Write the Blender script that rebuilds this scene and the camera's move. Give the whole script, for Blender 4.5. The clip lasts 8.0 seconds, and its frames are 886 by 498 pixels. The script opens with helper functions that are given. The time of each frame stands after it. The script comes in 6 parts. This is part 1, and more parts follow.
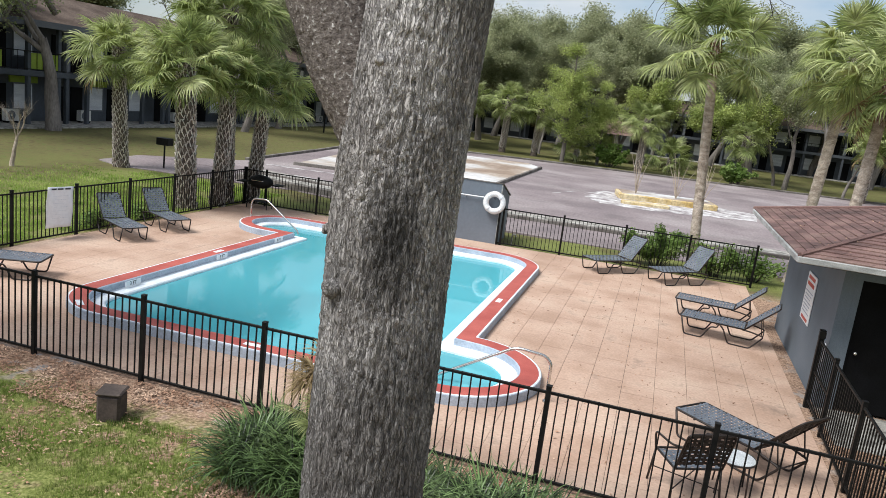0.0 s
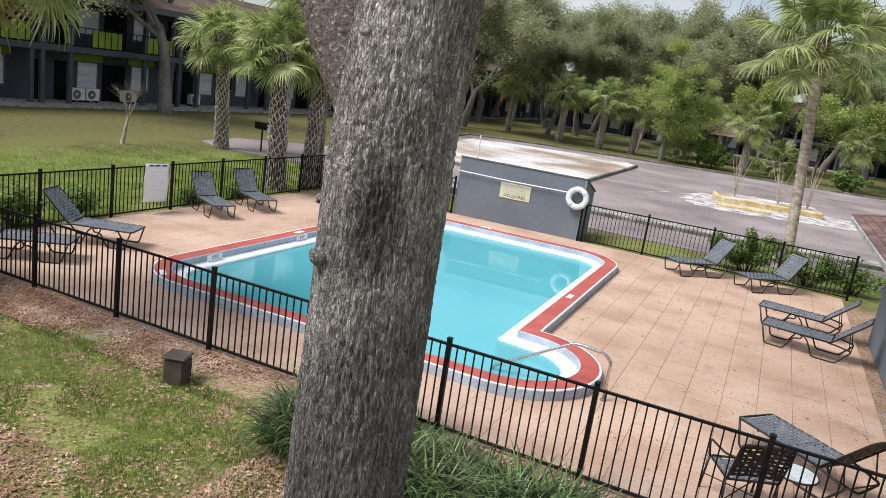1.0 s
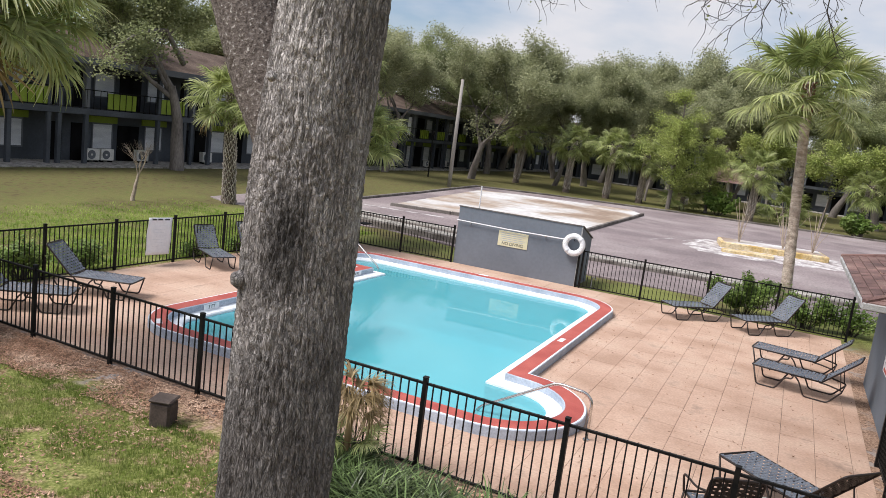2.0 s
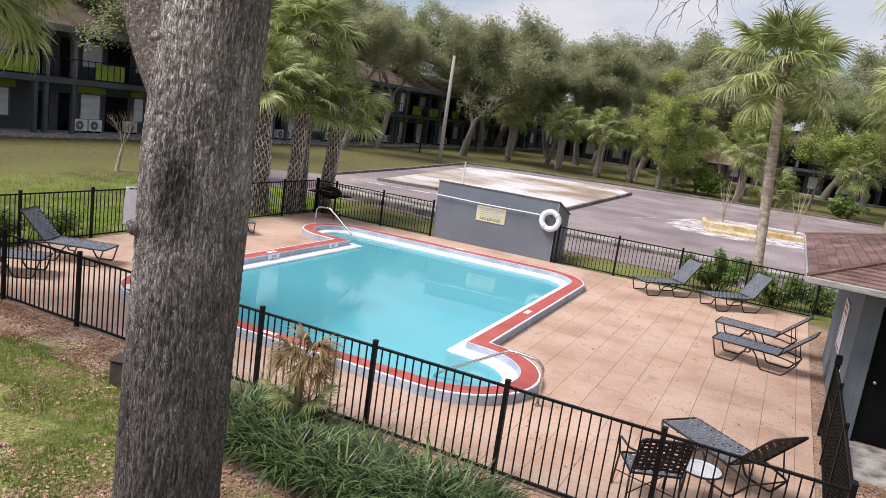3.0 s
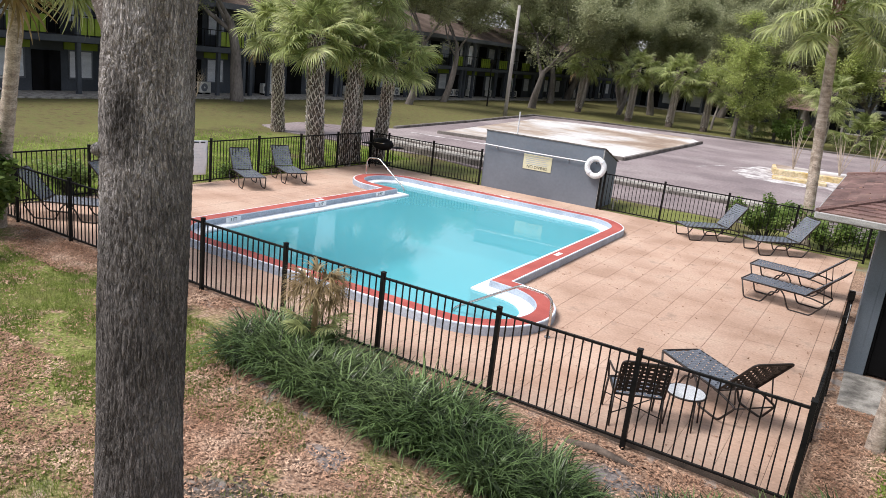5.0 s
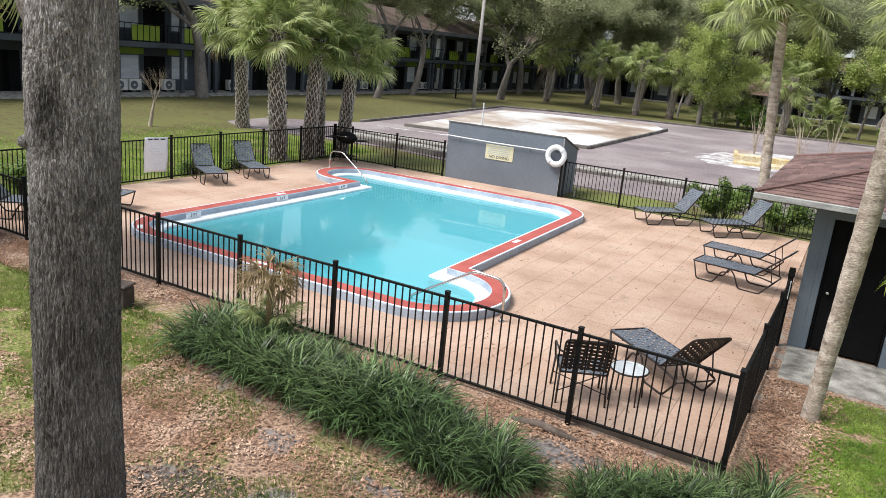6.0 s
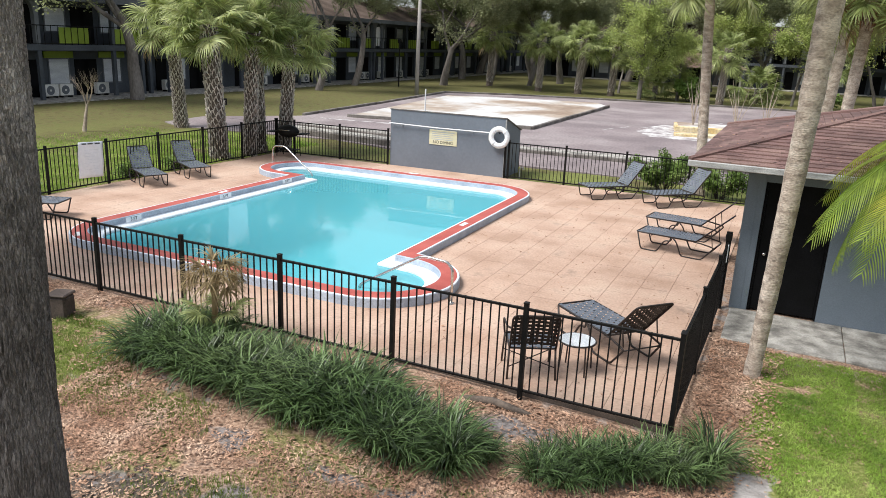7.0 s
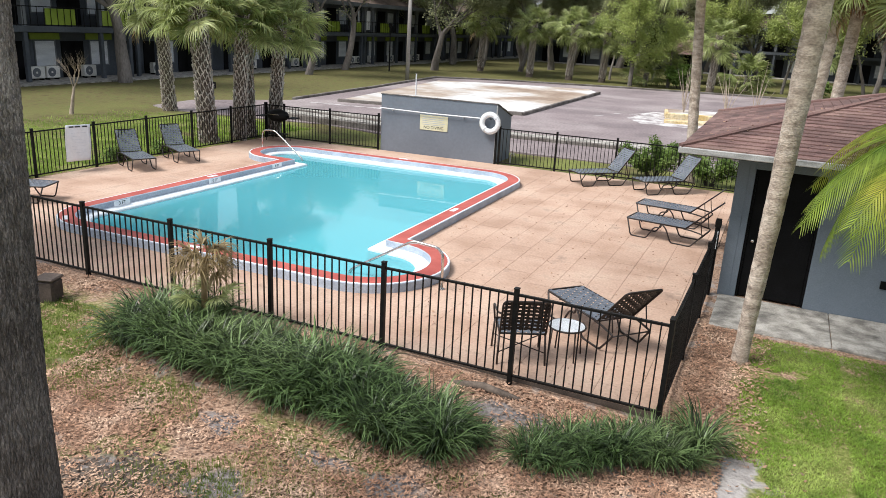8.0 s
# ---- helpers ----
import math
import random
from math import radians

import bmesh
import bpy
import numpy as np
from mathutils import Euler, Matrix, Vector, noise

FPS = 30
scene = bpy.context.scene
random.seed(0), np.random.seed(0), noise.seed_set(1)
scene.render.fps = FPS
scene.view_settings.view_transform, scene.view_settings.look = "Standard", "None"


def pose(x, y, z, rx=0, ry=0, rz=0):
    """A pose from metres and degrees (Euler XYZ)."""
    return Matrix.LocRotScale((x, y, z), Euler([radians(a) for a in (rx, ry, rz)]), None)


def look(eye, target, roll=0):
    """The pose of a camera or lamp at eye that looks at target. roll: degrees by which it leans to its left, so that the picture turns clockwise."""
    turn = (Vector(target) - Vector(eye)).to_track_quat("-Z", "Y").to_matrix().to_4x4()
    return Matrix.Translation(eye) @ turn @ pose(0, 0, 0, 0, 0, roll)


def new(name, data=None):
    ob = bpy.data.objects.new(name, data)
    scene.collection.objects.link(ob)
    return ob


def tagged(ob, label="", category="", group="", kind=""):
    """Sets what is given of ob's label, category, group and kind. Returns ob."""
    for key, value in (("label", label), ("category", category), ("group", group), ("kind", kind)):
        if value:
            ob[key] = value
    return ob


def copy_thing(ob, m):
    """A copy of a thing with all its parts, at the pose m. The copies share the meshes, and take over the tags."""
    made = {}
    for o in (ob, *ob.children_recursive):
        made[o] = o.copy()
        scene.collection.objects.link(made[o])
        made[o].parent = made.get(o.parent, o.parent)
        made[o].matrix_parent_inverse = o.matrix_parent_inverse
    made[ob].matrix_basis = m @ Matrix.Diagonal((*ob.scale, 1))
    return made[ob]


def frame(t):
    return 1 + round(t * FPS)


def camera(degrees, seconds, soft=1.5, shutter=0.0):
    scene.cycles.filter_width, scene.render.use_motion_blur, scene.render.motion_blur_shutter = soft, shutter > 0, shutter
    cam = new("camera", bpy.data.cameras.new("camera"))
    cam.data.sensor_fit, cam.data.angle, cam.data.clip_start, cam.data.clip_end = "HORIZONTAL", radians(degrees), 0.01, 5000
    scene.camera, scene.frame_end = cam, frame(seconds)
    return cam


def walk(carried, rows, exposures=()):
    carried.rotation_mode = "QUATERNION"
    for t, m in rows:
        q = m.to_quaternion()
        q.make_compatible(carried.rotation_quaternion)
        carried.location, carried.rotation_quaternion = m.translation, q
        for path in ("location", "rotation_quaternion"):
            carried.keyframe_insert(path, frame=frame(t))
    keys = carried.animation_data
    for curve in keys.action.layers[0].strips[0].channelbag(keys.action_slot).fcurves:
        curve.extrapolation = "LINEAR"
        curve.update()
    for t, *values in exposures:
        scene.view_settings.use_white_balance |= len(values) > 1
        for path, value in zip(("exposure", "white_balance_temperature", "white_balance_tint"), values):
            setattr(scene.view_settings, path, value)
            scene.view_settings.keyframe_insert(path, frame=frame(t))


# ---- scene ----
cam = camera(62.0, 8.0, soft=0.8)
PATH = [
    (0, (-2.828, -7.971, 4.266), (-3.361, -6.086, 3.861), 7.0),
    (0.5, (-2.61, -7.888, 4.227), (-3.129, -6.011, 3.77), 9.6),
    (1, (-2.387, -7.819, 4.246), (-3.152, -6.028, 3.792), 8.5),
    (1.5, (-2.091, -7.947, 4.258), (-3.058, -6.226, 3.941), 6.6),
    (2, (-1.784, -7.9, 4.239), (-2.616, -6.109, 3.919), 7.2),
    (3.5, (-0.802, -7.885, 4.233), (-1.644, -6.118, 3.822), 9.0),
    (4, (-0.495, -7.857, 4.239), (-1.442, -6.152, 3.794), 9.0),
    (4.5, (-0.164, -7.979, 4.238), (-1.154, -6.312, 3.749), 6.6),
    (6, (0.565, -8.016, 4.249), (-0.353, -6.319, 3.721), 5.4),
    (6.5, (0.714, -8.036, 4.224), (-0.145, -6.309, 3.695), 3.3),
    (7, (0.723, -7.982, 4.213), (-0.082, -6.236, 3.663), 2.6),
    (7.5, (0.707, -7.973, 4.202), (-0.072, -6.223, 3.628), 2.7),
    (8, (0.715, -7.985, 4.205), (-0.059, -6.237, 3.62), 3.1),
]
walk(cam, [(t, look(eye, target, roll)) for t, eye, target, roll in PATH],
     exposures=[(0, 0.50, 6300, 8), (1.5, 0.50, 6500, 12), (3.5, 0.50, 6550, 18), (4.5, 0.54, 6550, 17), (6, 0.66, 6400, 9), (8, 0.66, 6450, 10)])


# ---- light ----
world = bpy.data.worlds.new("sky")
scene.world = world
world.use_nodes = True
wn, wl = world.node_tree.nodes, world.node_tree.links
wn.clear()
sky = wn.new("ShaderNodeTexSky")
sky.sky_type, sky.sun_disc, sky.sun_elevation, sky.sun_rotation = "NISHITA", False, radians(56), radians(225)
sky.dust_density, sky.ozone_density = 2.0, 1.5
coord = wn.new("ShaderNodeTexCoord")
stretch = wn.new("ShaderNodeMapping")
stretch.inputs["Scale"].default_value = (1.6, 1.6, 4.5)
cloud = wn.new("ShaderNodeTexNoise")
cloud.inputs["Scale"].default_value, cloud.inputs["Detail"].default_value = 1.7, 6
ramp = wn.new("ShaderNodeValToRGB")
ramp.color_ramp.elements[0].position, ramp.color_ramp.elements[1].position = 0.38, 0.58
mix = wn.new("ShaderNodeMixRGB")
mix.inputs[2].default_value = (5.3, 5.45, 5.7, 1)
back = wn.new("ShaderNodeBackground")
back.inputs["Strength"].default_value = 0.1
out = wn.new("ShaderNodeOutputWorld")
wl.new(coord.outputs["Generated"], stretch.inputs[0])
wl.new(stretch.outputs[0], cloud.inputs["Vector"])
wl.new(cloud.outputs["Fac"], ramp.inputs[0])
wl.new(ramp.outputs[0], mix.inputs[0])
wl.new(sky.outputs[0], mix.inputs[1])
wl.new(mix.outputs[0], back.inputs[0])
wl.new(back.outputs[0], out.inputs[0])
sun = new("sun", bpy.data.lights.new("sun", "SUN"))
sun.data.energy, sun.data.angle, sun.data.color = 3.2, radians(26), (1.0, 0.98, 0.95)
sun.matrix_world = look((-20, -20, 42), (0, 0, 0))


# ---- materials ----
def material(name, colors, scale=6.0, rough=0.7, metal=0.0, bump=0.2, detail=6.0, fine=60.0, fine_amount=0.35,
             island=0.0, objects=0.0, stretch=(1, 1, 1), low=0.35, high=0.65, depth=0.01, gloss=0.5):
    """Two-scale procedural surface: broad patches between the colours, finer grain on top, relief from both."""
    m = bpy.data.materials.new(name)
    m.use_nodes = True
    n, l = m.node_tree.nodes, m.node_tree.links
    p = n["Principled BSDF"]
    p.inputs["Roughness"].default_value, p.inputs["Metallic"].default_value = rough, metal
    p.inputs["Specular IOR Level"].default_value = gloss
    geo = n.new("ShaderNodeNewGeometry")
    mp = n.new("ShaderNodeMapping")
    mp.inputs["Scale"].default_value = stretch
    l.new(geo.outputs["Position"], mp.inputs[0])
    broad = n.new("ShaderNodeTexNoise")
    broad.inputs["Scale"].default_value, broad.inputs["Detail"].default_value = scale, detail
    l.new(mp.outputs[0], broad.inputs["Vector"])
    cr = n.new("ShaderNodeValToRGB")
    e = cr.color_ramp.elements
    while len(e) < len(colors):
        e.new(0.5)
    for i, c in enumerate(colors):
        e[i].position = low + (high - low) * i / max(1, len(colors) - 1)
        e[i].color = (*c, 1)
    l.new(broad.outputs["Fac"], cr.inputs[0])
    grain = n.new("ShaderNodeTexNoise")
    grain.inputs["Scale"].default_value, grain.inputs["Detail"].default_value = fine, 4
    l.new(mp.outputs[0], grain.inputs["Vector"])
    gr = n.new("ShaderNodeMapRange")
    gr.inputs["From Min"].default_value, gr.inputs["From Max"].default_value = 0.25, 0.75
    gr.inputs["To Min"].default_value, gr.inputs["To Max"].default_value = 1 - fine_amount, 1 + fine_amount
    l.new(grain.outputs["Fac"], gr.inputs[0])
    mul = n.new("ShaderNodeVectorMath")
    mul.operation = "SCALE"
    l.new(cr.outputs[0], mul.inputs[0])
    l.new(gr.outputs[0], mul.inputs["Scale"])
    last = mul.outputs[0]
    for amount, source in ((island, "i"), (objects, "o")):
        if amount:
            node = n.new("ShaderNodeObjectInfo") if source == "o" else geo
            mr = n.new("ShaderNodeMapRange")
            mr.inputs["To Min"].default_value, mr.inputs["To Max"].default_value = 1 - amount, 1 + amount
            l.new(node.outputs["Random" if source == "o" else "Random Per Island"], mr.inputs[0])
            ms = n.new("ShaderNodeVectorMath")
            ms.operation = "SCALE"
            l.new(last, ms.inputs[0])
            l.new(mr.outputs[0], ms.inputs["Scale"])
            last = ms.outputs[0]
    l.new(last, p.inputs["Base Color"])
    if bump:
        add = n.new("ShaderNodeMath")
        l.new(broad.outputs["Fac"], add.inputs[0])
        l.new(grain.outputs["Fac"], add.inputs[1])
        bp = n.new("ShaderNodeBump")
        bp.inputs["Strength"].default_value, bp.inputs["Distance"].default_value = bump, depth
        l.new(add.outputs[0], bp.inputs["Height"])
        l.new(bp.outputs[0], p.inputs["Normal"])
    return m


def leafy(name, colors, rough=0.55, island=0.35):
    m = material(name, colors, scale=0.9, rough=rough, bump=0, fine=5, fine_amount=0.25, island=island, gloss=0.35)
    n, l = m.node_tree.nodes, m.node_tree.links
    p = n["Principled BSDF"]
    tr = n.new("ShaderNodeBsdfTranslucent")
    l.new(p.inputs["Base Color"].links[0].from_socket, tr.inputs[0])
    mx = n.new("ShaderNodeMixShader")
    mx.inputs[0].default_value = 0.47
    l.new(p.outputs[0], mx.inputs[1])
    l.new(tr.outputs[0], mx.inputs[2])
    l.new(mx.outputs[0], n["Material Output"].inputs[0])
    return m


def stained(m, scale, lo, hi, least, spot=None):
    """Dark blotches with their own ragged shape over a finished material."""
    n, l = m.node_tree.nodes, m.node_tree.links
    p = n["Principled BSDF"]
    src = p.inputs["Base Color"].links[0].from_socket
    g = n.new("ShaderNodeNewGeometry")
    t = n.new("ShaderNodeTexNoise")
    t.inputs["Scale"].default_value, t.inputs["Detail"].default_value, t.inputs["Roughness"].default_value = scale, 8, 0.65
    l.new(g.outputs["Position"], t.inputs["Vector"])
    value = t.outputs["Fac"]
    if spot:
        d = n.new("ShaderNodeVectorMath")
        d.operation = "DISTANCE"
        d.inputs[1].default_value = spot
        l.new(g.outputs["Position"], d.inputs[0])
        f = n.new("ShaderNodeMapRange")
        f.inputs["From Min"].default_value, f.inputs["From Max"].default_value = 0.0, 0.55
        f.inputs["To Min"].default_value, f.inputs["To Max"].default_value = 0.22, 0.0
        l.new(d.outputs["Value"], f.inputs[0])
        ad = n.new("ShaderNodeMath")
        l.new(value, ad.inputs[0])
        l.new(f.outputs[0], ad.inputs[1])
        value = ad.outputs[0]
    r = n.new("ShaderNodeMapRange")
    r.inputs["From Min"].default_value, r.inputs["From Max"].default_value = lo, hi
    r.inputs["To Min"].default_value, r.inputs["To Max"].default_value = 1.0, least
    l.new(value, r.inputs[0])
    sc = n.new("ShaderNodeVectorMath")
    sc.operation = "SCALE"
    l.new(src, sc.inputs[0])
    l.new(r.outputs[0], sc.inputs["Scale"])
    l.new(sc.outputs[0], p.inputs["Base Color"])


def bark_material():
    """Long narrow plates: stretched dark fissures between grey ridges, paler higher up."""
    m = material("grey_oak_bark", [(0.118, 0.108, 0.101), (0.174, 0.161, 0.153), (0.240, 0.226, 0.217)], scale=2.6, rough=0.95, fine=85, fine_amount=0.28, stretch=(1, 1, 0.4), bump=0)
    n, l = m.node_tree.nodes, m.node_tree.links
    p = n["Principled BSDF"]
    p.inputs["Specular IOR Level"].default_value = 0.2
    g = n.new("ShaderNodeNewGeometry")
    warp = n.new("ShaderNodeTexNoise")
    warp.inputs["Scale"].default_value, warp.inputs["Detail"].default_value = 11, 3
    l.new(g.outputs["Position"], warp.inputs["Vector"])
    off = n.new("ShaderNodeVectorMath")
    off.operation = "MULTIPLY_ADD"
    off.inputs[1].default_value = (0.035, 0.035, 0.10)
    l.new(warp.outputs["Color"], off.inputs[0])
    l.new(g.outputs["Position"], off.inputs[2])
    last = p.inputs["Base Color"].links[0].from_socket
    heights = []
    for scale, flat, hi, least in ((42, 0.13, 0.070, 0.62), (100, 0.34, 0.09, 0.84)):
        mp = n.new("ShaderNodeMapping")
        mp.inputs["Scale"].default_value = (1, 1, flat)
        l.new(off.outputs[0], mp.inputs[0])
        v = n.new("ShaderNodeTexNoise")
        v.inputs["Detail"].default_value, v.inputs["Roughness"].default_value = 2, 0.5
        v.inputs["Scale"].default_value = scale
        l.new(mp.outputs[0], v.inputs["Vector"])
        mid = n.new("ShaderNodeMath")
        mid.operation = "SUBTRACT"
        mid.inputs[1].default_value = 0.5
        l.new(v.outputs["Fac"], mid.inputs[0])
        rim = n.new("ShaderNodeMath")
        rim.operation = "ABSOLUTE"
        l.new(mid.outputs[0], rim.inputs[0])
        r = n.new("ShaderNodeMapRange")
        r.inputs["From Max"].default_value = hi
        l.new(rim.outputs[0], r.inputs[0])
        heights.append(r.outputs[0])
        k = n.new("ShaderNodeMapRange")
        k.inputs["To Min"].default_value, k.inputs["To Max"].default_value = least, 1.06
        l.new(r.outputs[0], k.inputs[0])
        sc = n.new("ShaderNodeVectorMath")
        sc.operation = "SCALE"
        l.new(last, sc.inputs[0])
        l.new(k.outputs[0], sc.inputs["Scale"])
        last = sc.outputs[0]
    # colour scaled up to paler over the upper trunk, ragged at its lower edge
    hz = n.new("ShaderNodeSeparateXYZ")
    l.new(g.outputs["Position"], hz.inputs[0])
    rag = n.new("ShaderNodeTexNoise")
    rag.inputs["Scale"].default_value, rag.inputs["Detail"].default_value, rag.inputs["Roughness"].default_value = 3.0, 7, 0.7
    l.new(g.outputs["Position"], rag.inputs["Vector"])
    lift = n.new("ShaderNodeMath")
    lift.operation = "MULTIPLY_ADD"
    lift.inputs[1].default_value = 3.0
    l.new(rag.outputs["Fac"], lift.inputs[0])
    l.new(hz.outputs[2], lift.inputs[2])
    upper_gain = n.new("ShaderNodeMapRange")
    upper_gain.interpolation_type = "SMOOTHSTEP"
    upper_gain.inputs["From Min"].default_value, upper_gain.inputs["From Max"].default_value = 4.2, 5.6
    upper_gain.inputs["To Min"].default_value, upper_gain.inputs["To Max"].default_value = 1.0, 2.4
    l.new(lift.outputs[0], upper_gain.inputs[0])
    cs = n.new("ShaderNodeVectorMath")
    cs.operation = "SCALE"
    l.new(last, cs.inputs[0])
    l.new(upper_gain.outputs[0], cs.inputs["Scale"])
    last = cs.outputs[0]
    # an old dark scorch on the face of the trunk
    spot = n.new("ShaderNodeVectorMath")
    spot.operation = "DISTANCE"
    sq = n.new("ShaderNodeMapping")
    sq.inputs["Scale"].default_value = (1, 1, 0.5)
    l.new(g.outputs["Position"], sq.inputs[0])
    l.new(sq.outputs[0], spot.inputs[0])
    spot.inputs[1].default_value = (-3.81, -5.25, 1.84)
    sr = n.new("ShaderNodeMapRange")
    sr.interpolation_type = "SMOOTHSTEP"
    sr.inputs["From Min"].default_value, sr.inputs["From Max"].default_value = 0.02, 0.20
    sr.inputs["To Min"].default_value, sr.inputs["To Max"].default_value = 0.2, 1.0
    l.new(spot.outputs["Value"], sr.inputs[0])
    sc = n.new("ShaderNodeVectorMath")
    sc.operation = "SCALE"
    l.new(last, sc.inputs[0])
    l.new(sr.outputs[0], sc.inputs["Scale"])
    l.new(sc.outputs[0], p.inputs["Base Color"])
    add = n.new("ShaderNodeMath")
    l.new(heights[0], add.inputs[0])
    l.new(heights[1], add.inputs[1])
    bp = n.new("ShaderNodeBump")
    bp.inputs["Strength"].default_value, bp.inputs["Distance"].default_value = 1.0, 0.009
    l.new(add.outputs[0], bp.inputs["Height"])
    l.new(bp.outputs[0], p.inputs["Normal"])
    return m


M_DECK = material("deck_tile", [(0.385, 0.250, 0.178), (0.470, 0.320, 0.238), (0.520, 0.375, 0.286)], scale=0.8, rough=0.85, fine=22, fine_amount=0.16, objects=0.025, bump=0.25, depth=0.004)
stained(M_DECK, 1.6, 0.58, 0.74, 0.6, spot=(-0.75, 4.35, 0.0))
M_JOINT = material("deck_joint", [(0.060, 0.048, 0.040), (0.125, 0.098, 0.078)], scale=3, rough=0.95)
M_RED = material("red_coping_paint", [(0.36, 0.07, 0.055), (0.46, 0.11, 0.085)], scale=2.5, rough=0.65, fine=50, fine_amount=0.15, bump=0.15, depth=0.003)
M_CURB = material("grey_curb_paint", [(0.31, 0.365, 0.44), (0.43, 0.49, 0.57)], scale=2.2, rough=0.7, fine=30, fine_amount=0.2)
M_WHITE = material("white_pool_paint", [(0.62, 0.68, 0.72), (0.80, 0.83, 0.86)], scale=3, rough=0.6, fine=30, fine_amount=0.1)
M_PLASTER = material("blue_pool_plaster", [(0.24, 0.64, 0.70), (0.32, 0.72, 0.78)], scale=0.6, rough=0.8, fine=9, fine_amount=0.08)
M_BLACK = material("black_fence_paint", [(0.006, 0.006, 0.006), (0.013, 0.012, 0.011)], scale=9, rough=0.5, fine=120, fine_amount=0.2, bump=0.05, gloss=0.12)
M_BRONZE = material("dark_bronze_tube", [(0.018, 0.013, 0.011), (0.035, 0.025, 0.021)], scale=12, rough=0.45, bump=0.05, gloss=0.35)
M_STRAP = material("blue_grey_vinyl_strap", [(0.085, 0.098, 0.12), (0.135, 0.152, 0.178)], scale=7, rough=0.6, fine=90, fine_amount=0.2, island=0.15, bump=0.1)
M_STRAP_DARK = material("dark_brown_vinyl_strap", [(0.014, 0.011, 0.010), (0.030, 0.024, 0.021)], scale=7, rough=0.5, island=0.15, gloss=0.3)
M_STEEL = material("brushed_steel", [(0.55, 0.53, 0.50), (0.70, 0.68, 0.65)], scale=5, rough=0.25, metal=1.0, bump=0.03)
M_WALL = material("slate_blue_stucco", [(0.125, 0.155, 0.185), (0.165, 0.195, 0.23)], scale=0.9, rough=0.8, fine=70, fine_amount=0.12, bump=0.3, depth=0.004)
M_BOX = material("grey_painted_plywood", [(0.135, 0.155, 0.185), (0.165, 0.187, 0.22)], scale=0.9, rough=0.7, fine=12, fine_amount=0.07, bump=0.08)
# near-black also carries the shade under the eaves and in the doorway
M_DARK = material("dark_paint_and_shade", [(0.004, 0.004, 0.004), (0.007, 0.007, 0.008)], scale=2, rough=0.7, gloss=0.1)
M_FASCIA = material("weathered_white_gutter", [(0.24, 0.24, 0.235), (0.44, 0.44, 0.43)], scale=2.5, rough=0.55, stretch=(1, 1, 3))
M_SHINGLE = material("red_brown_shingle", [(0.10, 0.06, 0.054), (0.155, 0.088, 0.078), (0.205, 0.13, 0.11)], scale=1.1, rough=0.92, fine=45, fine_amount=0.35, island=0.22, objects=0.22, bump=0.4)
M_CONCRETE = material("stained_concrete", [(0.17, 0.158, 0.14), (0.33, 0.31, 0.275), (0.45, 0.425, 0.385)], scale=3.5, rough=0.9, fine=35, fine_amount=0.25, bump=0.35)
M_ASPHALT = material("worn_asphalt", [(0.185, 0.150, 0.152), (0.240, 0.196, 0.196), (0.305, 0.262, 0.256)], scale=0.26, rough=0.95, fine=9, fine_amount=0.3, bump=0.3)
stained(M_ASPHALT, 0.33, 0.50, 0.64, 0.78)
stained(M_CONCRETE, 3.0, 0.5, 0.68, 0.55)
M_PAD = material("chalky_concrete_pad", [(0.26, 0.19, 0.14), (0.38, 0.31, 0.25), (0.52, 0.50, 0.48), (0.60, 0.59, 0.58)], scale=0.13, rough=0.95, fine=3, fine_amount=0.18, low=0.40, high=0.56, detail=9)
M_KERB = material("dirty_kerb", [(0.10, 0.085, 0.075), (0.22, 0.20, 0.18)], scale=1.2, rough=0.95, fine=12, fine_amount=0.3)
M_LINE = material("faded_white_road_paint", [(0.22, 0.185, 0.185), (0.42, 0.39, 0.38), (0.62, 0.60, 0.59)], scale=1.5, rough=0.9, fine=6, fine_amount=0.3)
M_YELLOW = material("faded_yellow_paint", [(0.45, 0.31, 0.11), (0.60, 0.50, 0.32)], scale=1.6, rough=0.8, fine=10)
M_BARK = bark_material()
stained(M_BARK, 1.5, 0.50, 0.68, 0.68)
M_LIMB = material("lichen_specked_limb", [(0.070, 0.056, 0.048), (0.115, 0.094, 0.082), (0.15, 0.127, 0.112), (0.46, 0.44, 0.41)], scale=55, rough=0.95, fine=120, fine_amount=0.4, bump=0.8, depth=0.01, low=0.36, high=0.72)
M_BARK_FAR = material("far_oak_bark", [(0.11, 0.095, 0.083), (0.22, 0.195, 0.175)], scale=2.0, rough=0.95, fine=14, stretch=(1, 1, 0.3), bump=0.4)
M_PALMBARK = material("palm_bark", [(0.31, 0.25, 0.20), (0.45, 0.375, 0.305), (0.57, 0.49, 0.41)], scale=6.0, rough=0.95, fine=34, fine_amount=0.38, stretch=(0.8, 0.8, 1.7), bump=0.9, depth=0.012)
stained(M_PALMBARK, 11, 0.52, 0.68, 0.62)
M_BOOT = material("palm_boot", [(0.38, 0.33, 0.285), (0.62, 0.57, 0.52)], scale=4, rough=0.95, fine=22, island=0.4)
M_BOOTGAP = material("palm_fibre", [(0.07, 0.054, 0.043), (0.15, 0.118, 0.094)], scale=6, rough=1.0, fine=30)
M_BOOTRED = material("rusty_palm_boot", [(0.13, 0.065, 0.035), (0.26, 0.15, 0.085)], scale=4, rough=0.95, fine=22, island=0.4)
M_FROND = leafy("fan_frond", [(0.22, 0.27, 0.085), (0.37, 0.425, 0.165), (0.57, 0.60, 0.31)])
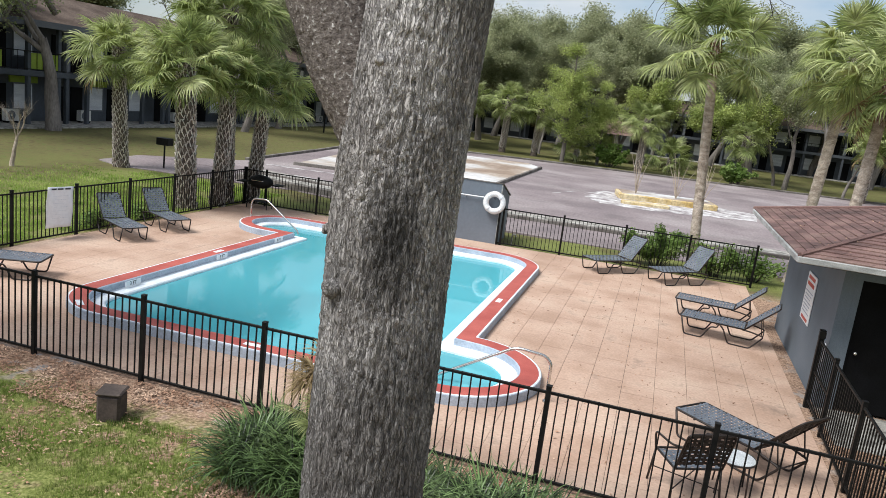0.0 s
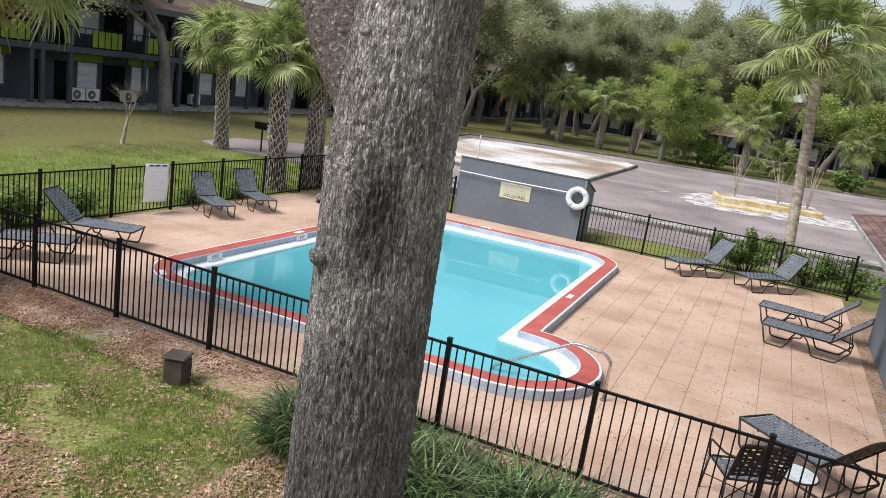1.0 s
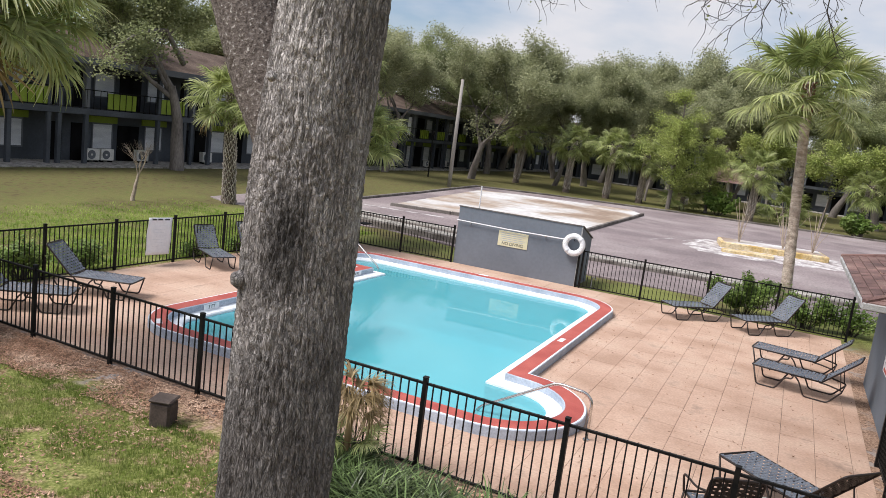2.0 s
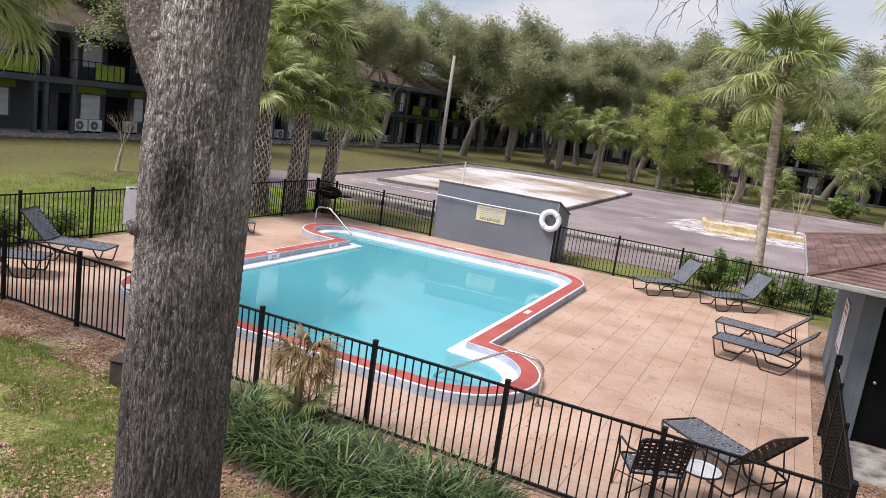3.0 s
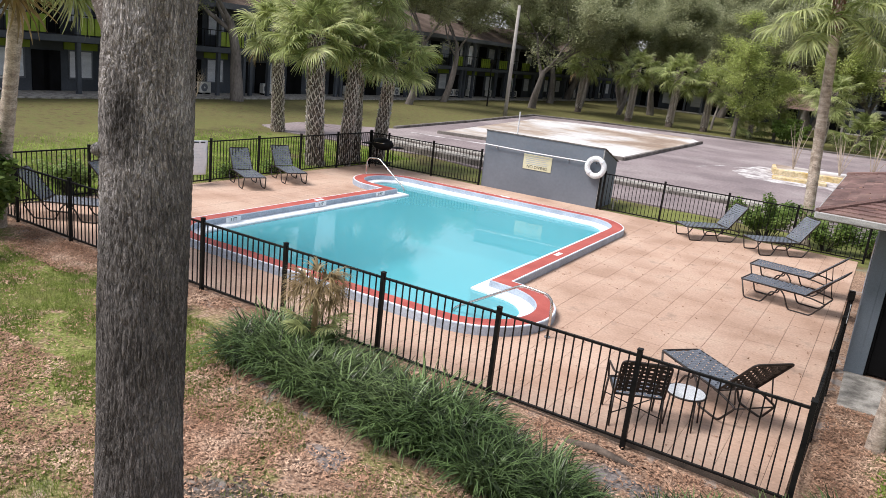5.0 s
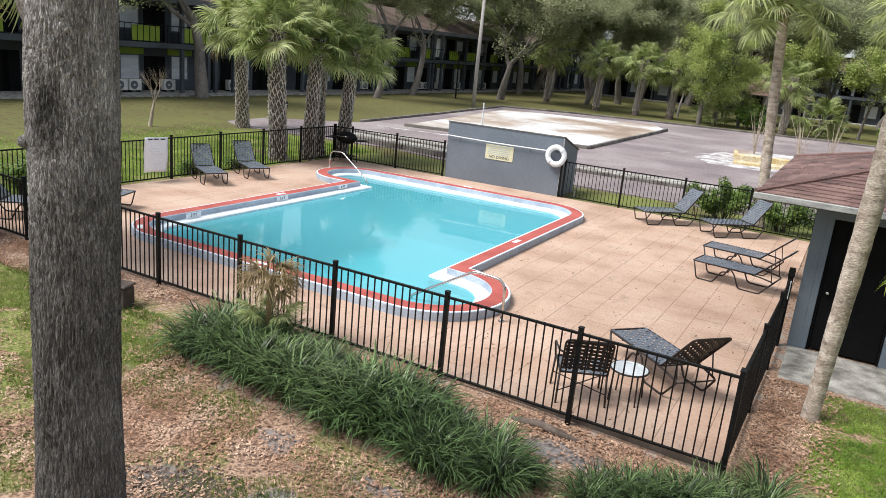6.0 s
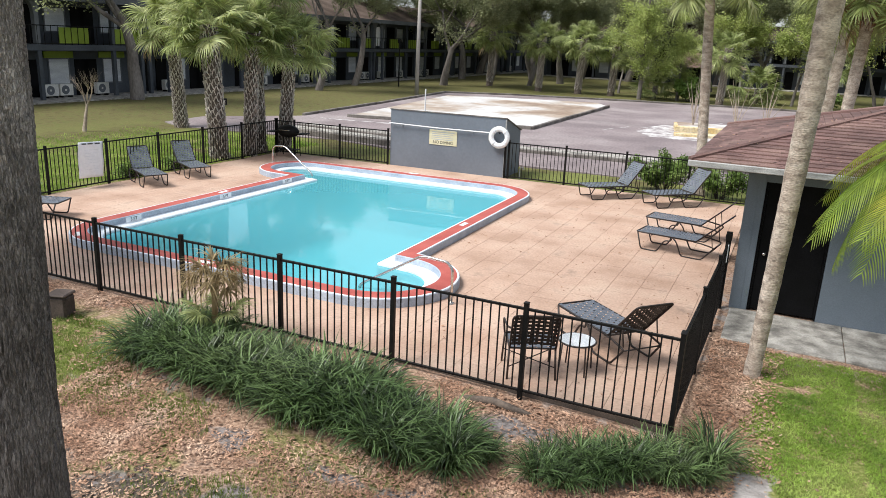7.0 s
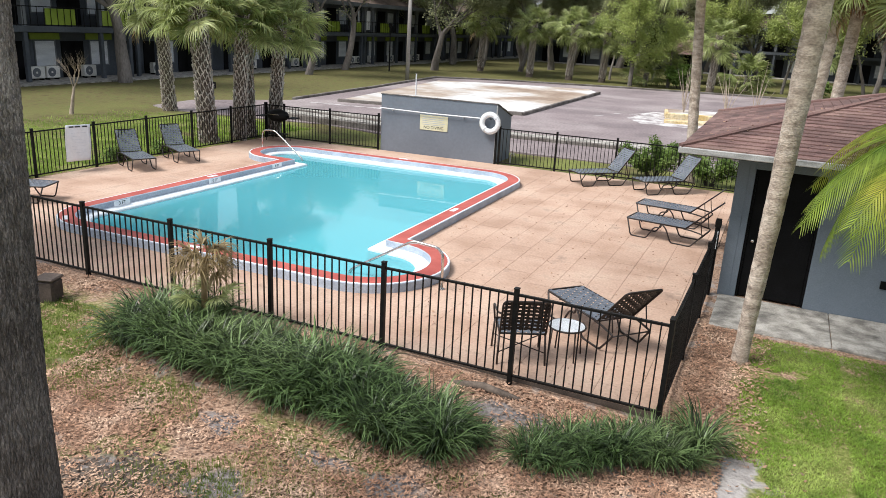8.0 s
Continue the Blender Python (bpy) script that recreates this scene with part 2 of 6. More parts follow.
M_FROND_DRY = leafy("dry_fan_frond", [(0.25, 0.17, 0.08), (0.42, 0.33, 0.18)])
M_FEATHER = leafy("yellow_green_feather_frond", [(0.14, 0.23, 0.035), (0.27, 0.35, 0.05), (0.48, 0.45, 0.07)])
M_LEAF = leafy("oak_leaf", [(0.205, 0.24, 0.11), (0.295, 0.33, 0.16), (0.40, 0.425, 0.235)], rough=0.8, island=0.15)
M_LEAF_GREY = leafy("grey_green_leaf", [(0.235, 0.26, 0.135), (0.335, 0.355, 0.20), (0.435, 0.45, 0.28)], rough=0.8, island=0.15)
M_LEAF_BRIGHT = leafy("bright_cypress_leaf", [(0.25, 0.31, 0.085), (0.38, 0.44, 0.135), (0.50, 0.55, 0.20)])
M_SHRUB = leafy("shrub_leaf", [(0.10, 0.165, 0.038), (0.18, 0.27, 0.066), (0.30, 0.39, 0.13)])
M_LIRIOPE = leafy("liriope_blade", [(0.058, 0.097, 0.032), (0.084, 0.131, 0.046), (0.118, 0.167, 0.065)], rough=0.3, island=0.9)
M_LIRIOPE.node_tree.nodes["Mix Shader"].inputs[0].default_value = 0.22
M_LIRIOPE.node_tree.nodes["Principled BSDF"].inputs["Specular IOR Level"].default_value = 0.3
M_GRASS = leafy("lawn_blade", [(0.115, 0.165, 0.032), (0.20, 0.265, 0.054), (0.34, 0.365, 0.13)], island=0.35)
M_LUSH = leafy("lush_lawn_blade", [(0.15, 0.245, 0.036), (0.25, 0.37, 0.056), (0.42, 0.51, 0.14)], island=0.35)
M_LITTER = material("dry_leaf", [(0.25, 0.135, 0.082), (0.36, 0.215, 0.140), (0.50, 0.345, 0.245)], scale=2.0, rough=0.9, fine=30, island=0.42, bump=0)
# facade tones lowered to hold the shade beneath the trees
M_APT = material("shaded_slate_facade", [(0.042, 0.049, 0.058), (0.07, 0.08, 0.094)], scale=0.5, rough=0.8, fine=9, fine_amount=0.15)
M_APT_LIGHT = material("grey_facade_trim", [(0.09, 0.098, 0.11), (0.14, 0.15, 0.163)], scale=0.6, rough=0.8)
M_LIME = material("lime_green_panel", [(0.16, 0.23, 0.010), (0.22, 0.30, 0.022)], scale=1, rough=0.6)
M_ROOF_APT = material("brown_apartment_roof", [(0.085, 0.062, 0.050), (0.15, 0.113, 0.092)], scale=0.7, rough=0.95, gloss=0.12, fine=8, stretch=(1, 1, 4))
M_BLIND = material("white_window_blind", [(0.50, 0.52, 0.55), (0.66, 0.68, 0.70)], scale=0.6, rough=0.35, stretch=(1, 1, 6), gloss=0.6)
M_AC = material("cream_metal_casing", [(0.55, 0.54, 0.50), (0.68, 0.67, 0.63)], scale=2, rough=0.5)
M_SIGN = material("white_sign_board", [(0.80, 0.82, 0.85), (0.87, 0.88, 0.90)], scale=1.5, rough=0.5, fine=12, fine_amount=0.05, bump=0)
M_CREAM = material("cream_sign_board", [(0.62, 0.58, 0.38), (0.70, 0.66, 0.46)], scale=1.5, rough=0.5, fine=12, fine_amount=0.06, bump=0)
M_INK = material("dark_lettering", [(0.03, 0.03, 0.035), (0.05, 0.05, 0.055)], scale=4, rough=0.6, bump=0)
M_INKBLUE = material("faded_blue_lettering", [(0.36, 0.40, 0.48), (0.45, 0.49, 0.57)], scale=4, rough=0.6, bump=0)
M_INKPALE = material("pale_blue_lettering", [(0.58, 0.62, 0.68), (0.66, 0.70, 0.75)], scale=4, rough=0.6, bump=0)
M_INKRED = material("red_lettering", [(0.50, 0.08, 0.06), (0.58, 0.13, 0.10)], scale=4, rough=0.6, bump=0)
M_RING = material("white_ring_buoy", [(0.74, 0.75, 0.77), (0.82, 0.83, 0.84)], scale=3, rough=0.5, bump=0.05)
M_STUMP = material("dark_brown_cover", [(0.045, 0.032, 0.026), (0.085, 0.062, 0.05)], scale=5, rough=0.8, fine=35)
M_WOODPOLE = material("weathered_pole_wood", [(0.26, 0.24, 0.22), (0.38, 0.36, 0.33)], scale=2, rough=0.9, stretch=(1, 1, 0.2))
M_TWIG = material("pale_bare_twig", [(0.28, 0.22, 0.17), (0.48, 0.40, 0.32)], scale=3, rough=0.9)
M_TWIG_DARK = material("dark_bare_twig", [(0.04, 0.034, 0.03), (0.09, 0.078, 0.07)], scale=3, rough=0.9)
M_TABLE = material("frosted_table_top", [(0.45, 0.47, 0.48), (0.58, 0.60, 0.61)], scale=4, rough=0.3, bump=0.03, gloss=0.6)


def water_material():
    m = bpy.data.materials.new("pool_water")
    m.use_nodes = True
    n, l = m.node_tree.nodes, m.node_tree.links
    n.clear()
    o = n.new("ShaderNodeOutputMaterial")
    tr = n.new("ShaderNodeBsdfTransparent")
    tr.inputs[0].default_value = (0.55, 0.86, 0.88, 1)
    gl = n.new("ShaderNodeBsdfGlossy")
    gl.inputs["Roughness"].default_value = 0.02
    fr = n.new("ShaderNodeFresnel")
    fr.inputs[0].default_value = 1.33
    mx = n.new("ShaderNodeMixShader")
    no = n.new("ShaderNodeTexNoise")
    no.inputs["Scale"].default_value, no.inputs["Detail"].default_value = 2.2, 3
    g = n.new("ShaderNodeNewGeometry")
    bp = n.new("ShaderNodeBump")
    bp.inputs["Strength"].default_value, bp.inputs["Distance"].default_value = 0.05, 0.02
    l.new(g.outputs["Position"], no.inputs["Vector"])
    l.new(no.outputs["Fac"], bp.inputs["Height"])
    l.new(bp.outputs[0], gl.inputs["Normal"])
    l.new(bp.outputs[0], fr.inputs["Normal"])
    l.new(fr.outputs[0], mx.inputs[0])
    haze = n.new("ShaderNodeBsdfDiffuse")
    haze.inputs[0].default_value = (0.165, 0.585, 0.665, 1)
    body = n.new("ShaderNodeMixShader")
    body.inputs[0].default_value = 0.5
    l.new(tr.outputs[0], body.inputs[1])
    l.new(haze.outputs[0], body.inputs[2])
    l.new(body.outputs[0], mx.inputs[1])
    l.new(gl.outputs[0], mx.inputs[2])
    l.new(mx.outputs[0], o.inputs[0])
    return m


M_WATER = water_material()


BARE_SOIL = ((-4.55, -3.8, 0.55, 0.32), (-3.48, -3.4, 0.42, 0.28), (-2.92, -2.58, 0.4, 0.22), (-2.08, -2.62, 0.42, 0.2), (-4.29, -2.53, 0.38, 0.2), (-1.55, -0.72, 0.6, 0.26))


def ground_material():
    """Lawn, leaf litter and bare sandy soil, laid out by place with ragged borders."""
    m = bpy.data.materials.new("ground_cover")
    m.use_nodes = True
    n, l = m.node_tree.nodes, m.node_tree.links
    p = n["Principled BSDF"]
    p.inputs["Roughness"].default_value = 0.95
    p.inputs["Specular IOR Level"].default_value = 0.2
    g = n.new("ShaderNodeNewGeometry")
    xyz = n.new("ShaderNodeSeparateXYZ")
    l.new(g.outputs["Position"], xyz.inputs[0])

    def noise_tex(scale, detail=5):
        t = n.new("ShaderNodeTexNoise")
        t.inputs["Scale"].default_value, t.inputs["Detail"].default_value = scale, detail
        l.new(g.outputs["Position"], t.inputs["Vector"])
        return t.outputs["Fac"]

    def calc(op, a, b):
        t = n.new("ShaderNodeMath")
        t.operation = op
        for i, v in enumerate((a, b)):
            if isinstance(v, (int, float)):
                t.inputs[i].default_value = v
            else:
                l.new(v, t.inputs[i])
        return t.outputs[0]

    def step(v, a, b):
        t = n.new("ShaderNodeMapRange")
        t.interpolation_type = "SMOOTHSTEP"
        t.inputs["From Min"].default_value, t.inputs["From Max"].default_value = a, b
        l.new(v, t.inputs[0])
        return t.outputs[0]

    def colours(fac, *cols):
        t = n.new("ShaderNodeValToRGB")
        e = t.color_ramp.elements
        while len(e) < len(cols):
            e.new(0.5)
        for i, c in enumerate(cols):
            e[i].position, e[i].color = 0.3 + 0.4 * i / (len(cols) - 1), (*c, 1)
        l.new(fac, t.inputs[0])
        return t.outputs[0]

    def blend(fac, a, b):
        t = n.new("ShaderNodeMixRGB")
        l.new(fac, t.inputs[0])
        l.new(a, t.inputs[1])
        l.new(b, t.inputs[2])
        return t.outputs[0]

    fine, mid, big = noise_tex(28, 6), noise_tex(3.2), noise_tex(0.35, 4)
    jag = calc("MULTIPLY", calc("SUBTRACT", mid, 0.5), 1.8)
    x = calc("ADD", xyz.outputs[0], jag)
    y = calc("ADD", xyz.outputs[1], jag)
    lawn = colours(fine, (0.085, 0.105, 0.024), (0.16, 0.18, 0.048), (0.27, 0.27, 0.10))
    dry = colours(mid, (0.082, 0.064, 0.030), (0.125, 0.112, 0.044), (0.100, 0.118, 0.034))
    litter = colours(fine, (0.12, 0.075, 0.052), (0.31, 0.20, 0.138), (0.50, 0.35, 0.25))
    sand = colours(mid, (0.20, 0.18, 0.17), (0.40, 0.37, 0.35), (0.26, 0.23, 0.205))
    soil = colours(noise_tex(14, 6), (0.085, 0.072, 0.066), (0.20, 0.178, 0.17), (0.28, 0.25, 0.235))
    near = blend(step(big, 0.45, 0.60), litter, blend(step(mid, 0.52, 0.62), litter, sand))
    # green lawn on both sides of the planted bed
    west = calc("MULTIPLY", step(x, -6.2, -7.4), step(calc("ADD", calc("MULTIPLY", xyz.outputs[0], 0.06), y), -0.9, -1.5))
    east = calc("MULTIPLY", step(x, 0.6, 1.1), step(y, 3.3, 2.5))
    green = calc("MAXIMUM", west, east)
    green = calc("MULTIPLY", green, step(mid, 0.34, 0.52))
    thin = calc("MULTIPLY", step(noise_tex(1.1, 6), 0.50, 0.60), 0.7)
    near = blend(calc("MULTIPLY", thin, step(y, -1.6, -2.2)), near, lawn)
    near = blend(green, near, lawn)
    # bare grey soil
    for cx, cy, rx, ry in BARE_SOIL:
        dx = calc("DIVIDE", calc("SUBTRACT", calc("ADD", xyz.outputs[0], calc("MULTIPLY", jag, 0.6)), cx), rx)
        dy = calc("DIVIDE", calc("SUBTRACT", calc("ADD", xyz.outputs[1], calc("MULTIPLY", jag, 0.6)), cy), ry)
        near = blend(step(calc("ADD", calc("MULTIPLY", dx, dx), calc("MULTIPLY", dy, dy)), 1.3, 0.3), near, soil)
    far = blend(step(big, 0.42, 0.62), lawn, dry)
    behind = calc("MAXIMUM", step(xyz.outputs[0], -15.6, -16.4), step(xyz.outputs[1], 12.5, 14.0))
    far = blend(step(calc("ADD", calc("MULTIPLY", xyz.outputs[0], -1.0), calc("MULTIPLY", jag, 3.0)), 20.0, 30.0), far, dry)
    far = blend(calc("MULTIPLY", step(xyz.outputs[1], 17.0, 19.0), 0.75), far, dry)
    path = calc("MULTIPLY", calc("MULTIPLY", step(x, 0.50, 0.72), step(x, 1.25, 1.0)), calc("MULTIPLY", step(xyz.outputs[1], 0.1, -0.5), step(y, -3.4, -2.4)))
    near = blend(path, near, sand)
    l.new(blend(behind, near, far), p.inputs["Base Color"])
    bp = n.new("ShaderNodeBump")
    bp.inputs["Strength"].default_value, bp.inputs["Distance"].default_value = 0.6, 0.03
    l.new(fine, bp.inputs["Height"])
    l.new(bp.outputs[0], p.inputs["Normal"])
    return m


M_GROUND = ground_material()


# ---- building helpers ----
def mesh_of(bm, name, mat, smooth=False):
    me = bpy.data.meshes.new(name)
    bm.normal_update()
    bm.to_mesh(me)
    bm.free()
    if mat:
        me.materials.append(mat)
    if smooth:
        me.polygons.foreach_set("use_smooth", [True] * len(me.polygons))
    return me


def raw_mesh(name, verts, faces, mat, smooth=False):
    me = bpy.data.meshes.new(name)
    me.from_pydata(verts, [], faces)
    me.update()
    me.materials.append(mat)
    if smooth:
        me.polygons.foreach_set("use_smooth", [True] * len(me.polygons))
    return me


def part(name, bm, mat, parent, label="", smooth=False, at=None):
    """One mesh object under a thing or a part; bm may be a bmesh or a shared mesh."""
    me = bm if isinstance(bm, bpy.types.Mesh) else mesh_of(bm, name, mat, smooth)
    ob = new(name, me)
    ob.parent = parent
    if at is not None:
        ob.matrix_basis = at
    if label:
        tagged(ob, label)
    return ob


def thing(name, label, category, m=None, group="", kind=""):
    ob = new(name)
    ob.empty_display_size = 0.2
    if m is not None:
        ob.matrix_basis = m
    return tagged(ob, label, category, group, kind)


def box(bm, x0, x1, y0, y1, z0, z1, bevel=0.0, m=None):
    mat = Matrix.LocRotScale(((x0 + x1) / 2, (y0 + y1) / 2, (z0 + z1) / 2), None, (abs(x1 - x0), abs(y1 - y0), abs(z1 - z0)))
    got = bmesh.ops.create_cube(bm, size=1, matrix=(m @ mat) if m else mat)
    if bevel:
        edges = list({e for v in got["verts"] for e in v.link_edges})
        bmesh.ops.bevel(bm, geom=edges, offset=bevel, segments=1, affect="EDGES")
    return bm


def boxed(*args, **kw):
    return box(bmesh.new(), *args, **kw)


def tube_data(points, radii, sides=8, caps=True):
    """Rings of a tube along points; radii may be one number or one for each point."""
    pts = [Vector(q) for q in points]
    rad = radii if isinstance(radii, (list, tuple)) else [radii] * len(pts)
    verts, faces, up = [], [], None
    for i, q in enumerate(pts):
        d = (pts[min(i + 1, len(pts) - 1)] - pts[max(i - 1, 0)]).normalized()
        if up is None:
            up = d.orthogonal().normalized()
        up = (up - d * up.dot(d)).normalized()
        side = d.cross(up)
        for k in range(sides):
            a = 2 * math.pi * k / sides
            verts.append(q + (up * math.cos(a) + side * math.sin(a)) * rad[i])
    for i in range(len(pts) - 1):
        for k in range(sides):
            a, b = i * sides + k, i * sides + (k + 1) % sides
            faces.append((a, b, b + sides, a + sides))
    if caps:
        faces.append(tuple(reversed(range(sides))))
        faces.append(tuple(range(len(verts) - sides, len(verts))))
    return verts, faces


def tube(bm, points, radii, sides=8):
    verts, faces = tube_data(points, radii, sides)
    vs = [bm.verts.new(v) for v in verts]
    for f in faces:
        bm.faces.new([vs[i] for i in f])
    return bm


def tubed(points, radii, sides=8):
    return tube(bmesh.new(), points, radii, sides)


def rounded(points, r, n=5):
    """A polyline with its inner corners rounded."""
    pts = [Vector(q) for q in points]
    res = [pts[0]]
    for a, b, c in zip(pts, pts[1:], pts[2:]):
        d1, d2 = (a - b), (c - b)
        k = min(r, d1.length * 0.49, d2.length * 0.49)
        s, e = b + d1.normalized() * k, b + d2.normalized() * k
        for i in range(n + 1):
            t = i / n
            res.append(s * (1 - t) ** 2 + b * 2 * t * (1 - t) + e * t * t)
    res.append(pts[-1])
    return res


def lettering(name, text, size, mat, parent, m, label=""):
    cu = bpy.data.curves.new(name, "FONT")
    cu.body, cu.size, cu.extrude, cu.align_x, cu.align_y = text, size, 0.002, "CENTER", "CENTER"
    cu.materials.append(mat)
    ob = new(name, cu)
    ob.parent = parent
    ob.matrix_basis = m
    if label:
        tagged(ob, label)
    return ob


# ---- ground ----
def ground_height(x, y):
    h = -0.05 + 0.03 * noise.noise(Vector((x * 0.35, y * 0.35, 0)))
    if -17 < x < 2 and -1.2 < y < 15.5:
        h = -0.022 + 0.012 * noise.noise(Vector((x * 1.5, y * 1.5, 0)))
        h -= 0.075 * max(0.0, min(1.0, (x + 3.0) / 2.5)) * max(0.0, min(1.0, (1.2 - y) / 0.8))
    return h


def build_ground():
    inner_x = [-15.8 + 0.5 * i for i in range(1, 32)]
    xs = sorted(set([-1500, -600, -250, -120, -80, -60, -50, -42, -36, -32, -28, -25, -22, -20, -18.5, -17.5, -16.6, -15.8, -0.1, 0.6, 1.2, 1.8, 2.4, 3, 4, 5, 6, 8, 10, 13, 17, 24, 40, 80, 200, 600, 1500] + inner_x))
    inner_y = [0.5 * i for i in range(1, 27)]
    ys = sorted(set([-1500, -500, -200, -80, -40, -25, -18, -14, -11, -9.5, -8, -7, -6, -5.5, -5, -4.5, -4, -3.5, -3, -2.5, -2, -1.5, -1, -0.5, 0.14, 13.5, 14.3, 15, 16, 17, 18, 20, 23, 27, 32, 40, 50, 62, 75, 90, 120, 200, 400, 1000, 3000] + inner_y))
    verts = [(x, y, ground_height(x, y)) for y in ys for x in xs]
    faces, w = [], len(xs)
    for j in range(len(ys) - 1):
        for i in range(w - 1):
            cx, cy = (xs[i] + xs[i + 1]) / 2, (ys[j] + ys[j + 1]) / 2
            if -15.8 < cx < -0.1 and 0.14 < cy < 13.5:
                continue
            faces.append((j * w + i, j * w + i + 1, (j + 1) * w + i + 1, (j + 1) * w + i))
    ob = new("ground", raw_mesh("ground", verts, faces, M_GROUND, True))
    tagged(ob, "lawn, leaf litter and sandy soil around the pool", "ground", kind="structure")


build_ground()


# ---- pool ----
def pool_outline():
    """Outer edge of the coping, counter-clockwise: a rectangle with a round step bay at two opposite corners."""
    def arc(cx, cy, r, a0, a1, n):
        return [(cx + r * math.cos(radians(a0 + (a1 - a0) * i / n)), cy + r * math.sin(radians(a0 + (a1 - a0) * i / n))) for i in range(n + 1)]
    pts = arc(-11.22, 2.72, 1.26, 180, 268, 12)
    pts += arc(-5.5, 2.92, 1.41, -89, 88, 24)
    pts += arc(-6.8, 10.82, 1.3, 0, 90, 12)
    pts += arc(-12.88, 10.68, 1.24, 92, 264, 22)
    pts += [(-12.42, 9.43)]
    res = []
    for q in pts:
        if not res or (Vector(q) - Vector(res[-1])).length > 0.04:
            res.append(q)
    return res


POOL = pool_outline()


def inset(poly, d):
    n, res = len(poly), []
    for i in range(n):
        a, b, c = Vector(poly[i - 1]), Vector(poly[i]), Vector(poly[(i + 1) % n])
        n1 = Vector((-(b - a).y, (b - a).x)).normalized()
        n2 = Vector((-(c - b).y, (c - b).x)).normalized()
        k = n1 + n2
        res.append(tuple(b + k * (d / max(0.35, 1 + n1.dot(n2)))))
    return res


def ring(profile, mat, name, parent, label=""):
    """Sweep a profile of (inset, z) round the pool."""
    rows = [[(x, y, z) for x, y in inset(POOL, d)] for d, z in profile]
    n = len(POOL)
    verts = [v for row in rows for v in row]
    faces = [(r * n + i, r * n + (i + 1) % n, (r + 1) * n + (i + 1) % n, (r + 1) * n + i) for r in range(len(rows) - 1) for i in range(n)]
    return part(name, raw_mesh(name, verts, faces, mat), None, parent, label)


COPE = 0.16
pool = thing("swimming_pool", "filled swimming pool with red painted coping and round step bays", "swimming pool")
ring([(0.0, -0.12), (0.0, COPE - 0.012), (0.012, COPE)], M_CURB, "curb", pool, "grey painted outer curb")
ring([(0.012, COPE), (0.045, COPE + 0.002)], M_WHITE, "edge_line", pool, "thin white line along the curb")
ring([(0.045, COPE + 0.002), (0.34, COPE + 0.002)], M_RED, "coping", pool, "faded red painted coping")
ring([(0.34, COPE + 0.002), (0.36, COPE - 0.01), (0.36, 0.035)], M_CURB, "inner_face", pool, "pale blue grey inner face")
ring([(0.36, 0.035), (0.38, 0.03), (0.60, 0.02), (0.62, 0.0), (0.62, -0.06)], M_WHITE, "gutter_ledge", pool, "white gutter ledge")
ring([(0.62, -0.06), (0.62, -1.7)], M_PLASTER, "basin_wall", pool)


def filled(poly, z, mat, name, parent, label="", flip=False):
    bm = bmesh.new()
    vs = [bm.verts.new((x, y, z)) for x, y in poly]
    es = [bm.edges.new((vs[i - 1], vs[i])) for i in range(len(vs))]
    bmesh.ops.triangle_fill(bm, use_beauty=True, edges=es)
    bmesh.ops.recalc_face_normals(bm, faces=bm.faces)
    if bm.faces and sum(f.normal.z for f in bm.faces) < 0:
        bmesh.ops.reverse_faces(bm, faces=bm.faces)
    return part(name, bm, mat, parent, label)


filled(inset(POOL, 0.55), -1.7, M_PLASTER, "basin_floor", pool)
water = filled(inset(POOL, 0.61), -0.035, M_WATER, "water", pool, "still turquoise water")


def steps(name, cx, cy, a0, a1, parent):
    """Three round steps down into a bay."""
    rows = ((1.0, 0.66, -0.22), (0.68, 0.34, -0.45), (0.36, 0.02, -0.70))
    for r1, r0, z in rows:
        verts, faces = [], []
        for i in range(25):
            a = radians(a0 + (a1 - a0) * i / 24)
            for r, zz in ((r1, z), (r0, z), (r0, z - 0.24)):
                verts.append((cx + r * math.cos(a), cy + r * math.sin(a), zz))
        for i in range(24):
            for j in range(2):
                faces.append((i * 3 + j, i * 3 + j + 1, i * 3 + j + 4, i * 3 + j + 3))
        part(name, raw_mesh(name, verts, faces, M_WHITE), None, parent)


steps("step", -5.5, 2.92, -90, 90, pool)
steps("step", -12.88, 10.68, 90, 270, pool)

# depth marks on the inner face, and small tiles on the coping
for text, y in (("3 FT", 3.42), ("5 FT", 6.36), ("8 FT", 8.92)):
    mk = part("depth_tile", boxed(-0.004, 0.004, -0.21, 0.21, -0.055, 0.055), M_SIGN, pool, "white depth tile", at=pose(-12.052, y, 0.098))
    lettering("depth_mark", text, 0.105, M_INK, mk, pose(0.006, 0, 0, 90, 0, 90))
for x, y, r in ((-5.69, 7.0, 90), (-12.24, 6.5, 90), (-9.6, 11.98, 0), (-8.4, 1.68, 3), (-11.75, 1.75, -40)):
    part("coping_tile", boxed(-0.15, 0.15, -0.055, 0.055, 0, 0.006, 0.002), M_SIGN, pool, "small white depth tile", at=pose(x, y, COPE + 0.002, 0, 0, r))
part("depth_plate", boxed(-0.003, 0.003, -0.12, 0.12, -0.05, 0.05), M_SIGN, pool, at=pose(-5.497, 6.75, 0.09))


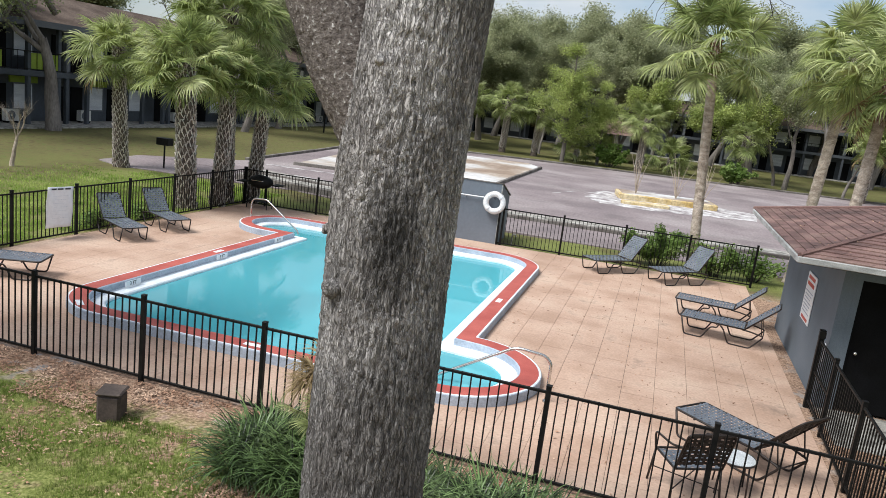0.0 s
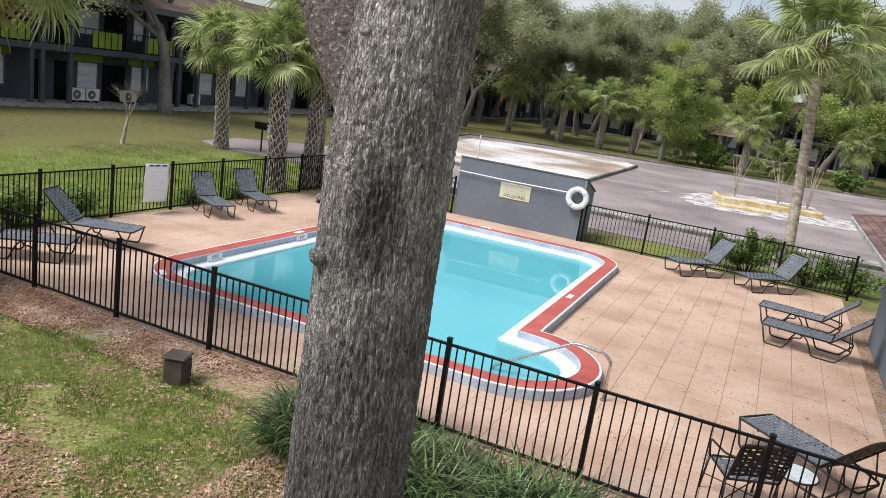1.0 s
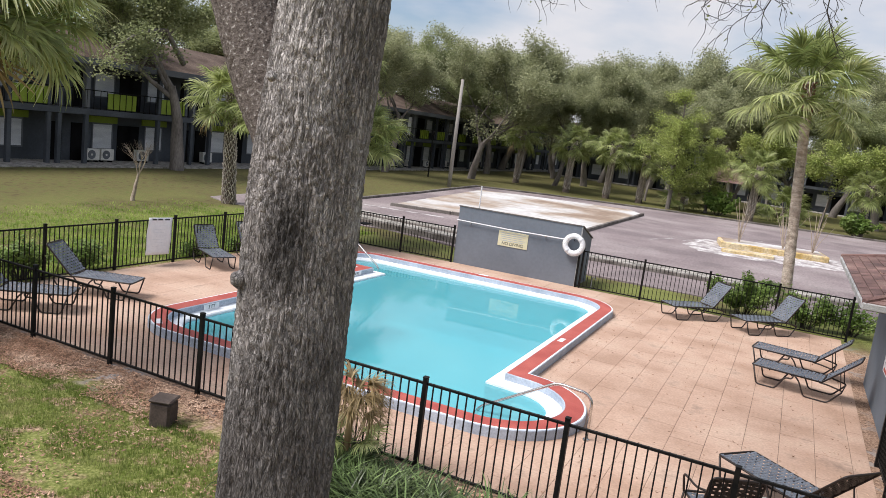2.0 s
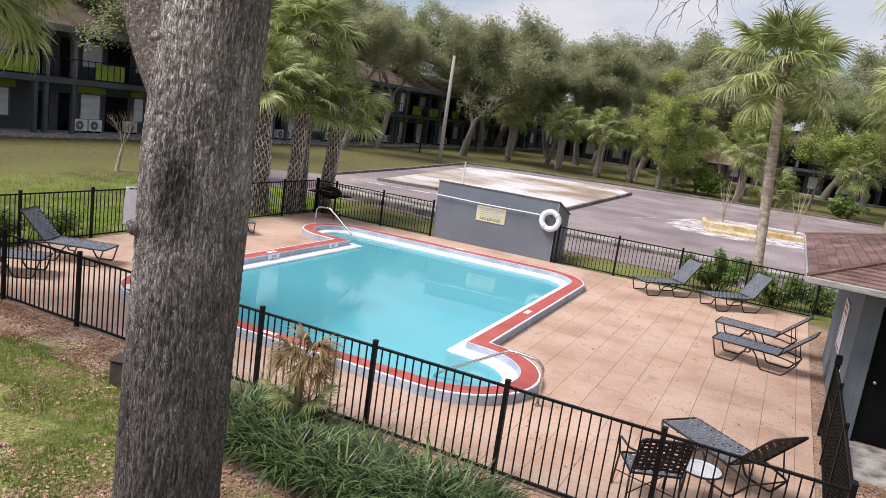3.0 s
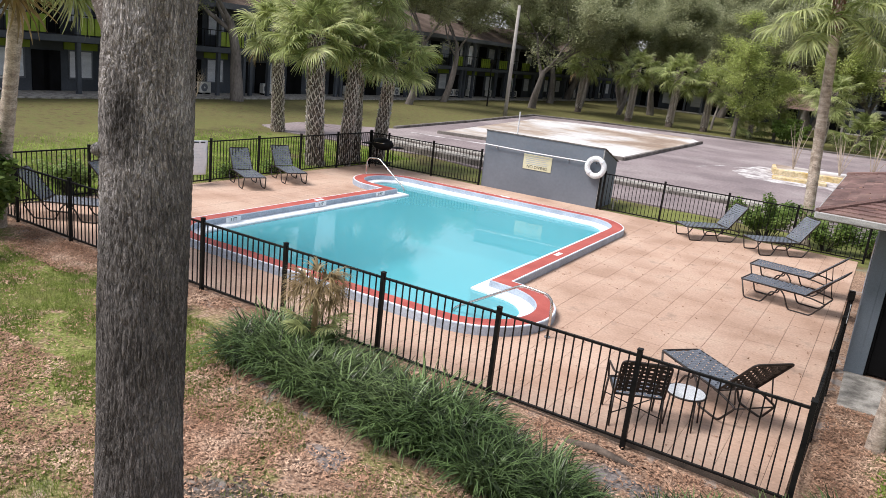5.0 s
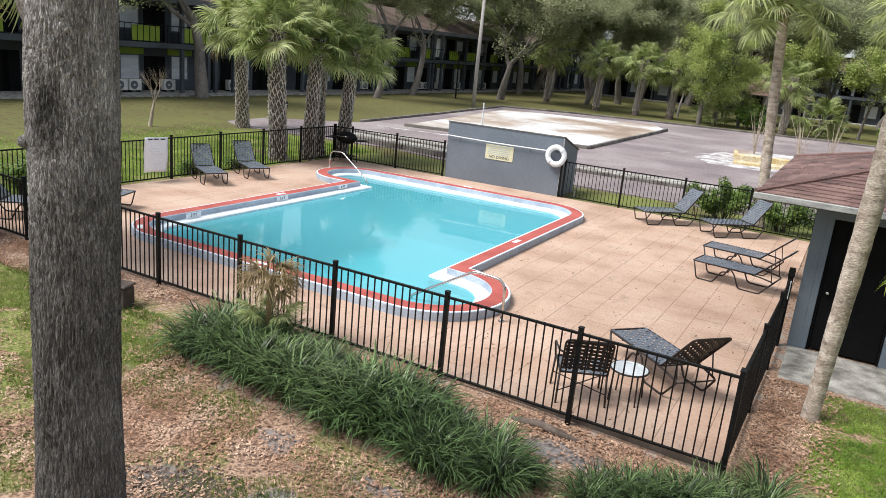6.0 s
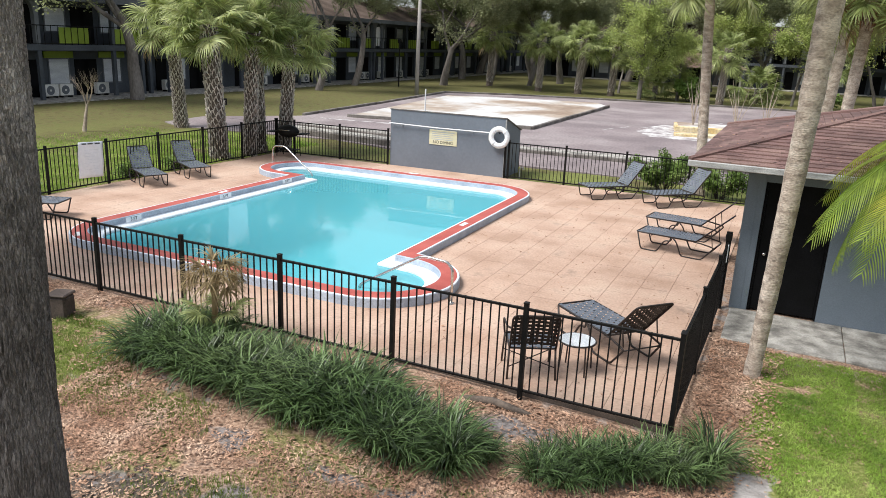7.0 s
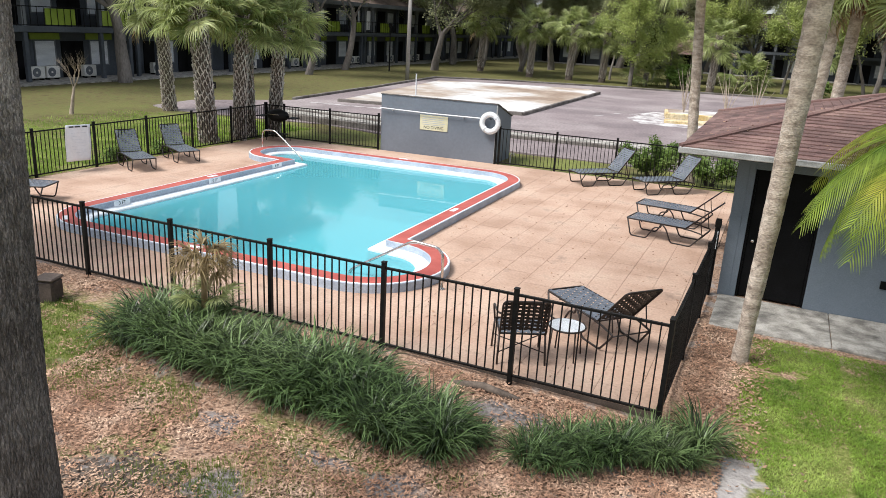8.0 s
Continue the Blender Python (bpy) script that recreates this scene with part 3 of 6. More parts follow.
def handrail(m):
    ob = thing("pool_handrail", "bent stainless steel pool handrail over the steps", "handrail", m, group="pool handrails")
    part("rail", tubed(rounded([(0, 0, 0), (0, 0, 0.60), (0.10, 0, 0.70), (0.55, 0, 0.74), (1.75, 0, 0.02), (1.80, 0, -0.35)], 0.12), 0.024, 10), M_STEEL, ob, smooth=True)
    part("base_flange", tubed([(0, 0, 0), (0, 0, 0.02), (0, 0, 0.03)], [0.055, 0.05, 0.028], 12), M_STEEL, ob)
    return ob


rail = handrail(pose(-3.92, 2.50, 0.0, 0, 0, 181))
copy_thing(rail, pose(-14.1, 10.9, 0.0, 0, 0, -10))


# ---- deck ----
DX0, DX1, DY0, DY1 = -15.85, -0.06, 0.10, 14.25


def deck_sheet(z):
    bm = bmesh.new()
    for poly in ([(DX0, DY0), (DX1, DY0), (DX1, DY1), (DX0, DY1 - 0.65)], POOL):
        vs = [bm.verts.new((x, y, z)) for x, y in poly]
        for i in range(len(vs)):
            bm.edges.new((vs[i - 1], vs[i]))
    bmesh.ops.triangle_fill(bm, use_beauty=True, edges=bm.edges[:])
    if sum(f.normal.z for f in bm.faces) < 0:
        bmesh.ops.reverse_faces(bm, faces=bm.faces)
    return bm


base = deck_sheet(-0.012)
edge = bmesh.ops.extrude_face_region(base, geom=base.faces[:])
bmesh.ops.translate(base, vec=(0, 0, -0.14), verts=[v for v in edge["geom"] if isinstance(v, bmesh.types.BMVert)])
bmesh.ops.recalc_face_normals(base, faces=base.faces)
deck = tagged(new("pavement", mesh_of(base, "pavement", M_JOINT)), "peach coloured paved pool deck with fine joints", "pavement", kind="structure")


# ---- fences ----
def picket_mesh():
    return mesh_of(boxed(-0.008, 0.008, -0.008, 0.008, 0.05, 1.155), "picket", M_BLACK)


PICKET = picket_mesh()
POST = mesh_of(box(boxed(-0.028, 0.028, -0.028, 0.028, -0.10, 1.205), -0.033, 0.033, -0.033, 0.033, 1.205, 1.222, 0.004), "post", M_BLACK)
POST_GATE = mesh_of(box(boxed(-0.04, 0.04, -0.04, 0.04, -0.10, 1.30), -0.046, 0.046, -0.046, 0.046, 1.30, 1.32, 0.004), "post", M_BLACK)


def fence(name, p, q, posts, label, last=True):
    """A picket fence from p to q with posts at the given distances from p."""
    p, q = Vector((*p, 0)), Vector((*q, 0))
    d = (q - p)
    ang = math.degrees(math.atan2(d.y, d.x))
    ob = thing(name, label, "fence", pose(p.x, p.y, 0, 0, 0, ang), group="pool fence")
    for i, s in enumerate(posts):
        if i < len(posts) - 1 or last:
            part("post", POST, None, ob, at=pose(s, 0, 0))
    for a, b in zip(posts, posts[1:]):
        for z in (1.135, 0.065):
            part("rail", boxed(a + 0.028, b - 0.028, -0.016, 0.016, z - 0.016, z + 0.016, 0.003), M_BLACK, ob)
        n = max(1, round((b - a) / 0.114))
        for k in range(1, n):
            part("picket", PICKET, None, ob, at=pose(a + (b - a) * k / n, 0, 0))
    return ob


fence("fence", (0, 0), (-15.9, 0), [1.82 * i for i in range(8)] + [14.54, 15.87], "black metal picket fence along the planted bed")
fence("fence", (-15.9, 0.0), (-15.9, 13.4), [0.65 + 1.82 * i for i in range(8)], "black metal picket fence beside the lawn")
fence("fence", (-15.9, 13.42), (-11.45, 13.75), [0.03, 0.75, 2.56, 4.40], "black metal picket fence in front of the parking area")
fence("fence", (-7.36, 13.92), (0.12, 14.22), [0.0, 0.12, 1.95, 3.78, 5.60, 7.42], "black metal picket fence beside the equipment box")
fence("fence", (0.0, 0.0), (0.06, 4.9), [0.06, 1.84, 3.6], "black metal picket fence along the deck", last=True)
gate = thing("gate", "closed black metal picket gate with a white latch plate", "gate", pose(0.05, 3.62, 0, 0, 0, 90))
part("post", POST_GATE, None, gate, at=pose(1.22, 0, 0))
for z in (1.135, 0.62, 0.115):
    part("rail", boxed(0.05, 1.17, -0.016, 0.016, z - 0.016, z + 0.016, 0.003), M_BLACK, gate)
for k in range(11):
    part("picket", PICKET, None, gate, at=pose(0.06 + 1.10 * k / 10, 0, 0))
part("latch", boxed(0.95, 1.01, -0.03, -0.018, 0.86, 1.16, 0.004), M_SIGN, gate, "white latch plate")
part("hinge", boxed(1.16, 1.24, -0.05, 0.05, 1.18, 1.30, 0.01), M_BLACK, gate)


# ---- equipment box ----
ebox = thing("equipment_box", "grey painted plywood pump enclosure with a sloping lid", "enclosure", pose(-11.44, 13.78, 0, 0, 0, 2.2))
W, D, HF, HB = 4.06, 1.55, 1.86, 1.36
part("front_wall", boxed(0, W, 0, 0.05, -0.05, HF, 0.004), M_BOX, ebox)
for x in (0.004, W - 0.054):
    bm = bmesh.new()
    vs = [bm.verts.new((xx, yy, zz)) for xx in (x, x + 0.05) for yy, zz in ((0.052, -0.05), (D, -0.05), (D, HB), (0.052, HF - 0.02))]
    for f in ((3, 2, 1, 0), (4, 5, 6, 7), (0, 1, 5, 4), (1, 2, 6, 5), (2, 3, 7, 6), (3, 0, 4, 7)):
        bm.faces.new([vs[i] for i in f])
    bmesh.ops.recalc_face_normals(bm, faces=bm.faces)
    part("side_wall", bm, M_BOX, ebox)
part("back_wall", boxed(0.06, W - 0.06, D - 0.05, D - 0.003, -0.05, HB - 0.03), M_BOX, ebox)
bm = boxed(-0.02, W + 0.03, 0, 1, 0, 0.03)
for v in bm.verts:
    k = v.co.y
    v.co.y = -0.02 + k * (D + 0.06)
    v.co.z += HF + 0.005 + (HB - HF) * k
part("lid", bm, M_KERB, ebox, "dark weathered lid edge")
part("corner_trim", boxed(W - 0.03, W + 0.006, -0.006, 0.03, 0, HF - 0.03), M_FASCIA, ebox)

sign = thing("no_diving_sign", "cream sign with no diving lettering on the grey box", "sign", pose(-9.52, 13.846, 1.08, 90, 0, 2.2))
part("board", boxed(-0.49, 0.49, -0.24, 0.24, -0.008, 0.008, 0.003), M_CREAM, sign)
lettering("lettering", "NO DIVING", 0.135, M_INK, sign, pose(0, -0.155, 0.0095))
for k in range(5):
    part("text_bar", boxed(-0.40, 0.40 - 0.05 * (k % 3), 0.17 - 0.06 * k, 0.185 - 0.06 * k, 0.009, 0.0105), M_INKBLUE, sign)

pole = thing("rescue_pole", "long white rescue pole hung along the grey box", "rescue pole", pose(-11.5, 13.70, 1.40, 0, 0, 2.2))
part("shaft", tubed([(0.05, 0, 0.02), (1.8, 0, -0.01), (3.75, 0, 0.0)], 0.018, 8), M_RING, pole)
for x in (0.5, 3.0):
    part("bracket", boxed(x, x + 0.03, 0.0, 0.07, -0.05, -0.015), M_FASCIA, pole)

bm = bmesh.new()
n_seg, n_sec = 40, 12
vs = [[bm.verts.new(((0.265 + 0.085 * math.cos(b)) * math.cos(a), 0.07 * math.sin(b), (0.265 + 0.085 * math.cos(b)) * math.sin(a)))
       for b in (2 * math.pi * j / n_sec for j in range(n_sec))] for a in (2 * math.pi * i / n_seg for i in range(n_seg))]
for i in range(n_seg):
    for j in range(n_sec):
        bm.faces.new((vs[i][j], vs[i - 1][j], vs[i - 1][j - 1], vs[i][j - 1]))
bmesh.ops.recalc_face_normals(bm, faces=bm.faces)
ringb = thing("ring_buoy", "white life ring hung on the box corner", "life ring", pose(-7.55, 13.80, 1.29, 0, 0, 2.2))
part("ring", bm, M_RING, ringb, smooth=True)
for a in (45, 135, 225, 315):
    c, s_ = math.cos(radians(a)), math.sin(radians(a))
    part("band", tubed([(c * 0.265 - s_ * 0.02, 0, s_ * 0.265 + c * 0.02), (c * 0.265 + s_ * 0.02, 0, s_ * 0.265 - c * 0.02)], 0.09, 12), M_SIGN, ringb)
part("rope", tubed([(0.35 * math.cos(a), 0.02 * math.sin(5 * a) - 0.02, 0.35 * math.sin(a)) for a in (2 * math.pi * i / 40 for i in range(41))], 0.008, 5), M_FASCIA, ringb)
part("hook", tubed([(0, 0.09, 0.1), (0, -0.02, 0.12), (0, -0.05, 0.17)], 0.014, 6), M_BLACK, ringb)
pipe = thing("hose_tap", "small pale hose tap beside the grey box", "tap", pose(-6.95, 14.25, 0))
part("pipe", tubed(rounded([(0, 0, -0.05), (0, 0, 0.32), (0.1, 0, 0.36), (0.12, 0, 0.28)], 0.04), 0.022, 8), M_FASCIA, pipe)


# ---- shed ----
shed = thing("pool_house", "slate blue stucco pool house with a red brown hip roof", "building", pose(0.2, 4.95, 0))
SX, SY, SZ = 7.0, 5.05, 2.45
part("side_wall", boxed(0, 0.18, 0.0, SY, -0.1, SZ), M_WALL, shed)
part("front_wall", boxed(0.182, 0.28, 0.0, 0.18, -0.1, SZ), M_WALL, shed)
part("front_wall", boxed(1.34, SX, 0.0, 0.18, -0.1, SZ), M_WALL, shed)
part("front_wall", boxed(0.282, 1.338, 0.0, 0.18, 2.2, SZ), M_WALL, shed)
part("back_wall", boxed(0.182, SX, SY - 0.18, SY, -0.1, SZ), M_WALL, shed)
part("end_wall", boxed(SX - 0.18, SX, 0.182, SY - 0.182, -0.1, SZ), M_WALL, shed)
door = part("door", boxed(0.32, 1.30, 0.06, 0.11, 0.02, 2.16, 0.003), M_DARK, shed, "near-black door, toned for its shaded recess")
part("door_frame", box(box(boxed(0.284, 0.318, 0.03, 0.15, 0.0, 2.198), 1.302, 1.336, 0.03, 0.15, 0.0, 2.198), 0.319, 1.301, 0.03, 0.15, 2.163, 2.198), M_DARK, shed)
bm = bmesh.new()
bmesh.ops.create_uvsphere(bm, u_segments=10, v_segments=6, radius=0.035, matrix=pose(0.41, 0.02, 1.0))
tube(bm, [(0.41, 0.06, 1.0), (0.41, 0.03, 1.0)], 0.014, 8)
part("door_knob", bm, M_STEEL, door, "round metal knob", smooth=True)
part("outlet", boxed(2.36, 2.46, -0.03, 0.0, 0.55, 0.68, 0.006), M_DARK, shed)
# soffit colour holds the shade below the roof overhang
part("ceiling_panel", boxed(-0.80, SX + 0.7, -0.78, SY + 0.68, SZ - 0.02, SZ), M_DARK, shed, "soffit coloured near-black for eave shade")


def hip_roof(parent, x0, x1, y0, y1, z, slope, step=0.145):
    """Courses of shingles on the four slopes of a hip roof, each piece slightly proud of the one above."""
    half = (y1 - y0) / 2
    rng = random.Random(4)
    groups = {"near": [], "rest": []}
    courses = int(half / step) + 1
    for c in range(courses):
        d0, d1 = c * step, min(half, (c + 1) * step + 0.02)
        za, zb = z + d0 * slope + 0.022, z + d1 * slope + 0.004
        sides = (((x0 + d0, y0 + d0), (x1 - d0, y0 + d0), (x0 + d1, y0 + d1), (x1 - d1, y0 + d1), "near"),
                 ((x0 + d0, y1 - d0), (x0 + d0, y0 + d0), (x0 + d1, y1 - d1), (x0 + d1, y0 + d1), "near"),
                 ((x1 - d0, y1 - d0), (x0 + d0, y1 - d0), (x1 - d1, y1 - d1), (x0 + d1, y1 - d1), "rest"),
                 ((x1 - d0, y0 + d0), (x1 - d0, y1 - d0), (x1 - d1, y0 + d1), (x1 - d1, y1 - d1), "rest"))
        for a, b, e, f, grp in sides:
            a, b, e, f = Vector(a), Vector(b), Vector(e), Vector(f)
            n = max(1, int((b - a).length / 0.33))
            cuts = [0] + sorted(min(0.995, max(0.005, (k + rng.uniform(-0.25, 0.25)) / n)) for k in range(1, n)) + [1]
            for s, t in zip(cuts, cuts[1:]):
                g = 0.003 / max(0.1, (b - a).length)
                p1, p2, p3, p4 = a.lerp(b, s + g), a.lerp(b, t - g), e.lerp(f, t - g), e.lerp(f, s + g)
                lift = rng.uniform(0, 0.008)
                groups[grp].append(((*p1, za + lift), (*p2, za + lift), (*p3, zb + lift * 0.3), (*p4, zb + lift * 0.3), (*p1, za - 0.02), (*p2, za - 0.02)))
    groups["near"].sort(key=lambda q: (q[0][0] - x0) + 0.8 * (q[0][1] - y0))
    for q in groups["near"][:290]:
        part("shingle", raw_mesh("shingle", q, [(0, 1, 2, 3), (4, 5, 1, 0)], M_SHINGLE), None, parent)
    groups["near"] = groups["near"][290:]
    for grp, quads in groups.items():
        verts, faces = [], []
        for q in quads:
            k = len(verts)
            verts += q
            faces += [(k, k + 1, k + 2, k + 3), (k + 4, k + 5, k + 1, k)]
        ob = part("shingle_slope", raw_mesh("shingle_slope", verts, faces, M_SHINGLE), None, parent)
        tagged(ob, kind="stuff")
    # hip and ridge caps
    for a, b in (((x0, y0), (x0 + half, y0 + half)), ((x0, y1), (x0 + half, y0 + half)), ((x1, y0), (x1 - half, y0 + half)), ((x1, y1), (x1 - half, y0 + half))):
        pts = [Vector((a[0] + (b[0] - a[0]) * i / 14, a[1] + (b[1] - a[1]) * i / 14, z + 0.02 + half * slope * i / 14)) for i in range(15)]
        part("hip_cap", tubed(pts, 0.045, 6), M_SHINGLE, parent)
    part("ridge_cap", tubed([(x0 + half, y0 + half, z + half * slope + 0.02), (x1 - half, y0 + half, z + half * slope + 0.02)], 0.05, 6), M_SHINGLE, parent)


hip_roof(shed, -0.86, SX + 0.75, -0.83, SY + 0.73, SZ + 0.09, 0.27)
for b in ((-0.88, SX + 0.77, -0.86, -0.80), (-0.88, SX + 0.77, SY + 0.70, SY + 0.76), (-0.89, -0.83, -0.798, SY + 0.698), (SX + 0.71, SX + 0.77, -0.798, SY + 0.698)):
    part("gutter", boxed(*b, SZ - 0.005, SZ + 0.095, 0.012), M_FASCIA, shed, "weathered pale gutter")
apron = thing("concrete_apron", "stained concrete slab in front of the pool house door", "slab")
for x0, x1 in ((0.22, 1.93), (1.94, 3.67), (3.68, 5.43), (5.44, 7.2)):
    part("slab", boxed(x0, x1, 3.38, 4.945, -0.2, 0.0, 0.012), M_CONCRETE, apron)
psign = thing("pool_rules_sign", "white notice board with red heading on the stucco wall", "sign", pose(0.185, 7.1, 1.36, 90, 0, -90))
part("board", boxed(-0.42, 0.42, -0.46, 0.46, -0.008, 0.008, 0.003), M_SIGN, psign)
for k in range(2):
    part("text_bar", boxed(-0.32, 0.30, 0.34 - 0.12 * k, 0.41 - 0.12 * k, 0.008, 0.0095), M_INKRED, psign)
for k in range(7):
    part("text_bar", boxed(-0.34, 0.34 - 0.08 * (k % 3), 0.10 - 0.065 * k, 0.12 - 0.065 * k, 0.008, 0.0095), M_INKBLUE, psign)
part("text_bar", boxed(-0.3, 0.3, -0.43, -0.37, 0.008, 0.0095), M_INKRED, psign)

banner = thing("notice_banner", "white printed notice sheet tied to the picket fence", "sign", pose(-15.855, 5.56, 0.72, 90, 0, 90) @ pose(0, 0, 0, 0, 0, -3))
bm = bmesh.new()
gv = [[bm.verts.new((-0.385 + 0.77 * i / 8, -0.47 + 0.94 * j / 12, 0.012 * math.sin(i * 1.3 + j * 0.7))) for i in range(9)] for j in range(13)]
for j in range(12):
    for i in range(8):
        bm.faces.new((gv[j][i], gv[j][i + 1], gv[j + 1][i + 1], gv[j + 1][i]))
ext = bmesh.ops.extrude_face_region(bm, geom=bm.faces[:])
bmesh.ops.translate(bm, vec=(0, 0, -0.006), verts=[v for v in ext["geom"] if isinstance(v, bmesh.types.BMVert)])
bmesh.ops.recalc_face_normals(bm, faces=bm.faces)
part("sheet", bm, M_SIGN, banner, smooth=True)
for x0, x1 in ((-0.28, -0.14), (-0.1, 0.06), (0.12, 0.28)):
    part("text_bar", boxed(x0, x1, 0.405, 0.44, 0.014, 0.0155), M_INK, banner)
for k in range(7):
    part("text_bar", boxed(-0.22 + 0.03 * (k % 2), 0.22 - 0.05 * (k % 3), 0.26 - 0.085 * k, 0.265 - 0.085 * k, 0.0145, 0.016), M_INKPALE, banner)


# ---- furniture ----
def strap_mesh(pts, side, wide, mat):
    bm = bmesh.new()
    vs = [[bm.verts.new(Vector(q) + Vector(side) * k) for k in (-wide / 2, wide / 2)] for q in pts]
    for a, b in zip(vs, vs[1:]):
        bm.faces.new((a[0], a[1], b[1], b[0]))
    ext = bmesh.ops.extrude_face_region(bm, geom=bm.faces[:])
    bmesh.ops.translate(bm, vec=(0, 0, -0.004), verts=[v for v in ext["geom"] if isinstance(v, bmesh.types.BMVert)])
    bmesh.ops.recalc_face_normals(bm, faces=bm.faces)
    return mesh_of(bm, "strap", mat)


def weave(parent, w, length, mat, m, across, along, sw=0.042, sag=0.02):
    """Flat vinyl straps woven over and under each other, each a part of the frame that carries it."""
    cross = [strap_mesh([(-w / 2 + w * k / 8, 0, 0.005 * (-1) ** (k + i) - sag * math.sin(math.pi * k / 8)) for k in range(9)], (0, 1, 0), sw, mat) for i in range(2)]
    for i in range(across):
        part("strap", cross[i % 2], None, parent, at=m @ pose(0, length * (i + 0.5) / across, 0))
    n = max(8, across)
    runs = [strap_mesh([(0, length * k / n, 0.005 * (-1) ** (k + i + 1)) for k in range(n + 1)], (1, 0, 0), sw * 0.95, mat) for i in range(2)]
    for i in range(along):
        part("strap", runs[i % 2], None, parent, at=m @ pose(-w / 2 + w * (i + 0.5) / along, 0, -sag * math.sin(math.pi * (i + 0.5) / along)))


def sun_lounger(m, back_deg, dark_back=False, label=""):
    """Foot end at the origin, head towards +x."""
    ob = thing("sun_lounger", label or "bronze tube sun lounger with woven blue grey straps and raised back", "sun lounger", m, group="sun loungers on the deck")
    w, ls, lb, h, r, k = 0.64, 1.28, 0.80, 0.37, 0.016, 1.05
    sf = part("seat", tubed(rounded([(ls, -w / 2, h), (0, -w / 2, h), (0, w / 2, h), (ls, w / 2, h)], 0.06), r, 8), M_BRONZE, ob, smooth=True)
    weave(sf, w - 0.01, ls - 0.03, M_STRAP, pose(0.02, 0, h + 0.012, 0, 0, -90), 20, 8)
    tilt = pose(ls, 0, h, 0, -back_deg, 0)
    bf = part("backrest", tubed(rounded([(0, -w / 2 + 0.02, 0), (lb, -w / 2 + 0.02, 0), (lb, w / 2 - 0.02, 0), (0, w / 2 - 0.02, 0), (0, -w / 2 + 0.05, 0)], 0.07), r, 8), M_BRONZE, ob, smooth=True, at=tilt)
    weave(bf, w - 0.05, lb - 0.04, M_STRAP_DARK if dark_back else M_STRAP, pose(0.03, 0, 0.012, 0, 0, -90), 12, 8)
    for sy in (-1, 1):
        y = sy * w / 2
        part("leg", tubed(rounded([(0.03, y, h - 0.01), (0.13 * k, y * 1.06, 0.015), (0.46 * k, y * 1.06, 0.015), (0.60 * k, y, h - 0.09), (0.72 * k, y, h - 0.09), (0.74 * k, y, h - 0.01)], 0.06), r, 8), M_BRONZE, ob, smooth=True)
        part("leg", tubed(rounded([(0.76 * k, y, h - 0.01), (0.84 * k, y, h - 0.09), (0.96 * k, y * 1.06, 0.015), (1.36 * k, y * 1.06, 0.015), (1.58 * k, y * 0.97, 0.30), (ls + 0.1, y * 0.97, h - 0.02), (ls - 0.05, y, h - 0.01)], 0.06), r, 8), M_BRONZE, ob, smooth=True)
        ca, sa = math.cos(radians(back_deg)), math.sin(radians(back_deg))
        part("back_strut", tubed([(ls + 0.38 * ca, y * 0.9, h + 0.38 * sa), (ls + 0.33, y * 0.9, h - 0.05)], 0.010, 6), M_BRONZE, ob, smooth=True)
    for x, z in ((0.33, 0.30), (0.74, h - 0.05), (1.56 * k, 0.28)):
        part("crossbar", tubed([(x, -w / 2 + 0.01, z if x > 1 else h - 0.03), (x, w / 2 - 0.01, z if x > 1 else h - 0.03)], 0.011, 6), M_BRONZE, ob, smooth=True)
    return ob


lounger = sun_lounger(pose(-4.40, 12.42, 0, 0, 0, 44), 52, label="bronze tube sun lounger with woven straps in front of the fence")
copy_thing(lounger, pose(-2.60, 12.45, 0, 0, 0, 43))
low = sun_lounger(pose(-2.04, 9.76, 0, 0, 0, -8), 44, label="bronze tube sun lounger with woven straps beside the pool house")
copy_thing(low, pose(-1.94, 8.2, 0, 0, 0, -9))
west = sun_lounger(pose(-14.46, 6.42, 0, 0, 0, 153), 48, label="woven sun lounger with upright back before the lawn fence")
copy_thing(west, pose(-14.40, 8.02, 0, 0, 0, 153)).scale = (0.93, 0.93, 0.93)
west.scale = (0.93, 0.93, 0.93)
corner = sun_lounger(pose(-13.6, 1.45, 0, 0, 0, 215), 48, label="woven sun lounger in the fence corner by the shrubs")
copy_thing(corner, pose(-13.62, 2.95, 0, 0, 0, 203))
sun_lounger(pose(-1.90, 2.68, 0, 0, 0, -41), 48, dark_back=True, label="woven sun lounger with dark strap back beside the side table")


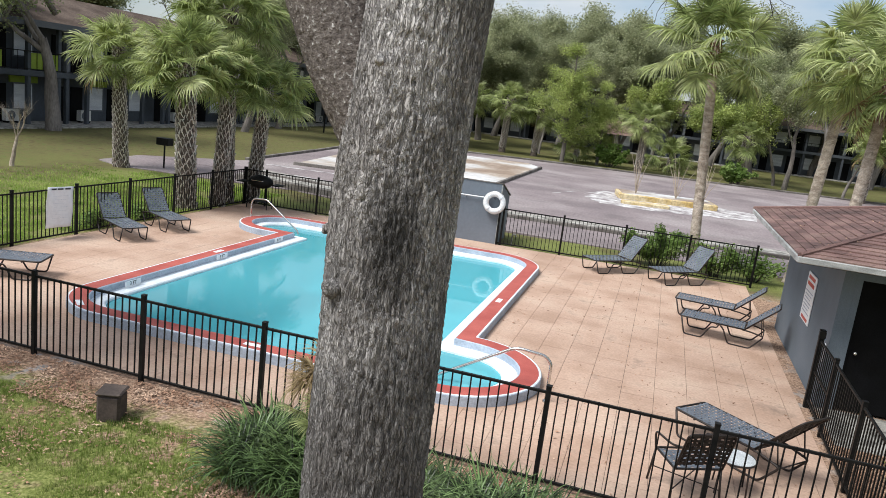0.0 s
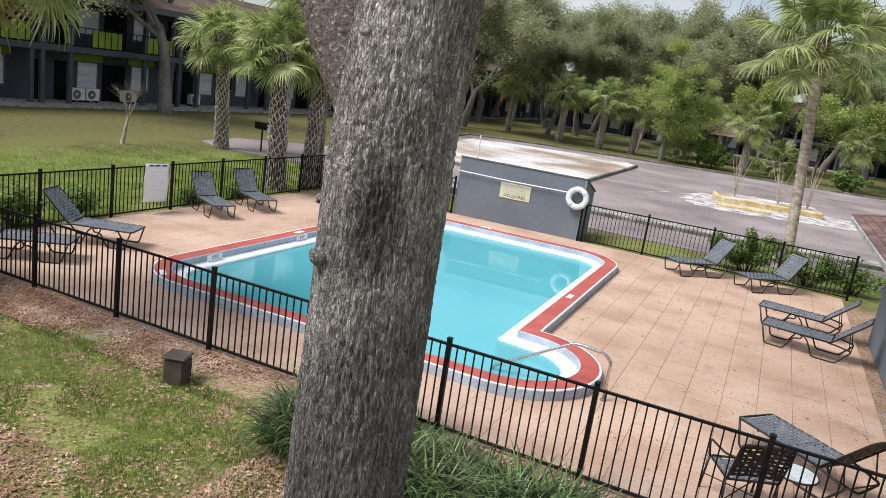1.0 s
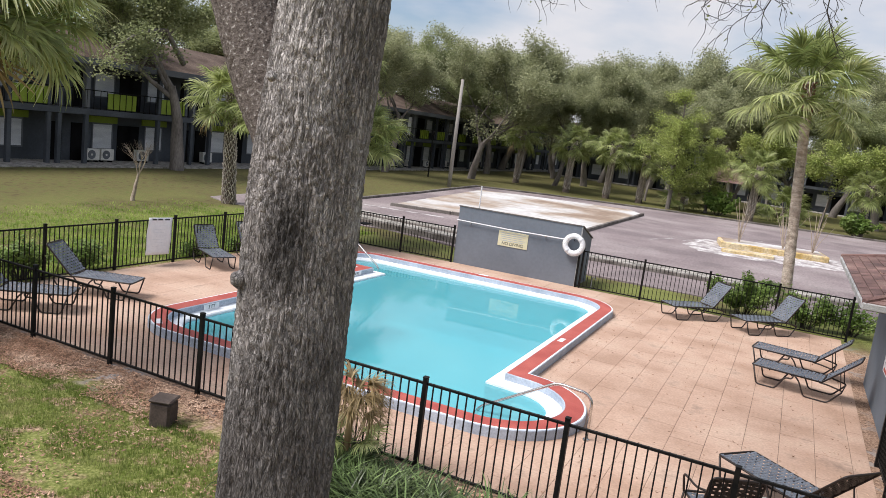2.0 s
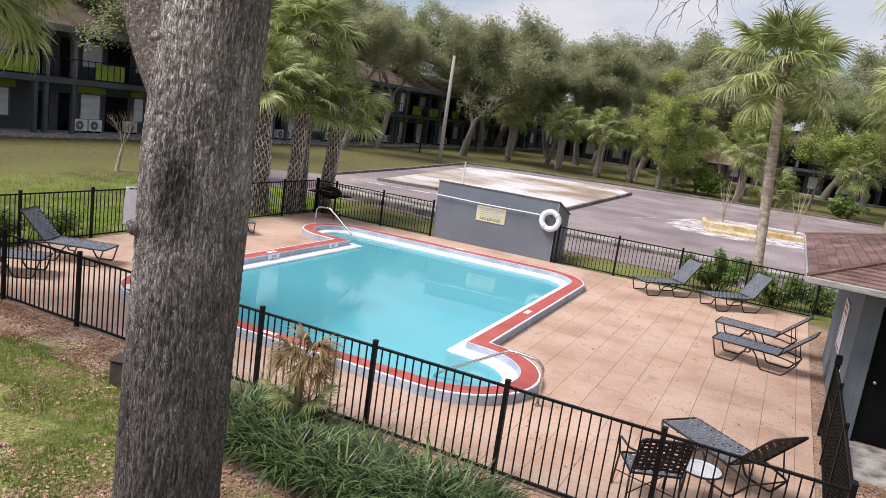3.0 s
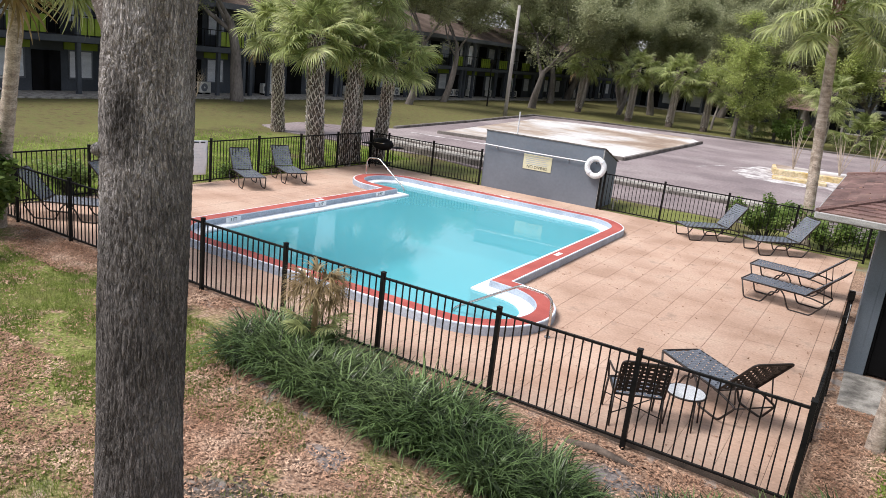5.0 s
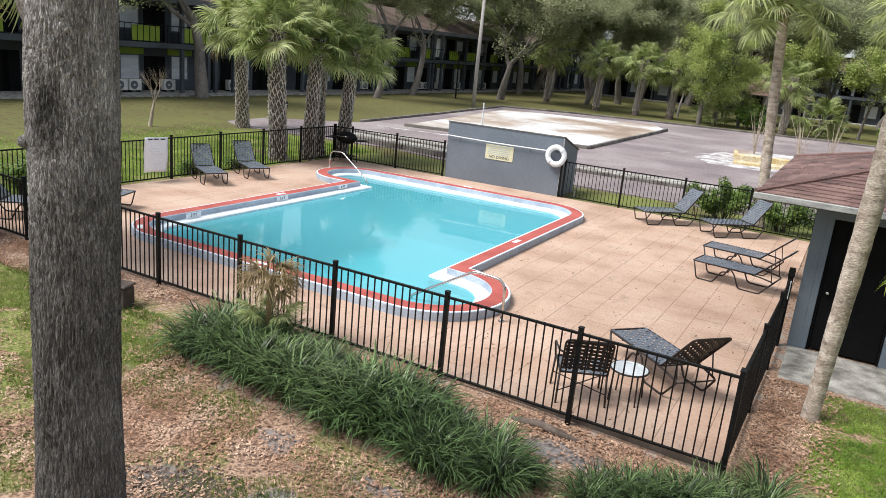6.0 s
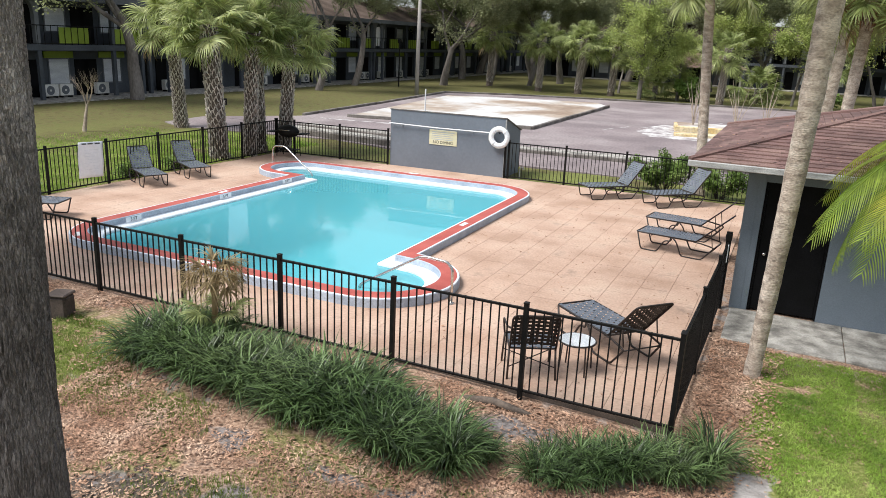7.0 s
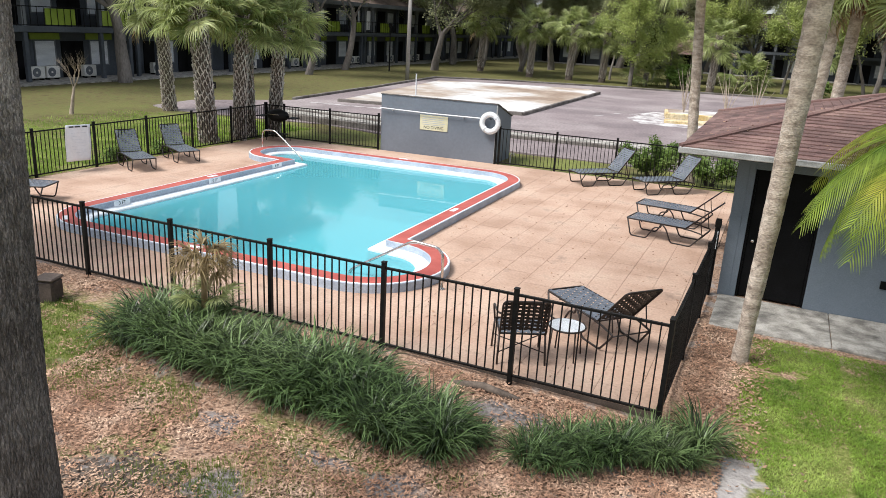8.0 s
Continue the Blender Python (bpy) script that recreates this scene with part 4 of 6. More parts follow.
def strap_chair(m):
    ob = thing("patio_chair", "bronze tube patio armchair with dark woven strap back", "chair", m)
    w, d, h, r = 0.60, 0.48, 0.42, 0.014
    sf = part("seat", tubed(rounded([(-w / 2, 0, h), (w / 2, 0, h), (w / 2, d, h + 0.02), (-w / 2, d, h + 0.02), (-w / 2, 0, h), (-w / 2 + 0.05, 0, h)], 0.05), r, 8), M_BRONZE, ob, smooth=True)
    weave(sf, w, d, M_STRAP, pose(0, 0, h + 0.012), 8, 7)
    bf = part("backrest", tubed(rounded([(-w / 2, 0.0, h), (-w / 2, -0.16, h + 0.50), (w / 2, -0.16, h + 0.50), (w / 2, 0.0, h)], 0.07), r, 8), M_BRONZE, ob, smooth=True)
    weave(bf, w - 0.01, 0.46, M_STRAP_DARK, pose(0, -0.012, h + 0.04, 107, 0, 0), 8, 8, 0.04)
    for s in (-1, 1):
        x = s * w / 2
        part("arm", tubed(rounded([(x, -0.10, h + 0.31), (x * 1.1, 0.10, h + 0.25), (x * 1.12, d + 0.02, h + 0.23), (x * 1.05, d - 0.02, h + 0.02)], 0.08), r, 8), M_BRONZE, ob, smooth=True)
        part("leg", tubed([(x, 0.02, h), (x * 1.05, -0.05, 0)], r, 8), M_BRONZE, ob, smooth=True)
        part("leg", tubed([(x * 1.04, d - 0.02, h + 0.01), (x * 1.08, d + 0.04, 0)], r, 8), M_BRONZE, ob, smooth=True)
        part("brace", tubed([(x * 1.04, -0.02, 0.16), (-x * 1.04, d, 0.20)], 0.008, 6), M_BRONZE, ob, smooth=True)
    return ob


strap_chair(pose(-1.86, 0.52, 0, 0, 0, 27))

table = thing("side_table", "small round patio table with frosted top and bronze rim", "table", pose(-1.42, 1.06, 0))
part("top", tubed([(0, 0, 0.43), (0, 0, 0.437), (0, 0, 0.444)], [0.235, 0.24, 0.235], 32), M_TABLE, table)
part("rim", tubed([(0.245 * math.cos(a), 0.245 * math.sin(a), 0.432) for a in (2 * math.pi * i / 32 for i in range(33))], 0.013, 8), M_BRONZE, table, smooth=True)
for a in (45, 135, 225, 315):
    c, s_ = math.cos(radians(a)), math.sin(radians(a))
    part("leg", tubed([(0.22 * c, 0.22 * s_, 0.425), (0.25 * c, 0.25 * s_, 0)], 0.011, 8), M_BRONZE, table, smooth=True)

grill = thing("barbecue_grill", "black lidded charcoal barbecue in the deck corner", "barbecue", pose(-15.1, 13.05, 0, 0, 0, 4))
bm = bmesh.new()
bmesh.ops.create_uvsphere(bm, u_segments=20, v_segments=10, radius=1, matrix=pose(0, 0, 0.86) @ Matrix.Diagonal((0.42, 0.26, 0.22, 1)))
part("bowl", bm, M_BLACK, grill, smooth=True)
part("shelf", boxed(-0.75, -0.44, -0.22, 0.22, 0.80, 0.83, 0.005), M_BLACK, grill)
part("shelf", boxed(0.44, 0.75, -0.22, 0.22, 0.80, 0.83, 0.005), M_BLACK, grill)
for x in (-0.35, 0.35):
    for y in (-0.2, 0.2):
        part("leg", tubed([(x * 0.9, y * 0.9, 0.75), (x, y, 0)], 0.015, 6), M_BLACK, grill)
part("rack", boxed(-0.34, 0.34, -0.2, 0.2, 0.22, 0.24), M_BLACK, grill)
part("handle", tubed(rounded([(-0.2, -0.24, 0.92), (-0.2, -0.30, 0.92), (0.2, -0.30, 0.92), (0.2, -0.24, 0.92)], 0.03), 0.012, 6), M_STEEL, grill)

bm = boxed(-0.14, 0.14, -0.14, 0.14, -0.08, 0.33, 0.03)
stump = thing("valve_cover", "dark brown square valve cover standing in leaf litter", "cover", pose(-8.70, -1.02, -0.03, 0, 0, 20))
part("body", bm, M_STUMP, stump)
part("cap", boxed(-0.155, 0.155, -0.155, 0.155, 0.33, 0.375, 0.018), M_STUMP, stump)


# ---- parking area ----
def slab_poly(name, pts, z0, z1, mat, label, category, kind="structure"):
    bm = bmesh.new()
    vs = [bm.verts.new((x, y, z1)) for x, y in pts]
    f = bm.faces.new(vs)
    ext = bmesh.ops.extrude_face_region(bm, geom=[f])
    bmesh.ops.translate(bm, vec=(0, 0, z0 - z1), verts=[v for v in ext["geom"] if isinstance(v, bmesh.types.BMVert)])
    bmesh.ops.recalc_face_normals(bm, faces=bm.faces)
    bmesh.ops.triangulate(bm, faces=bm.faces)
    return tagged(new(name, mesh_of(bm, name, mat)), label, category, kind=kind)


def kerb(pts, label="dirty concrete kerb round the parking area", h=0.13, w=0.18):
    ob = thing("kerb", label, "kerb", kind="structure")
    for a, b in zip(pts, pts[1:]):
        a, b = Vector(a), Vector(b)
        n = max(1, round((b - a).length / 3.0))
        for k in range(n):
            p, q = a.lerp(b, k / n), a.lerp(b, (k + 1) / n)
            d = q - p
            part("kerb_stone", boxed(0.01, d.length - 0.01, -w / 2, w / 2, -0.12, h, 0.02), M_KERB, ob, at=pose(p.x, p.y, 0.02 * ((k * 7) % 3 - 1) * 0.4, 0, 0, math.degrees(math.atan2(d.y, d.x))))


LOT = [(-24.5, 20.5), (-12.0, 19.6), (-4.0, 20.0), (9.0, 21.5), (22.0, 22.0), (24.0, 60.0), (0.0, 54.5), (-10.0, 52.5), (-19.5, 49.5), (-24.8, 46.5), (-23.2, 33.0), (-22.4, 24.2)]
slab_poly("road", LOT, -0.2, 0.0, M_ASPHALT, "worn purple grey asphalt parking area", "parking area")
slab_poly("road", [(-25.2, 17.3), (-23.6, 16.6), (-17.0, 17.6), (-12.0, 19.7), (-24.0, 20.7), (-22.5, 24.1), (-25.6, 20.2)], -0.2, -0.012, M_ASPHALT, "worn asphalt lane leading to the parking area", "road")
kerb([(-22.5, 24.2), (-23.3, 33.0), (-24.9, 46.6), (-19.6, 49.7), (-10.0, 52.7), (0.0, 54.7), (24, 60.2)])
slab_poly("slab_pad", [(-20.4, 25.4), (-11.15, 27.6), (-11.3, 44.5), (-12.6, 47.0), (-20.0, 44.6), (-23.0, 43.0)], -0.1, 0.10, M_PAD, "chalky white and tan concrete pad", "concrete pad")
kerb([(-20.5, 25.3), (-11.05, 27.5), (-11.2, 44.6)], "dark edge of the chalky pad", 0.17, 0.16)
kerb([(-20.0, 20.3), (-12.0, 19.7), (-4.0, 20.1), (9, 21.6)], "pale kerb behind the pool fence", 0.12, 0.22)
slab_poly("road", [(-16.2, 17.75), (-12.0, 16.8), (-7.4, 16.72), (-4.5, 16.75), (9.0, 17.0), (9.0, 21.4), (-4.0, 19.98), (-12.0, 19.58)], -0.2, -0.006, M_ASPHALT, "dark worn asphalt lane behind the pool fence", "road")
slab_poly("pavement", [(-20.0, 20.42), (-12.0, 19.82), (-8.7, 20.0), (-4.0, 20.22), (9.0, 21.72), (9.0, 22.7), (-4.0, 21.35), (-8.8, 20.8), (-12.0, 20.55), (-20.0, 21.1)], -0.1, 0.10, M_CONCRETE, "low stained concrete strip between lane and parking area", "pavement")
slab_poly("road_marking", [(-18.5, 21.3), (-12.2, 20.8), (-12.2, 21.2), (-18.5, 21.75)], -0.01, 0.006, M_LINE, "faded white edge line on asphalt", "road marking")
slab_poly("road_marking", [(-6.6, 31.2), (-5.6, 29.3), (-3.6, 29.0), (2.0, 31.6), (2.4, 35.0), (-2.5, 36.4), (-6.0, 35.6)], -0.01, 0.005, M_LINE, "chalky white patch round the island", "road marking")
slab_poly("road_marking", [(-21.2, 23.7), (-17.0, 24.35), (-17.0, 24.65), (-21.2, 24.0)], -0.01, 0.006, M_LINE, "faded white edge line on asphalt", "road marking")
kerb([(-19.2, 18.15), (-12.3, 17.5)], "dark raised kerb behind the fence corner", 0.22, 0.2)
slab_poly("pavement", [(-19.2, 18.27), (-12.3, 17.62), (-12.3, 18.35), (-19.2, 18.95)], -0.1, 0.23, M_CONCRETE, "pale raised concrete strip behind the fence corner", "pavement")
for k in range(4):
    x = -8.2 + 1.4 * k
    slab_poly("road_marking", [(x, 30.5 + 2.2 * k), (x + 0.12, 30.5 + 2.2 * k), (x + 0.9, 33.0 + 2.2 * k), (x + 0.78, 33.0 + 2.2 * k)], -0.01, 0.006, M_LINE, "faded parking bay line", "road marking")
isl = thing("traffic_island", "low traffic island with faded yellow kerb", "traffic island", pose(-4.9, 32.7, 0, 0, 0, 10))
part("kerb_ring", boxed(0, 5.2, 0, 2.3, -0.05, 0.30, 0.05), M_YELLOW, isl, "faded yellow kerb")
part("fill", boxed(0.16, 5.04, 0.16, 2.14, 0.24, 0.32, 0.02), M_PAD, isl)
isl2 = thing("wheel_stop", "short faded yellow wheel stop", "wheel stop", pose(-4.6, 30.5, 0, 0, 0, 10))
part("body", boxed(0, 2.4, 0, 0.6, -0.05, 0.16, 0.04), M_YELLOW, isl2)


# ---- apartment buildings ----
BAR = mesh_of(boxed(-0.012, 0.012, -0.012, 0.012, 0, 0.98), "bar", M_BLACK)
PANE = mesh_of(boxed(-0.62, 0.62, -0.012, 0.012, 0, 1.35, 0.004), "pane", M_BLIND)
UPPER_PANE = mesh_of(boxed(-0.62, 0.62, -0.012, 0.012, 0, 1.25, 0.004), "pane", M_BLIND)
FRAME = mesh_of(box(box(box(boxed(-0.70, 0.70, -0.03, 0.03, -0.08, -0.004), -0.70, 0.70, -0.03, 0.03, 1.354, 1.43), -0.70, -0.624, -0.03, 0.03, -0.003, 1.353), 0.624, 0.70, -0.03, 0.03, -0.003, 1.353), "frame", M_APT_LIGHT)
DOOR = mesh_of(boxed(-0.46, 0.46, -0.03, 0.03, 0, 2.05, 0.008), "door", M_DARK)
LIME = mesh_of(boxed(-0.95, 0.95, -0.02, 0.02, 0.06, 0.92, 0.004), "panel", M_LIME)
LINTEL = mesh_of(boxed(-0.95, 0.95, -0.04, 0.04, 0, 0.36, 0.004), "lintel_panel", M_LIME)


def column_mesh():
    """A post that flares into half an arch on both sides at its top."""
    bm = bmesh.new()
    prof = [(0.13, 0.0), (0.13, 1.55)] + [(0.13 + 0.66 * (1 - math.cos(radians(a))), 1.55 + 0.85 * math.sin(radians(a))) for a in range(10, 91, 10)]
    left = [bm.verts.new((-x, -0.14, z)) for x, z in prof]
    right = [bm.verts.new((x, -0.14, z)) for x, z in prof]
    for i in range(len(prof) - 1):
        bm.faces.new((left[i], right[i], right[i + 1], left[i + 1]))
    ext = bmesh.ops.extrude_face_region(bm, geom=bm.faces[:])
    bmesh.ops.translate(bm, vec=(0, 0.28, 0), verts=[v for v in ext["geom"] if isinstance(v, bmesh.types.BMVert)])
    bmesh.ops.recalc_face_normals(bm, faces=bm.faces)
    return mesh_of(bm, "column", M_APT_LIGHT)


COLUMN = column_mesh()
LOWPOST = mesh_of(boxed(-0.11, 0.11, -0.11, 0.11, 0, 2.62, 0.01), "post", M_APT)


def apartment_building(m, modules, label, panels=True):
    """Two storeys; local x runs along the front, -y faces the court. A module is 9.2 m."""
    ob = thing("apartment_building", label, "building", m)
    L, fl, ev = 9.2 * modules, 2.78, 5.55
    part("ground_wall", boxed(0, L, 1.55, 1.75, -0.2, fl - 0.16), M_APT, ob)
    part("upper_wall", boxed(0, L, 1.55, 1.75, fl + 0.16, ev), M_APT, ob)
    part("balcony_slab", boxed(0, L, -0.05, 10.0, fl - 0.155, fl + 0.155), M_APT, ob)
    part("back_wall", boxed(0, L, 9.8, 10.0, -0.2, fl - 0.16), M_APT, ob)
    part("end_wall", boxed(-0.2, -0.003, 0.9, 10.0, -0.2, ev), M_APT, ob)
    part("end_wall", boxed(L + 0.003, L + 0.2, 0.9, 10.0, -0.2, ev), M_APT, ob)
    part("walkway", boxed(0, L, -1.3, 1.54, -0.2, 0.02), M_CONCRETE, ob, "concrete walkway")
    bm = bmesh.new()
    for y0, z0, y1, z1 in ((-0.5, ev, 3.4, ev + 1.75), (3.4, ev + 1.75, 7.0, ev + 1.75), (7.0, ev + 1.75, 10.5, ev)):
        vs = [bm.verts.new(q) for q in ((-0.5, y0, z0), (L + 0.5, y0, z0), (L + 0.5, y1, z1), (-0.5, y1, z1))]
        bm.faces.new(vs)
    bmesh.ops.remove_doubles(bm, verts=bm.verts, dist=0.001)
    ext = bmesh.ops.extrude_face_region(bm, geom=bm.faces[:])
    bmesh.ops.translate(bm, vec=(0, 0, -0.16), verts=[v for v in ext["geom"] if isinstance(v, bmesh.types.BMVert)])
    bmesh.ops.recalc_face_normals(bm, faces=bm.faces)
    part("roof", bm, M_ROOF_APT, ob)
    part("fascia", boxed(-0.5, L + 0.5, -0.56, -0.502, ev - 0.3, ev + 0.04), M_APT_LIGHT, ob)
    part("top_rail", boxed(0, L, -0.03, 0.03, fl + 1.13, fl + 1.18), M_BLACK, ob)
    part("bottom_rail", boxed(0, L, -0.02, 0.02, fl + 0.2, fl + 0.23), M_BLACK, ob)
    for k in range(int(L / 0.42)):
        part("bar", BAR, None, ob, at=pose(0.2 + 0.42 * k, 0, fl + 0.16))
    for j in range(modules):
        x = 9.2 * j
        for cx in (x + 0.45, x + 2.05):
            part("column", COLUMN, None, ob, at=pose(cx, 0.14, fl + 0.16))
            part("post", LOWPOST, None, ob, at=pose(cx, 0.1, 0))
        for cx in (x + 6.95, x + 9.05):
            part("post", LOWPOST, None, ob, at=pose(cx, 0.1, fl + 0.16))
            part("post", LOWPOST, None, ob, at=pose(cx, 0.1, 0))
        for cx in (x + 4.3, x + 8.0):
            if panels:
                part("panel", LIME, None, ob, "lime green balcony panel", at=pose(cx, 0.05, fl + 0.16))
                part("lintel_panel", LINTEL, None, ob, at=pose(cx, 1.49, fl - 0.62))
            for z, pane in ((0.72, PANE), (fl + 0.85, UPPER_PANE)):
                win = part("window", FRAME, None, ob, at=pose(cx, 1.53, z))
                part("pane", pane, None, win, at=pose(0, -0.005, 0))
        for cx in (x + 1.25, x + 2.75, x + 5.8, x + 6.4):
            for z in (0.02, fl + 0.16):
                part("door", DOOR, None, ob, at=pose(cx, 1.515, z))
    return ob


def condenser(m):
    ob = thing("air_conditioner", "cream outdoor air conditioner unit beside the facade", "air conditioner", m, group="air conditioners")
    part("casing", boxed(-0.42, 0.42, -0.17, 0.17, 0.10, 0.74, 0.02), M_AC, ob)
    part("fan_grille", tubed([(-0.1, -0.172, 0.42), (-0.1, -0.185, 0.42)], 0.25, 20), M_APT_LIGHT, ob, "round dark fan grille")
    part("hub", tubed([(-0.1, -0.186, 0.42), (-0.1, -0.20, 0.42)], 0.06, 12), M_AC, ob)
    for x in (-0.3, 0.3):
        part("foot", boxed(x - 0.04, x + 0.04, -0.16, 0.16, 0, 0.10), M_DARK, ob)
    return ob


LEFT = pose(-36.3, -10.0, 0, 0, 0, 90)
apartment_building(LEFT, 14, "two storey slate apartment building toned for tree shade, with lime balcony panels")
apartment_building(pose(-31, 90, 0), 9, "two storey dark apartment building behind the far trees", False)
apartment_building(pose(44, 92, 0, 0, 0, -68), 6, "two storey dark apartment building beyond the parking area", False)
ac = condenser(LEFT @ pose(30.65, 0.8, 0.02))
for x in (31.6, 34.1, 20.9, 21.9, 39.4, 48.2, 49.1, 54.7, 57.7, 63.7, 64.7, 67.3, 71.3, 76.3, 77.3, 82.8, 86.8, 95.3, 104.3):
    copy_thing(ac, LEFT @ pose(x, 0.8, 0.02))

# white panel and posts added in place of a sunlit white wall
screen = thing("balcony_screen", "white panel behind the upper balcony rail, for a sunlit wall", "screen", LEFT @ pose(65.2, 0.4, 2.94))
part("sheet", boxed(-1.15, 1.15, -0.02, 0.02, 0.25, 2.0, 0.01), M_SIGN, screen)
for x in (-1.17, 1.17):
    part("post", boxed(x - 0.03, x + 0.03, -0.03, 0.03, 0, 2.05, 0.006), M_APT_LIGHT, screen)

pav = thing("pavilion", "open picnic shelter with a low brown hip roof", "pavilion", pose(-8.0, 68, 0, 0, 0, 8))
bm = bmesh.new()
vs = [bm.verts.new(q) for q in ((-4, -3, 2.6), (4, -3, 2.6), (4, 3, 2.6), (-4, 3, 2.6), (-1.4, 0, 3.9), (1.4, 0, 3.9))]
for f in ((0, 1, 5, 4), (2, 3, 4, 5), (1, 2, 5), (3, 0, 4), (3, 2, 1, 0)):
    bm.faces.new([vs[i] for i in f])
part("roof", bm, M_SHINGLE, pav)
for x in (-3.4, 0, 3.4):
    for y in (-2.5, 2.5):
        part("post", boxed(x - 0.08, x + 0.08, y - 0.08, y + 0.08, -0.1, 2.6), M_WOODPOLE, pav)

upole = thing("utility_pole", "tall pale wooden utility pole by the parking kerb", "pole", pose(-25.6, 43.0, 0))
part("shaft", tubed([(0, 0, -0.2), (0.02, 0, 4), (0.05, 0, 8.0)], [0.16, 0.14, 0.11], 12), M_WOODPOLE, upole, smooth=True)
stake = thing("marker_post", "short white marker post behind the grey box", "post", pose(-13.6, 20.6, 0))
part("shaft", tubed([(0, 0, -0.1), (0, 0, 2.1)], 0.03, 8), M_RING, stake)
lampst = thing("lamp_post", "slim dark lamp post on the lawn", "lamp post", pose(-31.0, 50.0, 0))
part("shaft", tubed([(0, 0, -0.1), (0, 0, 3.6)], [0.07, 0.05], 8), M_BLACK, lampst)
part("head", boxed(-0.14, 0.14, -0.14, 0.14, 3.6, 3.95, 0.04), M_BLACK, lampst)
pg = thing("park_grill", "black charcoal grill on a single post", "barbecue", pose(-22.4, 17.8, 0))
part("post", tubed([(0, 0, -0.1), (0, 0, 0.95)], 0.035, 8), M_BLACK, pg)
part("firebox", boxed(-0.28, 0.28, -0.2, 0.2, 0.93, 1.22, 0.02), M_BLACK, pg)


# ---- plants: shared leaf and branch makers ----
def fan_leaf(name, mat, seed, blades=64, length=0.74):
    """A fan frond: petiole along +x, a rib that curves down, narrow folded leaflets with hanging tips."""
    rng = random.Random(seed)
    verts, faces = [], []
    pet = 0.80
    v, f = tube_data([(0, 0, 0), (pet * 0.5, 0, 0.06), (pet, 0, 0.05)], [0.022, 0.014, 0.010], 4)
    verts += v
    faces += f
    for i in range(blades):
        a = radians(-132 + 264 * i / (blades - 1)) + rng.uniform(-0.05, 0.05)
        ln = length * (0.74 + 0.26 * math.cos(a * 0.65)) * rng.uniform(0.84, 1.1)
        d = Vector((math.cos(a), math.sin(a), 0))
        side = Vector((-math.sin(a), math.cos(a), 0))
        droop = rng.uniform(0.45, 1.15)
        rib = 0.22 * max(0.0, math.cos(a))
        o = Vector((pet + rib, 0, 0.05 - 0.3 * rib))
        k = len(verts)
        up = rng.uniform(-0.08, 0.12)
        for t, w in ((0, 0.006), (0.3, 0.021), (0.62, 0.014), (0.85, 0.007), (1.0, 0.002)):
            z = (0.12 - 0.16 * abs(math.sin(a))) * t + up * t - droop * max(0, t - 0.35) ** 1.6
            c = o + d * ln * t * (1 - 0.30 * droop * max(0, t - 0.4)) + Vector((0, 0, z * ln))
            fold = 0.5 * (1 if i % 2 else -1)
            verts += [c - side * w + Vector((0, 0, w * fold)), c + side * w - Vector((0, 0, w * fold))]
        for q in range(4):
            e = k + 2 * q
            faces.append((e, e + 1, e + 3, e + 2))
    return raw_mesh(name, verts, faces, mat)


FANS = [fan_leaf("frond", M_FROND, 11 + i) for i in range(3)]
FANS_DRY = [fan_leaf("frond", M_FROND_DRY, 31, 26, 0.7)]


def curve_points(base, top, bend, n=10):
    b, t = Vector(base), Vector(top)
    return [b.lerp(t, i / n) + Vector(bend) * math.sin(math.pi * i / n) for i in range(n + 1)]


